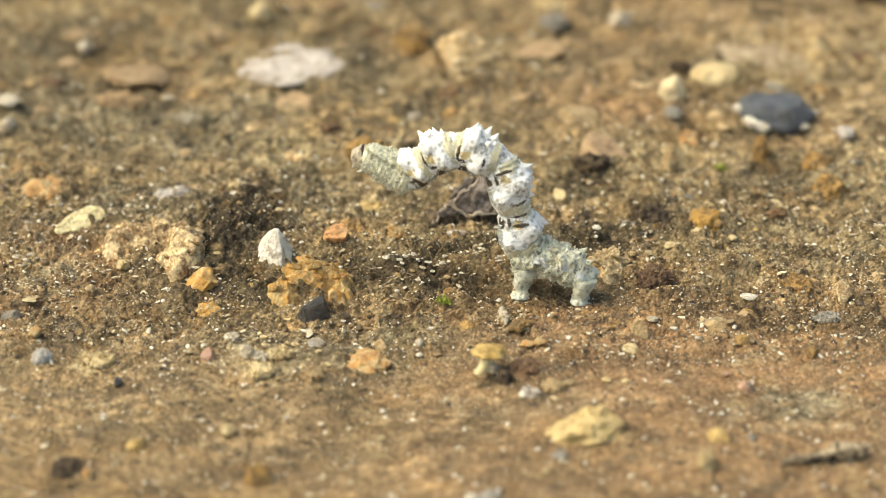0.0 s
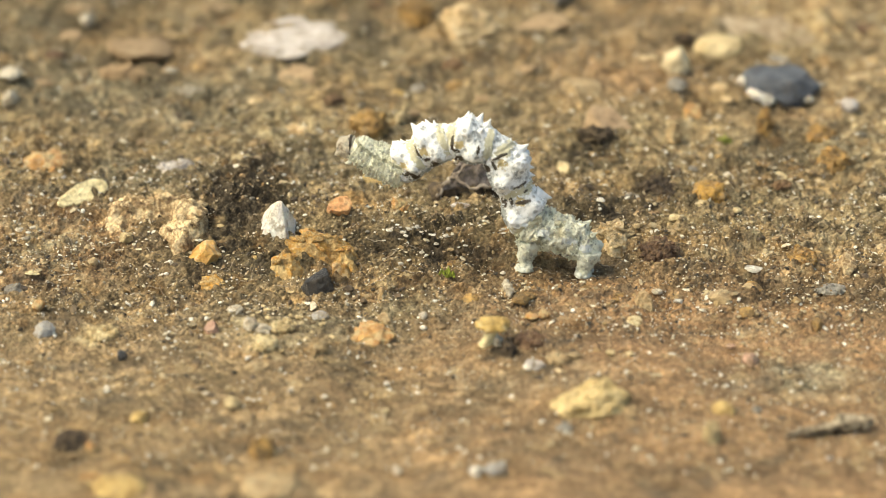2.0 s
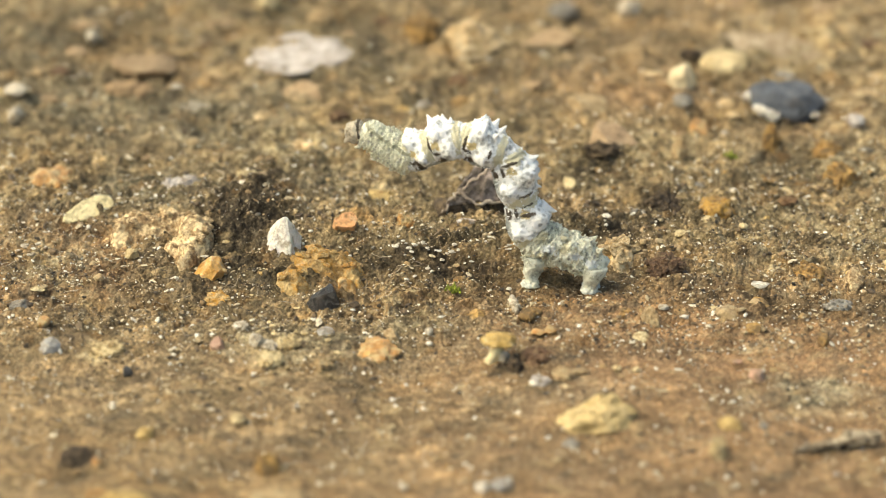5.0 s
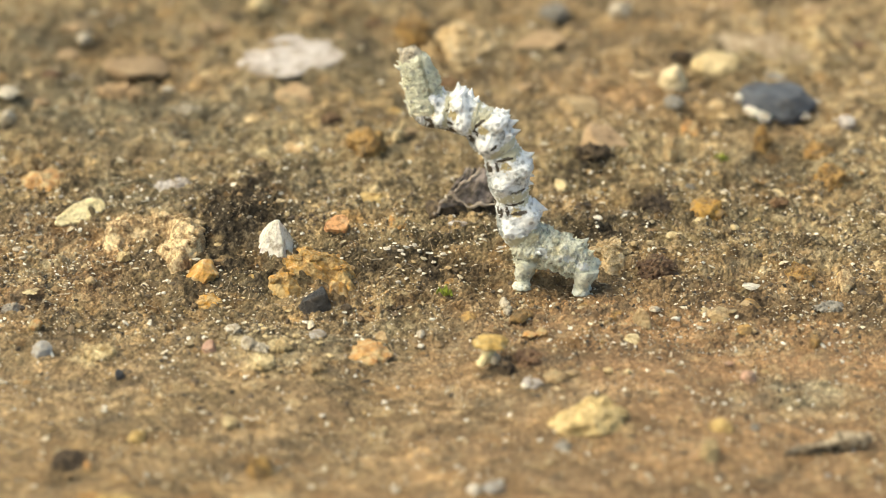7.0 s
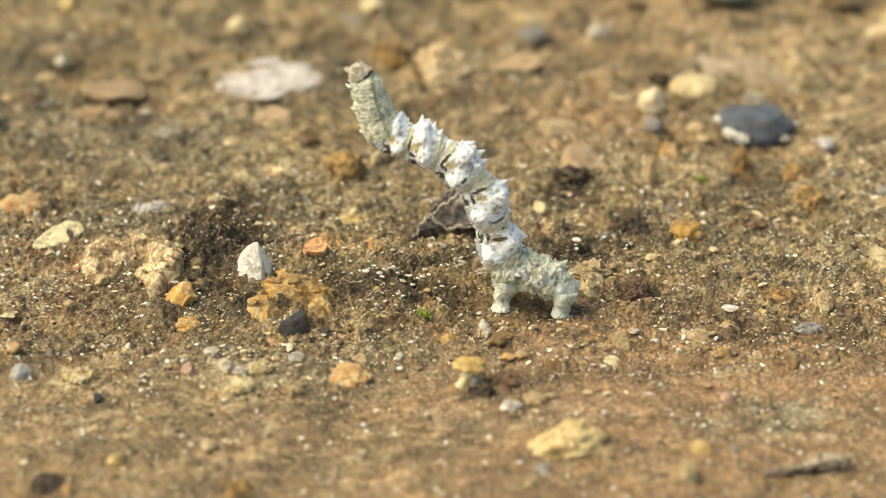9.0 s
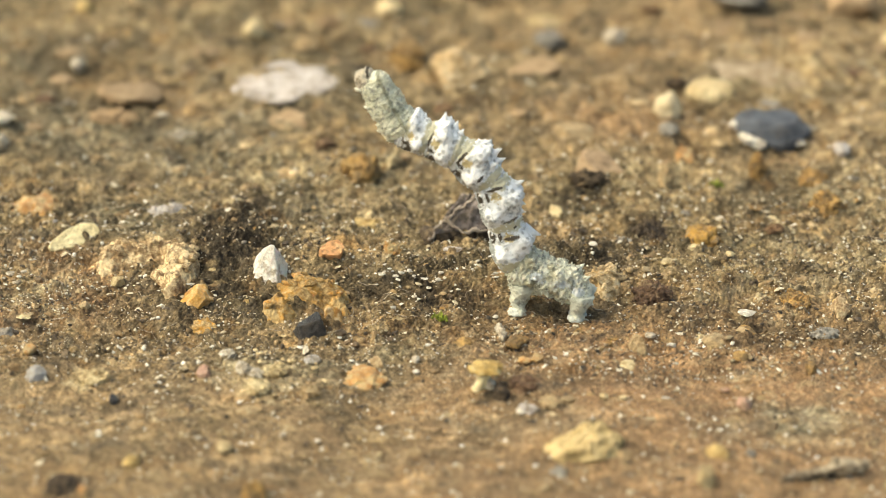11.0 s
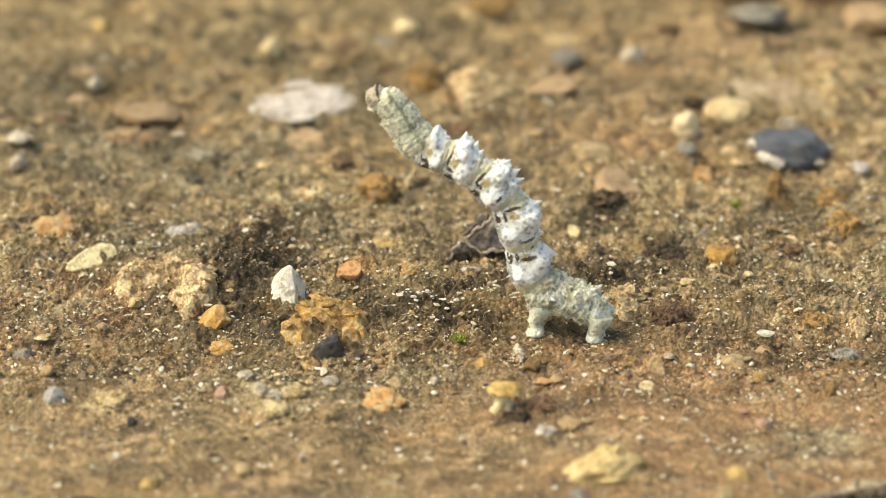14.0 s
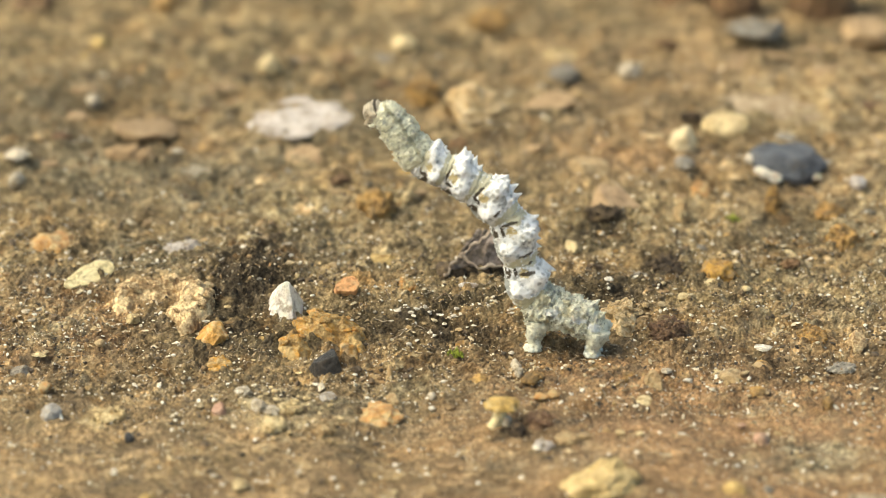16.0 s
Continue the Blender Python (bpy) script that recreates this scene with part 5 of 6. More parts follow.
pebble("pebble", "tiny white bit on clay", WHITE_CHIP, "smooth", -5.32, -16.58, 0.15, 0.15, 0.07, 1541)
pebble("pebble", "tiny pale bit on clay", PALE_ROCK, "facet", -10.54, -16.58, 0.20, 0.20, 0.09, 1542)
pebble("pebble", "small pale pebble near the front", PALE_ROCK, "angular", -1.99, -22.96, 0.21, 0.21, 0.14, 1543)
pebble("pebble", "small whitish pebble near the front", WHITE_CHIP, "smooth", 1.32, -23.42, 0.33, 0.33, 0.21, 1544)
pebble("pebble", "small cream bit near the front", CREAM_ROCK, "facet", -7.28, -21.56, 0.22, 0.22, 0.13, 1545)
pebble("pebble", "tiny cream bit on clay", CREAM_ROCK, "angular", -2.57, -17.44, 0.15, 0.15, 0.07, 1546)
pebble("pebble", "tiny tan bit on clay", TAN_ROCK, "smooth", 10.28, -17.44, 0.17, 0.17, 0.09, 1547)


def flake(label, mat, x0, y0, x1, y1, z0, z1, width, thick, seed):
    """A thin leaf-shaped stone flake from one tip to the other, leaning on the soil."""
    bm = bmesh.new()
    n = 24
    long = math.hypot(x1 - x0, y1 - y0)
    rims = []
    for z in (0.5, 0.15, -0.5):
        rim = []
        for k in range(n):
            a = 2 * math.pi * k / n
            u = 0.5 + 0.5 * math.cos(a) * (1 if z != 0.5 else 0.96)
            w = 0.5 * width * math.sin(a) * (0.55 + 0.45 * u) * (1 if z != 0.5 else 0.90)
            w += 0.10 * width * noise.noise(Vector((math.cos(a) * 2, math.sin(a) * 2, seed)))
            rim.append(bm.verts.new(Vector((u * long, w, z * thick + 0.05 * noise.noise(Vector((u * 5, w * 5, seed))))) * MM))
        rims.append(rim)
    for r0, r1 in zip(rims, rims[1:]):
        for k in range(n):
            bm.faces.new((r0[k], r1[k], r1[(k + 1) % n], r0[(k + 1) % n]))
    bm.faces.new(rims[0])
    bm.faces.new(rims[-1][::-1])
    bmesh.ops.recalc_face_normals(bm, faces=bm.faces)
    me = bpy.data.meshes.new("stone_chip")
    bm.to_mesh(me)
    bm.free()
    me.materials.append(mat)
    ob = new("stone_chip", me)
    rise = math.degrees(math.atan2(z1 - z0, long))
    ob.matrix_basis = pose(x0 * MM, y0 * MM, (ground_z(x0, y0) + z0) * MM, 0, -rise, math.degrees(math.atan2(y1 - y0, x1 - x0))) @ Matrix.Rotation(radians(34), 4, "X")
    PLACED.append(((x0 + x1) / 2, (y0 + y1) / 2, 0.6, 0.6))
    return tagged(ob, label, "stone", "stones on the soil")


flake("bright orange angular stone chip", ORANGE_CHIP, -5.85, 0.68, -4.69, 1.24, 0.25, 0.45, 1.15, 0.42, 9)
flake("thin flat pale yellow stone chip", PALE_CHIP, -19.49, 2.76, -17.22, 4.71, 0.32, 0.6, 1.5, 0.16, 4)


def outcrop(label, mat, x0, y0, blobs, tall, streak, seed, bits=None):
    """A broken crust of hard soil standing out of the ground: blobs of (x, y, reach x, reach y, share) in mm round x0, y0,
    layered in ridges that run along the streak angle."""
    lo_x, hi_x = min(b[0] - 1.5 * b[2] for b in blobs), max(b[0] + 1.5 * b[2] for b in blobs)
    lo_y, hi_y = min(b[1] - 1.5 * b[3] for b in blobs), max(b[1] + 1.5 * b[3] for b in blobs)
    xs, ys = np.arange(lo_x, hi_x, 0.05), np.arange(lo_y, hi_y, 0.05)
    gx, gy = np.meshgrid(xs, ys)
    wx, wy = gx + x0, gy + y0
    bent_x, bent_y = gx + 0.42 * lattice(wx / 0.8, wy / 0.8, seed), gy + 0.42 * lattice(wx / 0.9, wy / 0.9, seed + 1)
    body = sum(share * hump(bent_x, bent_y, cx, cy, rx, ry) for cx, cy, rx, ry, share in blobs)
    body = np.tanh(1.5 * body)
    a = radians(streak)
    along, across = wx * math.cos(a) + wy * math.sin(a), wy * math.cos(a) - wx * math.sin(a)
    ridge = 1 - 2 * np.abs(lattice(along / 2.0, across / 0.55, seed + 2))
    chips = np.abs(lattice(wx / 0.45, wy / 0.45, seed + 3))
    z = body * tall * (1 + 0.42 * ridge + 0.45 * lattice(wx / 1.3, wy / 1.3, seed + 4))
    step = 0.24
    z = 0.25 * z + 0.75 * step * (np.floor(z / step) + np.clip((z / step - np.floor(z / step)) * 3 - 1, 0, 1))
    z = z + body * (0.10 * chips + 0.05 * lattice(wx / 0.2, wy / 0.2, seed + 5)) - 0.34 + 0.22 * body
    z = z + height(wx, wy) * (1 - 0.5 * body)
    edge = np.zeros_like(z, dtype=bool)
    edge[0], edge[-1], edge[:, 0], edge[:, -1] = True, True, True, True
    z = np.where(edge, -1.5, z)
    w, n = len(xs), len(ys)
    verts = np.concatenate([np.stack([gx.ravel(), gy.ravel(), z.ravel()], 1), [[lo_x, lo_y, -1.5]]]) * MM
    base = (np.arange(n - 1)[:, None] * w + np.arange(w - 1)[None, :]).ravel()
    quads = [tuple(q) for q in np.stack([base, base + 1, base + 1 + w, base + w], 1).tolist()]
    rim = [*range(0, w), *range(2 * w - 1, n * w, w), *range(n * w - 2, (n - 1) * w - 1, -1), *range((n - 2) * w, 0, -w)]
    me = bpy.data.meshes.new("soil_clod")
    me.from_pydata(verts.tolist(), [], quads + [tuple(rim[::-1])])
    me.polygons.foreach_set("use_smooth", [False] * len(me.polygons))
    me.materials.append(mat)
    ob = new("soil_clod", me)
    ob.matrix_basis = pose(x0 * MM, y0 * MM, 0)
    rng = random.Random(seed)
    high = [v.co for v in me.vertices if v.co.z > 0.45 * tall * MM]
    for _ in range(26):
        v = rng.choice(high)
        kind = bits if bits and rng.random() < 0.5 else mat
        piece = new("crumb", rng.choice(CRUMB_SHAPES[kind.name]) if kind.name in CRUMB_SHAPES else crumb_shape(kind, rng))
        piece.parent = ob
        size = rng.uniform(0.12, 0.34)
        piece.matrix_basis = pose(v.x, v.y, v.z, rng.uniform(-35, 35), rng.uniform(-35, 35), streak + rng.uniform(-30, 30)) @ Matrix.Diagonal((size * 1.4, size, size * 0.7, 1))
    return tagged(ob, label, "clod", "clods of soil")


outcrop("tan broken clod with pale ridges leaning on orange stone", CRUST_CLOD, -14.35, 1.4,
        ((-1.94, -0.21, 0.55, 0.8, 0.85), (-0.92, 0.41, 0.75, 0.7, 0.9), (0.48, 0.46, 0.8, 0.7, 0.95), (1.62, -0.44, 0.6, 0.8, 0.95),
         (2.05, -1.76, 0.45, 0.8, 0.75), (1.5, -3.2, 0.40, 0.9, 0.6), (1.1, -1.8, 0.7, 0.9, 0.55), (-0.5, -0.69, 0.6, 0.6, 0.22)), 0.95, -40, 50)
outcrop("ochre crumbly clod behind a black stone", OCHRE_CLOD, -6.2, -2.6,
        ((-0.6, 0.5, 0.95, 0.8, 0.9), (0.9, 0.4, 0.85, 0.85, 0.85), (-1.4, -1.5, 0.65, 0.8, 0.7), (0.0, -0.2, 0.9, 0.6, 0.6), (1.3, -0.9, 0.45, 0.7, 0.5)), 0.72, -12, 60, AMBER_QUARTZ)
outcrop("pale sandy crumbly clod behind the caterpillar", SAND_CLOD, 8.13, -1.11,
        ((-0.3, 0.3, 0.6, 0.9, 0.9), (0.35, 0.2, 0.45, 0.8, 0.8), (0.1, -0.8, 0.5, 0.7, 0.5)), 0.7, 30, 71)


def mushroom(x, y, fx, fy, a):
    """A tiny fungus with a leaning stem: cap over x, y, foot at fx, fy, cap of half width a mm."""
    thing = new("mushroom")
    thing.matrix_basis = pose(fx * MM, fy * MM, ground_z(fx, fy) * MM)
    top = Vector((x - fx, y - fy, 1.05))
    bm = bmesh.new()
    pts = [Vector((0, 0, -0.08)).lerp(top, s) + Vector((0.05 * math.sin(4 * s), 0, 0)) for s in (0, 0.15, 0.35, 0.55, 0.75, 0.95)]
    tube(bm, [p * MM for p in pts], [w * MM for w in (0.32, 0.28, 0.25, 0.26, 0.28, 0.32)], 16, 0.35, 4)
    part("stem", bm, PALE_CHIP, thing, "thick cream leaning stem")
    bm = bmesh.new()
    bmesh.ops.create_icosphere(bm, subdivisions=4, radius=1)
    for v in bm.verts:
        p = v.co.copy()
        r = 1 + 0.26 * noise.noise(p * 1.8) + 0.08 * noise.noise(p * 5) + 0.03 * noise.noise(p * 12)
        up = p.z * 0.26 if p.z > 0 else p.z * 0.10 - 0.08 * (p.x * p.x + p.y * p.y)
        v.co = (top + Vector((p.x * r * a, p.y * r * a * 0.8, up * r * a))) * MM
    part("cap", bm, CAP_SKIN, thing, "ochre yellow weathered cap")
    return tagged(thing, "tiny ochre capped mushroom leaning on brown soil", "mushroom")


mushroom(2.18, -12.09, 1.75, -12.23, 0.80)


def slate_stone(x, y, a, b, c):
    """A low dark stone, raised a little, with white quartz crusts on one end."""
    thing = new("slate_stone")
    thing.matrix_basis = pose(x * MM, y * MM, (ground_z(x, y) + 0.42 * c) * MM, 0, 4, -6)
    rng = random.Random(8)
    bm = bmesh.new()
    bmesh.ops.create_icosphere(bm, subdivisions=5, radius=1)
    for v in bm.verts:
        p = v.co.copy()
        r = 1 + 0.20 * noise.noise(p * 1.4 + Vector((4, 1, 7))) + 0.06 * noise.noise(p * 3 + Vector((4, 1, 7))) + 0.02 * noise.noise(p * 9)
        top = min(p.z, 0.70 + 0.35 * (p.z - 0.70))
        v.co = Vector((p.x * r * a, p.y * r * b, top * r * 1.25 * c)) * MM
    part("body", bm, SLATE_ROCK, thing)
    for dx, dy, dz, size in ((-0.58, -0.70, -0.10, 0.50), (-0.98, -0.10, 0.20, 0.36), (-0.34, -0.86, -0.20, 0.36), (0.80, -0.62, -0.1, 0.24)):
        bm = bmesh.new()
        bmesh.ops.create_icosphere(bm, subdivisions=4, radius=1)
        lumpy(bm, "crumbly", rng)
        for v in bm.verts:
            v.co = Vector((dx * a + v.co.x * size * 1.25, dy * b + v.co.y * size, dz * c + v.co.z * size * 0.75)) * MM
        part("crust", bm, WHITE_QUARTZ, thing, "white quartz crust")
    return tagged(thing, "dark blue grey slate stone with white crust raised off soil", "stone", "stones on the soil")


slate_stone(18.33, 17.62, 1.95, 1.7, 0.95)


# ---- dry leaf, twig, stick, moss ----
def dry_leaf(x, y):
    thing = new("dry_leaf")
    thing.matrix_basis = pose(x * MM, y * MM, (ground_z(x, y) + 0.22) * MM, 0, 0, 8) @ Matrix.Scale(1.18, 4)
    bm = bmesh.new()
    n, k = 26, 18
    grid = []
    for i in range(n + 1):
        row = []
        for j in range(k + 1):
            s, t = i / n * 2 - 1, j / k
            lean = 0.35 * t
            px = (s * 1.45) * (1 - 0.72 * t) + lean + 0.10 * noise.noise(Vector((s * 3, t * 3, 9)))
            py = -0.45 + 1.1 * t - 0.2 * abs(s) * (1 - t) + 0.18 * noise.noise(Vector((s * 2.5, t * 2.5, 2)))
            pz = 0.58 + 1.15 * t + 0.22 * noise.noise(Vector((s * 2.2, t * 2.5, 4))) + 0.10 * noise.noise(Vector((s * 6, t * 6, 1)))
            row.append(bm.verts.new(Vector((px, py, pz)) * MM))
        grid.append(row)
    under = [[bm.verts.new(v.co + Vector((0, 0.05, -0.05)) * MM) for v in row] for row in grid]
    for i in range(n):
        for j in range(k):
            bm.faces.new((grid[i][j], grid[i + 1][j], grid[i + 1][j + 1], grid[i][j + 1]))
            bm.faces.new((under[i][j + 1], under[i + 1][j + 1], under[i + 1][j], under[i][j]))
    for j in range(k):
        bm.faces.new((grid[0][j], grid[0][j + 1], under[0][j + 1], under[0][j]))
        bm.faces.new((grid[n][j + 1], grid[n][j], under[n][j], under[n][j + 1]))
    for i in range(n):
        bm.faces.new((grid[i + 1][0], grid[i][0], under[i][0], under[i + 1][0]))
        bm.faces.new((grid[i][k], grid[i + 1][k], under[i + 1][k], under[i][k]))
    bmesh.ops.recalc_face_normals(bm, faces=bm.faces)
    part("blade", bm, LEAF_DRY, thing)
    rims = (((0.45, -0.05, 1.95), (-0.15, -0.25, 1.55), (-0.85, -0.45, 1.12)), ((-0.95, -0.5, 1.15), (-0.2, -0.75, 0.62), (0.6, -0.7, 0.62), (1.55, -0.55, 0.42)), ((-0.85, -0.45, 1.1), (-1.3, -0.6, 0.75), (-1.6, -0.65, 0.25)))
    for k, ends in enumerate(rims):
        bm = bmesh.new()
        knots = [Vector(e) for e in ends]
        pts = []
        for i in range(13):
            f = i / 12 * (len(knots) - 1)
            j = min(int(f), len(knots) - 2)
            p = knots[j].lerp(knots[j + 1], f - j)
            pts.append((p + Vector((0.06 * math.sin(i * 1.3 + k), 0.06 * math.cos(i * 0.9), 0.07 * math.sin(i * 1.9 + 2 * k)))) * MM)
        tube(bm, pts, [(0.07 + 0.03 * math.sin(i * 1.1 + k)) * MM for i in range(13)], 9, 0.4, 3 + k)
        part("curled_edge", bm, LEAF_RIM, thing, "thin pale curled leaf edge")
    # left lumps are real; the other dark crumbs fill in the hollow's shade
    for k, (x0, size) in enumerate(((-1.55, 0.55), (-1.05, 0.46), (-0.45, 0.34), (0.3, 0.30), (0.85, 0.36), (1.35, 0.34))):
        bm = bmesh.new()
        bmesh.ops.create_icosphere(bm, subdivisions=3, radius=1)
        lumpy(bm, "angular", random.Random(k))
        for v in bm.verts:
            v.co = Vector((x0 + v.co.x * size, -0.15 + v.co.y * size, 0.12 + v.co.z * size * 1.1)) * MM
        part("crumb", bm, DARK_CLOD, thing, "dark crumb under the leaf that deepens its shaded hollow")
    return tagged(thing, "curled dark grey brown dry leaf scrap on soil", "leaf")


dry_leaf(1.35, 4.0)


def twig(name, label, x0, y0, x1, y1, r, lift, mat, seed, bend=0.3):
    rng = random.Random(seed)
    bm = bmesh.new()
    n = 28
    pts, radii = [], []
    for i in range(n + 1):
        s = i / n
        x, y = x0 + (x1 - x0) * s, y0 + (y1 - y0) * s + bend * math.sin(s * 5 + seed)
        pts.append(Vector((x, y, ground_z(x, y) + r * 0.55 + lift * s)) * MM)
        radii.append(r * (0.2 + 0.8 * math.sin(math.pi * min(1, s * 0.86 + 0.08))) * rng.uniform(0.66, 1.2) * MM)
    radii[0] *= 0.3
    radii[-1] *= 0.5
    tube(bm, pts, radii, 20, 0.85, seed)
    me = bpy.data.meshes.new(name)
    bm.to_mesh(me)
    bm.free()
    me.materials.append(mat)
    me.polygons.foreach_set("use_smooth", [True] * len(me.polygons))
    return tagged(new(name, me), label, "twig")




def ragged_twig(label, x0, y0, x1, y1, r, mat, under, seed):
    """A broken bit of stem, thin at one end, with loose bark flakes along it and dark crumbs standing in for shade
    under it.
    """
    rng = random.Random(seed)
    thing = new("twig")
    thing.matrix_basis = pose(x0 * MM, y0 * MM, ground_z(x0, y0) * MM)
    dx, dy = x1 - x0, y1 - y0
    way = []
    bm = bmesh.new()
    n = 30
    for i in range(n + 1):
        s = i / n
        z = ground_z(x0 + dx * s, y0 + dy * s) - ground_z(x0, y0)
        way.append(Vector((dx * s, dy * s + 0.22 * math.sin(4.5 * s), z + 0.10 + 0.45 * s + 0.08 * math.sin(11 * s))))
    radii = [r * (0.18 + 0.82 * min(1.0, 1.5 * i / n)) * rng.uniform(0.7, 1.15) * (0.5 if i == n else 1) * MM for i in range(n + 1)]
    tube(bm, [p * MM for p in way], radii, 18, 0.9, seed)
    part("stem", bm, mat, thing)
    for k in range(16):
        i = rng.randrange(8, n)
        bm = bmesh.new()
        bmesh.ops.create_icosphere(bm, subdivisions=2, radius=1)
        lumpy(bm, "angular", rng)
        size = r * rng.uniform(0.35, 0.8)
        low = k % 3 == 0
        for v in bm.verts:
            v.co = (way[i] + Vector((v.co.x * size * 1.5 + rng.uniform(-0.02, 0.02), v.co.y * size * 0.8 - 0.4 * r, v.co.z * size * 0.5 + (-0.75 * r if low else 0.5 * r)))) * MM
        part("crumb" if low else "bark_flake", bm, under if low else mat, thing)
    return tagged(thing, label, "twig")


ragged_twig("rough grey brown twig lying on the soil", 14.63, -20.08, 18.5, -18.65, 0.30, PALE_BARK, DARK_CLOD, 5)
twig("stick", "short pale upright bit of straw", -2.64, 13.04, -2.17, 13.95, 0.2, 0.5, CREAM_ROCK, 2, 0.05)
twig("straw", "pale crumbly bit of dry stem on soil", 2.87, -5.79, 3.05, -7.66, 0.22, 0.1, PALE_ROCK, 8, 0.08)


def moss_tuft(x, y):
    rng = random.Random(3)
    bm = bmesh.new()
    for _ in range(26):
        a, s = rng.uniform(0, 6.28), rng.uniform(0.1, 0.32)
        p = Vector((rng.gauss(0, 0.13), rng.gauss(0, 0.13), -0.05))
        tip = p + Vector((math.cos(a) * 0.12, math.sin(a) * 0.12, s))
        tube(bm, [p * MM, p.lerp(tip, 0.5) * MM, tip * MM], [0.06 * MM, 0.07 * MM, 0.01 * MM], 5)
    me = bpy.data.meshes.new("moss_tuft")
    bm.to_mesh(me)
    bm.free()
    me.materials.append(MOSS)
    ob = new("moss_tuft", me)
    ob.matrix_basis = pose(x * MM, y * MM, ground_z(x, y) * MM)
    return tagged(ob, "tiny yellow green moss tuft on soil", "moss")


moss_tuft(0.18, -4.99)
moss_tuft(14.86, 11.42)
moss_tuft(-7.39, -10.00)


# ---- small loose pebbles and grit ----
def scatter_pebbles(count):
    """Small pebbles of a few shared shapes, strewn over the soil."""
    rng = random.Random(77)
    mats = [TAN_ROCK, OCHRE_ROCK, CREAM_ROCK, PALE_ROCK, YELLOW_ROCK, ORANGE_ROCK, WHITE_ROCK, TAN_ROCK, BROWN_CLOD, CREAM_ROCK, GREY_ROCK, TAN_ROCK]
    words = ["tan", "ochre", "cream", "pale", "yellow", "orange", "whitish", "tan", "brown", "cream", "grey", "tan"]
    shapes = []
    for k, mat in enumerate(mats):
        bm = bmesh.new()
        bmesh.ops.create_icosphere(bm, subdivisions=2, radius=1)
        lumpy(bm, ("angular", "smooth", "crumbly")[k % 3], rng)
        for v in bm.verts:
            v.co = Vector((v.co.x, v.co.y * 0.85, v.co.z * 0.6)) * MM
        me = bpy.data.meshes.new("pebble")
        bm.to_mesh(me)
        bm.free()
        me.materials.append(mat)
        shapes.append(me)
    for _ in range(count):
        k = rng.randrange(len(shapes))
        x, y = rng.uniform(-24, 26), rng.uniform(-22, 38)
        size = min(0.42, 0.09 * rng.paretovariate(1.9)) * (1 + max(0, y) / 50)
        if 2 < x < 8.2 and -6.5 < y < -2.5 or taken(x, y, size):
            continue
        ob = new("pebble", shapes[k])
        ob.matrix_basis = pose(x * MM, y * MM, (ground_z(x, y) + 0.08 * size) * MM, rng.uniform(-25, 25), rng.uniform(-25, 25), rng.uniform(0, 360)) @ Matrix.Scale(size, 4)
        tagged(ob, "tiny %s pebble strewn on the soil" % words[k], "stone", "pebbles on the soil")


scatter_pebbles(150)


def scatter_lumps(count):
    """Low weathered lumps, half sunk, over the ground behind the caterpillar."""
    rng = random.Random(31)
    kinds = ((TANBROWN_ROCK, "tan brown"), (TAN_ROCK, "tan"), (BROWN_CLOD, "brown"), (SAND_CLOD, "sandy"), (TAN_ROCK, "tan"), (CREAM_ROCK, "cream"), (PALE_ROCK, "pale"), (RED_CLOD, "reddish"), (GREY_ROCK, "grey"), (TANBROWN_ROCK, "tan brown"))
    for _ in range(count):
        mat, word = rng.choice(kinds)
        y = rng.uniform(5, 37)
        x = rng.uniform(-1, 1) * (19 + 0.32 * y)
        if rng.random() < 0.2:
            x, y = rng.uniform(9, 20), rng.uniform(-3, 6)
        size = min(0.85, 0.22 * rng.paretovariate(1.7)) * (1 + max(0, y) / 40)
        if taken(x, y, size):
            continue
        lump = pebble("soil_clod", "weathered %s lump half sunk in soil" % word, mat, rng.choice(("crumbly", "smooth", "angular")), x, y, size * rng.uniform(0.9, 1.5), size, size * rng.uniform(0.25, 0.5), rng.randrange(999))
        lump.location.z -= (0.16 * size + 0.2) * MM


scatter_lumps(105)


def scatter_chips(x, y, rx, ry, count, mat, word, seed):
    """A loose handful of small chips round a place."""
    rng = random.Random(seed)
    for _ in range(count):
        size = rng.uniform(0.05, 0.10) if rng.random() < 0.6 else rng.uniform(0.10, 0.17)
        pebble("stone_chip", "small %s flake among others on soil" % word, mat, rng.choice(("angular", "facet")), x + rng.gauss(0, rx), y + rng.gauss(0, ry), size * rng.uniform(0.9, 1.8), size, size * rng.uniform(0.25, 0.5), rng.randrange(999), rng.uniform(-80, 80))


scatter_chips(-1.36, -0.89, 1.1, 0.6, 24, WHITE_CHIP, "white", 1)
scatter_chips(-8.25, -10.07, 1.8, 1.7, 34, CREAM_ROCK, "cream", 2)
scatter_chips(-19.94, 0.28, 2.2, 1.8, 24, PALE_ROCK, "pale", 3)
scatter_chips(-7.59, 14.36, 1.6, 1.8, 14, TAN_ROCK, "tan", 4)
scatter_chips(12.03, -6.19, 2.6, 1.8, 6, TAN_ROCK, "tan", 5)
scatter_chips(1.28, -0.97, 1.6, 0.8, 14, WHITE_CHIP, "pale", 7)
scatter_chips(9.33, -0.50, 1.2, 0.9, 14, TAN_ROCK, "tan", 8)
scatter_chips(17.63, 8.70, 2.2, 1.4, 14, OCHRE_ROCK, "ochre", 6)


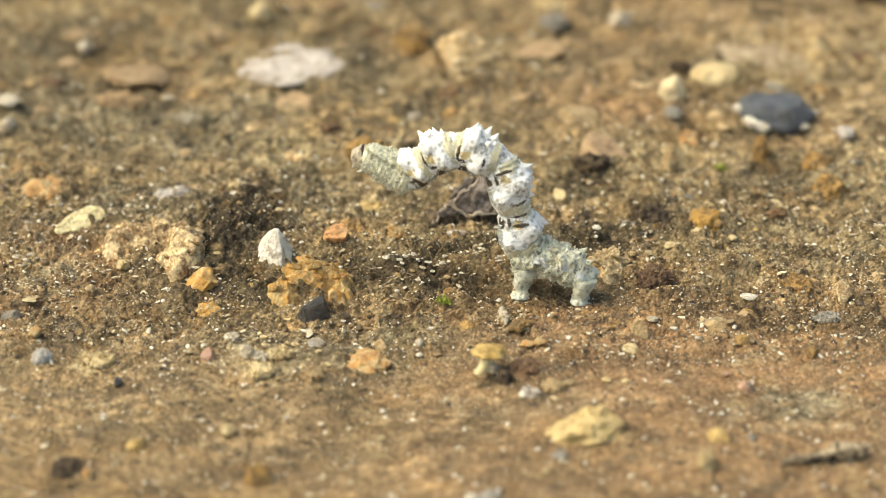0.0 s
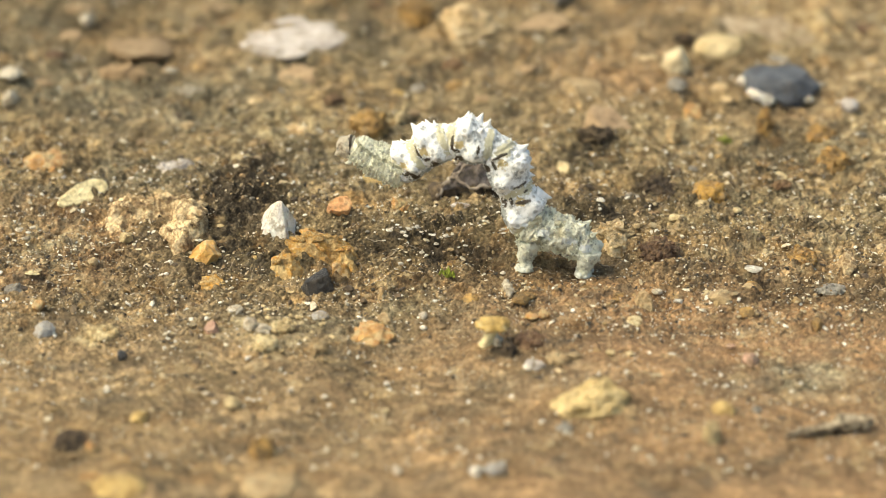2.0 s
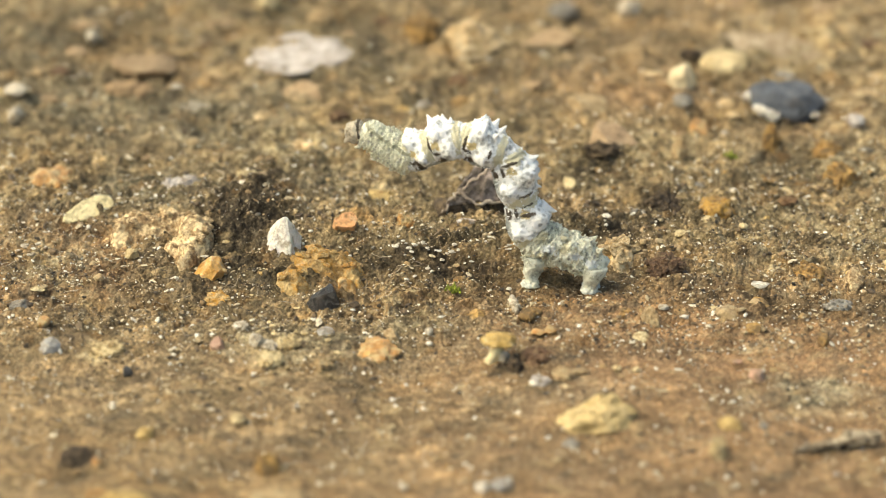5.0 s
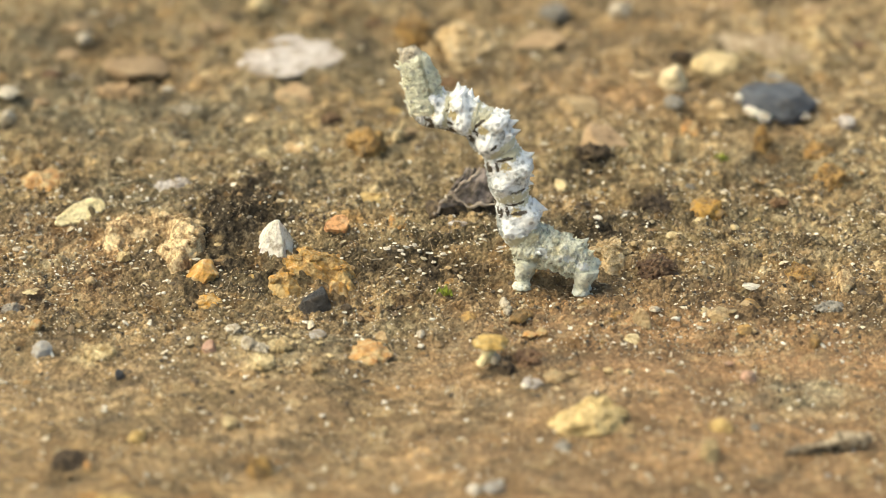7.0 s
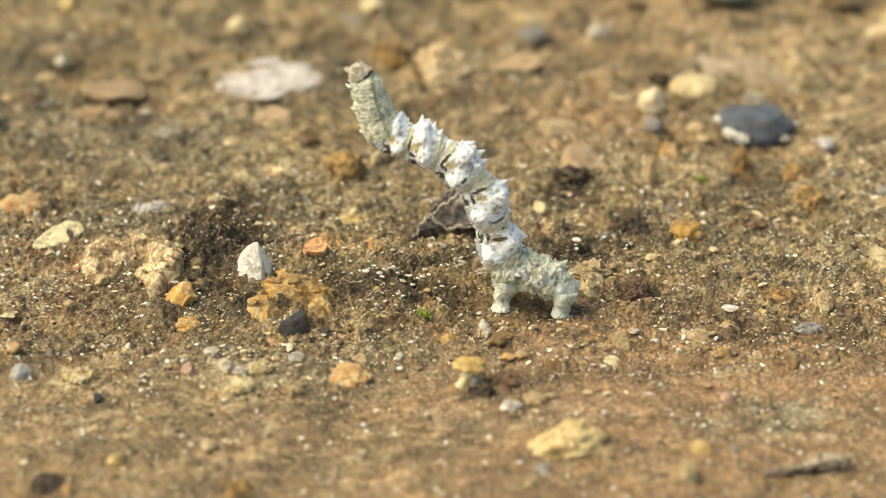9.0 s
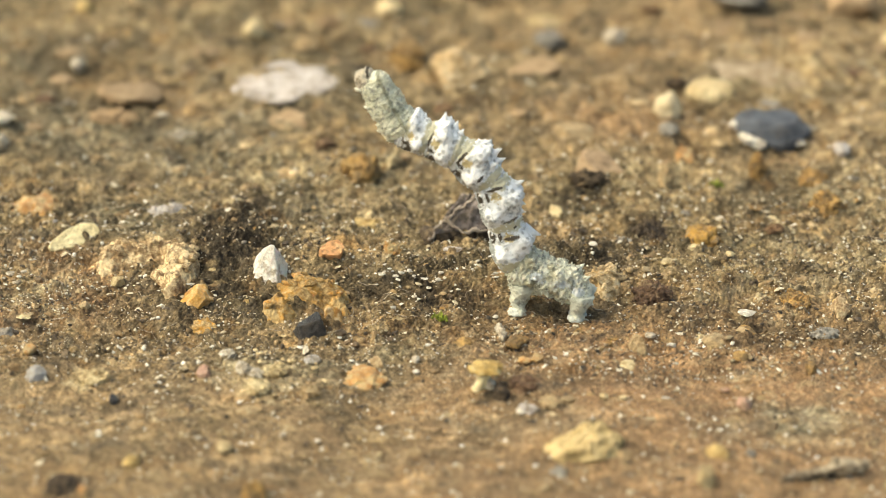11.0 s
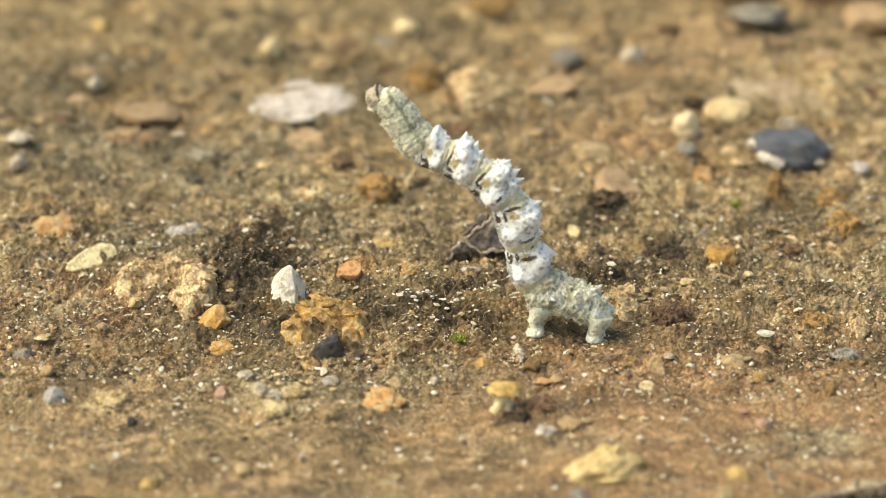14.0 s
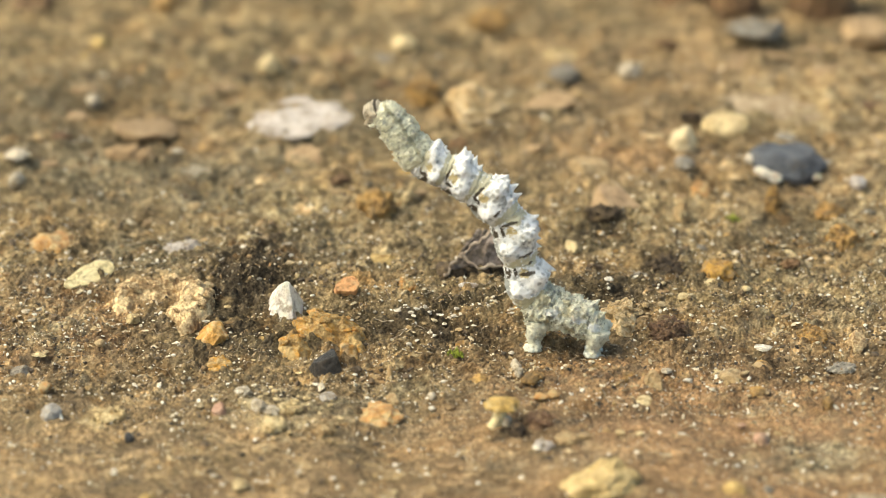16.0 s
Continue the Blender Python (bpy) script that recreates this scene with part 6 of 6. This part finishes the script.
def bank_soil():
    """Soil washed up unevenly round the foot of every stone."""
    xs, ys, bank = GRID["x"], GRID["y"], GRID["bank"]
    for x, y, a, b in PLACED:
        i0, i1 = np.searchsorted(xs, (x - 2.2 * a, x + 2.2 * a))
        j0, j1 = np.searchsorted(ys, (y - 2.2 * b, y + 2.2 * b))
        gx, gy = np.meshgrid(xs[i0:i1], ys[j0:j1])
        r = np.hypot((gx - x) / a, (gy - y) / b)
        uneven = np.clip(0.65 + 0.9 * lattice(gx / 0.9, gy / 0.9, 81) + 0.5 * lattice(gx / 0.3, gy / 0.3, 82), 0, 1.5)
        add = 0.24 * min(a, 1.0) * np.exp(-(((r - 1.0) / 0.36) ** 2)) * uneven
        bank[j0:j1, i0:i1] = np.maximum(bank[j0:j1, i0:i1], add)
    me = ground.data
    co = np.empty(len(me.vertices) * 3, dtype=np.float32)
    me.vertices.foreach_get("co", co)
    co[2::3] += bank.ravel() * MM
    me.vertices.foreach_set("co", co)
    me.update()


def on_humus(x, y):
    """Share of humus, with the shade painted as humus, at arrays of places."""
    i = np.clip(np.searchsorted(GRID["x"], x), 0, len(GRID["x"]) - 1)
    j = np.clip(np.searchsorted(GRID["y"], y), 0, len(GRID["y"]) - 1)
    return np.clip(GRID["humus"][j, i], 0, 1)


def banked(x, y):
    """Height of the soil with what is banked up round the stones, in mm."""
    i = np.clip(np.searchsorted(GRID["x"], x), 0, len(GRID["x"]) - 1)
    j = np.clip(np.searchsorted(GRID["y"], y), 0, len(GRID["y"]) - 1)
    return height(x, y) + GRID["bank"][j, i]


bank_soil()


def strewn(name, label, mat, count, least, most, power, sink, subdiv, seed, lumps, smooth, thick=1.0):
    """Grains or crumbs too small to count, as one mesh of many little lumps."""
    rng = np.random.RandomState(seed)
    x, y = rng.uniform(-26, 26, count), rng.uniform(-23, 36, count)
    clump = lattice(x / 2.2, y / 2.2, 31) + 0.6 * lattice(x / 0.8, y / 0.8, 32)
    keep = rng.rand(count) < np.clip(0.42 + lumps * clump, 0.05, 1) * np.clip((y + 13) / 5, 0.35, 1) * np.clip(1 - (y - 7) / 10, 0.30, 1) * (1 - 0.6 * on_humus(x, y))
    keep &= ~((np.abs(x - 5.3) < 3.0) & (np.abs(y + 4.4) < 1.6) & (rng.rand(count) < 0.6))
    x, y = x[keep], y[keep]
    n = len(x)
    size = np.minimum(least * (1 + rng.pareto(power, n)), most)
    z = banked(x, y) + sink * size
    bm = bmesh.new()
    bmesh.ops.create_icosphere(bm, subdivisions=subdiv, radius=1)
    ball = np.array([v.co for v in bm.verts])
    tri = np.array([[v.index for v in f.verts] for f in bm.faces])
    bm.free()
    k = len(ball)
    kinds = np.stack([ball * (1 + 0.55 * rng.uniform(-0.5, 0.5, (k, 1))) for _ in range(40)])
    v = kinds[rng.randint(0, 40, n)]
    turn = rng.uniform(0, 2 * np.pi, n)
    sx, sy, sz = size * rng.uniform(0.7, 1.6, n), size * rng.uniform(0.6, 1.0, n), size * rng.uniform(0.35, 0.85, n) * thick
    px, py, pz = v[..., 0] * sx[:, None], v[..., 1] * sy[:, None], v[..., 2] * sz[:, None]
    tip = rng.uniform(-0.5, 0.5, n)[:, None]
    px, pz = px * np.cos(tip) - pz * np.sin(tip), px * np.sin(tip) + pz * np.cos(tip)
    co, si = np.cos(turn)[:, None], np.sin(turn)[:, None]
    out = np.stack([x[:, None] + px * co - py * si, y[:, None] + px * si + py * co, z[:, None] + pz], -1).reshape(-1, 3) * MM
    faces = (tri[None] + (np.arange(n) * k)[:, None, None]).reshape(-1, 3)
    me = bpy.data.meshes.new(name)
    me.vertices.add(len(out))
    me.vertices.foreach_set("co", out.ravel())
    me.loops.add(faces.size)
    me.loops.foreach_set("vertex_index", faces.ravel())
    me.polygons.add(len(faces))
    me.polygons.foreach_set("loop_start", np.arange(0, faces.size, 3))
    me.update(calc_edges=True)
    me.polygons.foreach_set("use_smooth", np.full(len(faces), smooth))
    me.materials.append(mat)
    return tagged(new(name, me), label, name, kind="stuff")


strewn("grit", "fine pale sand grains strewn over the soil", GRIT, 185000, 0.027, 0.12, 2.4, 0.25, 1, 12, 1.4, False)
strewn("soil_crumbs", "small brown crumbs of soil lying loose", CRUMB, 30000, 0.06, 0.24, 2.6, -0.15, 1, 13, 0.9, False)


strewn("stone_flakes", "thin pale flakes of stone lying on the soil", FLAKE, 8500, 0.05, 0.22, 2.4, 0.25, 1, 14, 1.6, False, 0.4)


def strewn_fibres(count):
    """Fine rootlets lying on the soil."""
    rng = random.Random(9)
    bm = bmesh.new()
    for _ in range(count):
        x, y, a = rng.uniform(-22, 24), rng.uniform(-10, 10), rng.gauss(0, 0.7)
        step, r = rng.uniform(0.10, 0.26), rng.uniform(0.012, 0.028)
        pts = []
        for i in range(6):
            pts.append(Vector((x, y, ground_z(x, y) + 0.05)) * MM)
            x, y, a = x + step * math.cos(a), y + step * math.sin(a), a + rng.gauss(0, 0.45)
        tube(bm, pts, [r * MM] * 6, 4)
    me = bpy.data.meshes.new("rootlets")
    bm.to_mesh(me)
    bm.free()
    me.materials.append(BARK)
    return tagged(new("rootlets", me), "fine brown rootlets lying on the soil", "rootlet", kind="stuff")


strewn_fibres(260)


# ---- what moves ----
def motions():
    """Time, place in the body's plane and rise of each segment, rear to head."""
    walk(SEG["A5"], [(t, body_pose(u, v, a)) for t, u, v, a in (
        (0, -1.71, 3.4, 82.4), (0.5, -1.73, 3.35, 81.2), (1, -1.72, 3.35, 81.7), (1.5, -1.72, 3.35, 81.6), (1.9, -1.72, 3.35, 81.6), (2, -1.73, 3.15, 76.4),
        (2.5, -1.76, 3.3, 79.7), (3, -1.76, 3.3, 79.9), (3.5, -1.79, 3.31, 78.1), (4, -1.78, 3.29, 78), (6.5, -1.82, 3.3, 77.2),
        (6.6, -1.82, 3.3, 77.2), (6.8, -1.82, 3.421, 78.08), (6.9, -1.82, 3.392, 77.87), (7, -1.82, 3.52, 78.8), (7.5, -1.77, 3.41, 80.6), (8, -1.77, 3.44, 81.3), (8.4, -1.77, 3.44, 81.3), (8.5, -1.86, 3.33, 75.7), (9, -1.78, 3.34, 81.5),
        (11.5, -1.98, 3.54, 76.8), (12, -1.99, 3.53, 76.7), (12.5, -1.97, 3.52, 77), (13, -1.98, 3.56, 77.8), (13.5, -1.96, 3.56, 78.4),
        (14, -1.99, 3.54, 76.9), (14.5, -1.98, 3.53, 77.2), (15, -1.98, 3.55, 77.1), (15.5, -1.99, 3.53, 76.9), (16, -1.96, 3.55, 78.5))])
    walk(SEG["A4"], [(t, body_pose(u, v, a)) for t, u, v, a in (
        (0, -2.25, 5.7, 72.6), (0.5, -2.32, 5.61, 71.4), (1, -2.31, 5.62, 70.8), (1.5, -2.31, 5.6, 70.7), (1.9, -2.31, 5.6, 70.7), (2, -2.48, 5.1, 64.7),
        (2.5, -2.37, 5.52, 71.2), (3, -2.38, 5.54, 70.8), (3.5, -2.45, 5.55, 70.7), (4, -2.41, 5.5, 71.1), (6.5, -2.44, 5.48, 71.7),
        (6.6, -2.44, 5.48, 71.7), (6.8, -2.38, 5.7, 74.78), (6.9, -2.394, 5.648, 74.05), (7, -2.33, 5.88, 77.3), (7.5, -2.35, 5.64, 71.5), (8, -2.39, 5.78, 70.8), (8.4, -2.39, 5.78, 70.8), (8.5, -2.63, 5.43, 65), (9, -2.38, 5.41, 67.5),
        (11.5, -2.57, 5.65, 72.1), (12, -2.59, 5.65, 72.1), (12.5, -2.57, 5.64, 72.1), (13, -2.54, 5.72, 73.3), (13.5, -2.53, 5.7, 72.1),
        (14, -2.56, 5.67, 73.2), (14.5, -2.56, 5.66, 72.4), (15, -2.55, 5.68, 73.4), (15.5, -2.56, 5.65, 73.3), (16, -2.53, 5.7, 72.5))])
    walk(SEG["A3"], [(t, body_pose(u, v, a)) for t, u, v, a in (
        (0, -3.73, 7.23, 11.6), (0.5, -3.85, 7.12, 10.5), (1, -3.84, 7.1, 10), (1.5, -3.82, 7.1, 11.7), (1.9, -3.82, 7.1, 11.7), (2, -4.16, 6.36, 4.3),
        (2.5, -3.9, 6.99, 9.7), (3, -3.91, 7.04, 10.6), (3.5, -3.96, 7.04, 10.8), (4, -3.94, 6.97, 10.6), (6.5, -3.89, 7.16, 23.4),
        (6.6, -3.89, 7.16, 23.4), (6.8, -3.51, 7.54, 38.25), (6.9, -3.6, 7.45, 34.74), (7, -3.2, 7.85, 50.4), (7.5, -3.43, 7.69, 50.9), (8, -3.49, 7.91, 51.6), (8.4, -3.49, 7.91, 51.6), (8.5, -4.03, 7.11, 32.5), (9, -3.65, 7.21, 41.2),
        (11.5, -3.69, 7.45, 41.9), (12, -3.7, 7.45, 42), (12.5, -3.7, 7.45, 41.1), (13, -3.61, 7.55, 42.8), (13.5, -3.62, 7.53, 43.8),
        (14, -3.65, 7.48, 42.1), (14.5, -3.67, 7.47, 42.3), (15, -3.64, 7.49, 42.2), (15.5, -3.64, 7.48, 43.1), (16, -3.61, 7.51, 43.2))])
    walk(SEG["A2"], [(t, body_pose(u, v, a)) for t, u, v, a in (
        (0, -5.43, 7.08, -30.8), (0.5, -5.55, 6.95, -31.3), (1, -5.53, 6.9, -32.2), (1.5, -5.51, 6.98, -28.7), (1.9, -5.51, 6.98, -28.7), (2, -5.92, 6.04, -32.3),
        (2.5, -5.63, 6.85, -27.3), (3, -5.64, 6.92, -26.9), (3.5, -5.69, 6.96, -23.4), (4, -5.68, 6.9, -22.6), (6.5, -5.65, 7.41, -15.8),
        (6.6, -5.65, 7.41, -15.8), (6.8, -5.023, 8.125, -1.225), (6.9, -5.171, 7.956, -4.67), (7, -4.51, 8.71, 10.7), (7.5, -4.81, 8.72, 16.1), (8, -4.89, 9, 20.1), (8.4, -4.89, 9, 20.1), (8.5, -5.79, 7.76, 6.1), (9, -5.28, 8.12, 13.7),
        (11.5, -5.18, 8.42, 21.6), (12, -5.21, 8.42, 21), (12.5, -5.23, 8.41, 21), (13, -5.08, 8.56, 24.4), (13.5, -5.09, 8.54, 23.1),
        (14, -5.14, 8.49, 24.7), (14.5, -5.15, 8.47, 23.4), (15, -5.12, 8.48, 23.4), (15.5, -5.1, 8.5, 24), (16, -5.05, 8.53, 25.5))])
    walk(SEG["A1"], [(t, body_pose(u, v, a)) for t, u, v, a in (
        (0, -6.54, 6.24, -43.5), (0.5, -6.66, 6.1, -44.4), (1, -6.65, 6.07, -41.8), (1.5, -6.64, 6.19, -41.8), (1.9, -6.64, 6.19, -41.8), (2, -7.05, 5.15, -44.4),
        (2.5, -6.84, 6.09, -36.8), (3, -6.84, 6.19, -35.5), (3.5, -6.9, 6.32, -32.9), (4, -6.89, 6.3, -31.1), (6.5, -6.88, 6.87, -33.2),
        (6.6, -6.88, 6.87, -33.2), (6.8, -6.215, 7.954, -15.21), (6.9, -6.372, 7.697, -19.47), (7, -5.67, 8.84, -0.5), (7.5, -5.9, 9, 10.9), (8, -5.93, 9.45, 30.5), (8.4, -5.93, 9.45, 30.5), (8.5, -7.18, 7.9, 5.4), (9, -6.61, 8.47, 16.4),
        (11.5, -6.5, 8.82, 10.7), (12, -6.57, 8.82, 10.2), (12.5, -6.59, 8.83, 12.1), (13, -6.41, 9.02, 12.3), (13.5, -6.42, 9.01, 14.3),
        (14, -6.47, 8.98, 14.4), (14.5, -6.48, 8.95, 14.6), (15, -6.45, 8.96, 14.6), (15.5, -6.42, 9, 16.4), (16, -6.36, 9.08, 18.5))])
    walk(SEG["T3"], [(t, body_pose(u, v, a)) for t, u, v, a in (
        (0, -7.38, 5.93, 25.6), (0.5, -7.5, 5.78, 24.6), (1, -7.54, 5.79, 24.6), (1.5, -7.54, 5.96, 28.9), (1.9, -7.54, 5.96, 28.9), (2, -7.92, 4.79, 17.6),
        (2.5, -7.8, 5.82, 21.9), (3, -7.77, 5.94, 21.6), (3.5, -7.77, 6.1, 22.4), (4, -7.81, 6.08, 17.7), (6.5, -7.73, 6.71, 32),
        (6.6, -7.73, 6.71, 32), (6.8, -6.894, 8.14, 57.91), (6.9, -7.092, 7.802, 51.78), (7, -6.21, 9.31, 79.1), (7.5, -6.37, 9.52, 78.4), (8, -6.25, 10.08, 85.3), (8.4, -6.25, 10.08, 85.3), (8.5, -7.96, 8.39, 59), (9, -7.35, 9.08, 63.8),
        (11.5, -7.42, 9.39, 52.5), (12, -7.51, 9.38, 52.6), (12.5, -7.53, 9.41, 52.6), (13, -7.34, 9.63, 55.5), (13.5, -7.37, 9.63, 53.7),
        (14, -7.42, 9.61, 54), (14.5, -7.43, 9.58, 54.1), (15, -7.4, 9.59, 54.1), (15.5, -7.37, 9.65, 54), (16, -7.3, 9.76, 54.2))])
    walk(SEG["T2"], [(t, body_pose(u, v, a)) for t, u, v, a in (
        (0, -8.06, 6.25, 23.5), (0.5, -8.19, 6.1, 26.7), (1, -8.25, 6.07, 17.9), (1.5, -8.3, 6.37, 27.4), (1.9, -8.3, 6.37, 27.4), (2, -8.67, 5.05, 20.9),
        (2.5, -8.6, 6.15, 23.7), (3, -8.53, 6.27, 25.4), (3.5, -8.42, 6.43, 30.6), (4, -8.56, 6.37, 24.7), (6.5, -8.36, 7.18, 39.4),
        (6.6, -8.36, 7.18, 39.4), (6.8, -7.298, 8.847, 57.55), (6.9, -7.549, 8.453, 53.26), (7, -6.43, 10.21, 72.4), (7.5, -6.5, 10.4, 84.8), (8, -6.29, 11.05, 90.3), (8.4, -6.29, 11.05, 90.3), (8.5, -8.46, 9.32, 64), (9, -7.73, 10, 71.2),
        (11.5, -8.04, 10.3, 60), (12, -8.14, 10.27, 56.8), (12.5, -8.15, 10.33, 60), (13, -7.93, 10.56, 59.9), (13.5, -7.98, 10.55, 58.8),
        (14, -8.03, 10.53, 58.8), (14.5, -8.06, 10.5, 57.2), (15, -8.03, 10.51, 57), (15.5, -8, 10.57, 57), (16, -7.91, 10.67, 59))])
    walk(SEG["T1"], [(t, body_pose(u, v, a)) for t, u, v, a in (
        (0, -8.7, 6.55, 26.9), (0.5, -8.81, 6.38, 19.7), (1, -8.88, 6.31, 24.6), (1.5, -8.96, 6.77, 36.6), (1.9, -8.96, 6.77, 36.6), (2, -9.42, 5.43, 32.6),
        (2.5, -9.32, 6.52, 30.6), (3, -9.28, 6.63, 26.5), (3.5, -9.13, 6.84, 29.8), (4, -9.31, 6.75, 29.2), (6.5, -9, 7.71, 40.7),
        (6.6, -9, 7.71, 40.7), (6.8, -7.724, 9.508, 57.37), (6.9, -8.026, 9.083, 53.43), (7, -6.68, 10.98, 71), (7.5, -6.56, 11.27, 86.9), (8, -6.25, 12.04, 93.3), (8.4, -6.25, 12.04, 93.3), (8.5, -8.89, 10.25, 66.1), (9, -7.99, 10.94, 77.9),
        (11.5, -8.53, 11.12, 57.7), (12, -8.67, 11.08, 56.8), (12.5, -8.7, 11.13, 50.8), (13, -8.46, 11.39, 54.5), (13.5, -8.53, 11.33, 50.7),
        (14, -8.58, 11.29, 48.8), (14.5, -8.65, 11.29, 48.8), (15, -8.59, 11.28, 49.1), (15.5, -8.59, 11.31, 44.9), (16, -8.5, 11.4, 41))])
    walk(SEG["head"], [(t, body_pose(u, v, a)) for t, u, v, a in (
        (0, -9.28, 6.6, -19.2), (0.5, -9.39, 6.39, -19.2), (1, -9.42, 6.34, -23.5), (1.5, -9.46, 6.98, -0.7), (1.9, -9.46, 6.98, -0.7), (2, -10.18, 5.64, -4.6),
        (2.5, -10.06, 6.55, -21.8), (3, -10.02, 6.66, -21.1), (3.5, -9.89, 6.97, -13.1), (4, -10.15, 6.77, -21.4), (6.5, -9.82, 8.04, 6.9),
        (6.6, -9.82, 8.04, 6.9), (6.8, -8.225, 9.976, 37.65), (6.9, -8.602, 9.518, 30.38), (7, -6.90, 11.42, 62.8), (7.5, -6.58, 11.82, 90.3), (8, -6.2, 12.46, 94.6), (8.4, -6.2, 12.46, 94.6), (8.5, -9.32, 10.87, 36.8), (9, -8.32, 11.65, 46.8),
        (11.5, -9.07, 11.33, -23), (12, -9.24, 11.32, -23), (12.5, -9.31, 11.35, -23), (13, -9.05, 11.63, -23), (13.5, -9.14, 11.54, -23),
        (14, -9.19, 11.48, -22.9), (14.5, -9.27, 11.5, -22.7), (15, -9.2, 11.47, -22.7), (15.5, -9.22, 11.48, -22.8), (16, -9.15, 11.54, -22.7))])

motions()
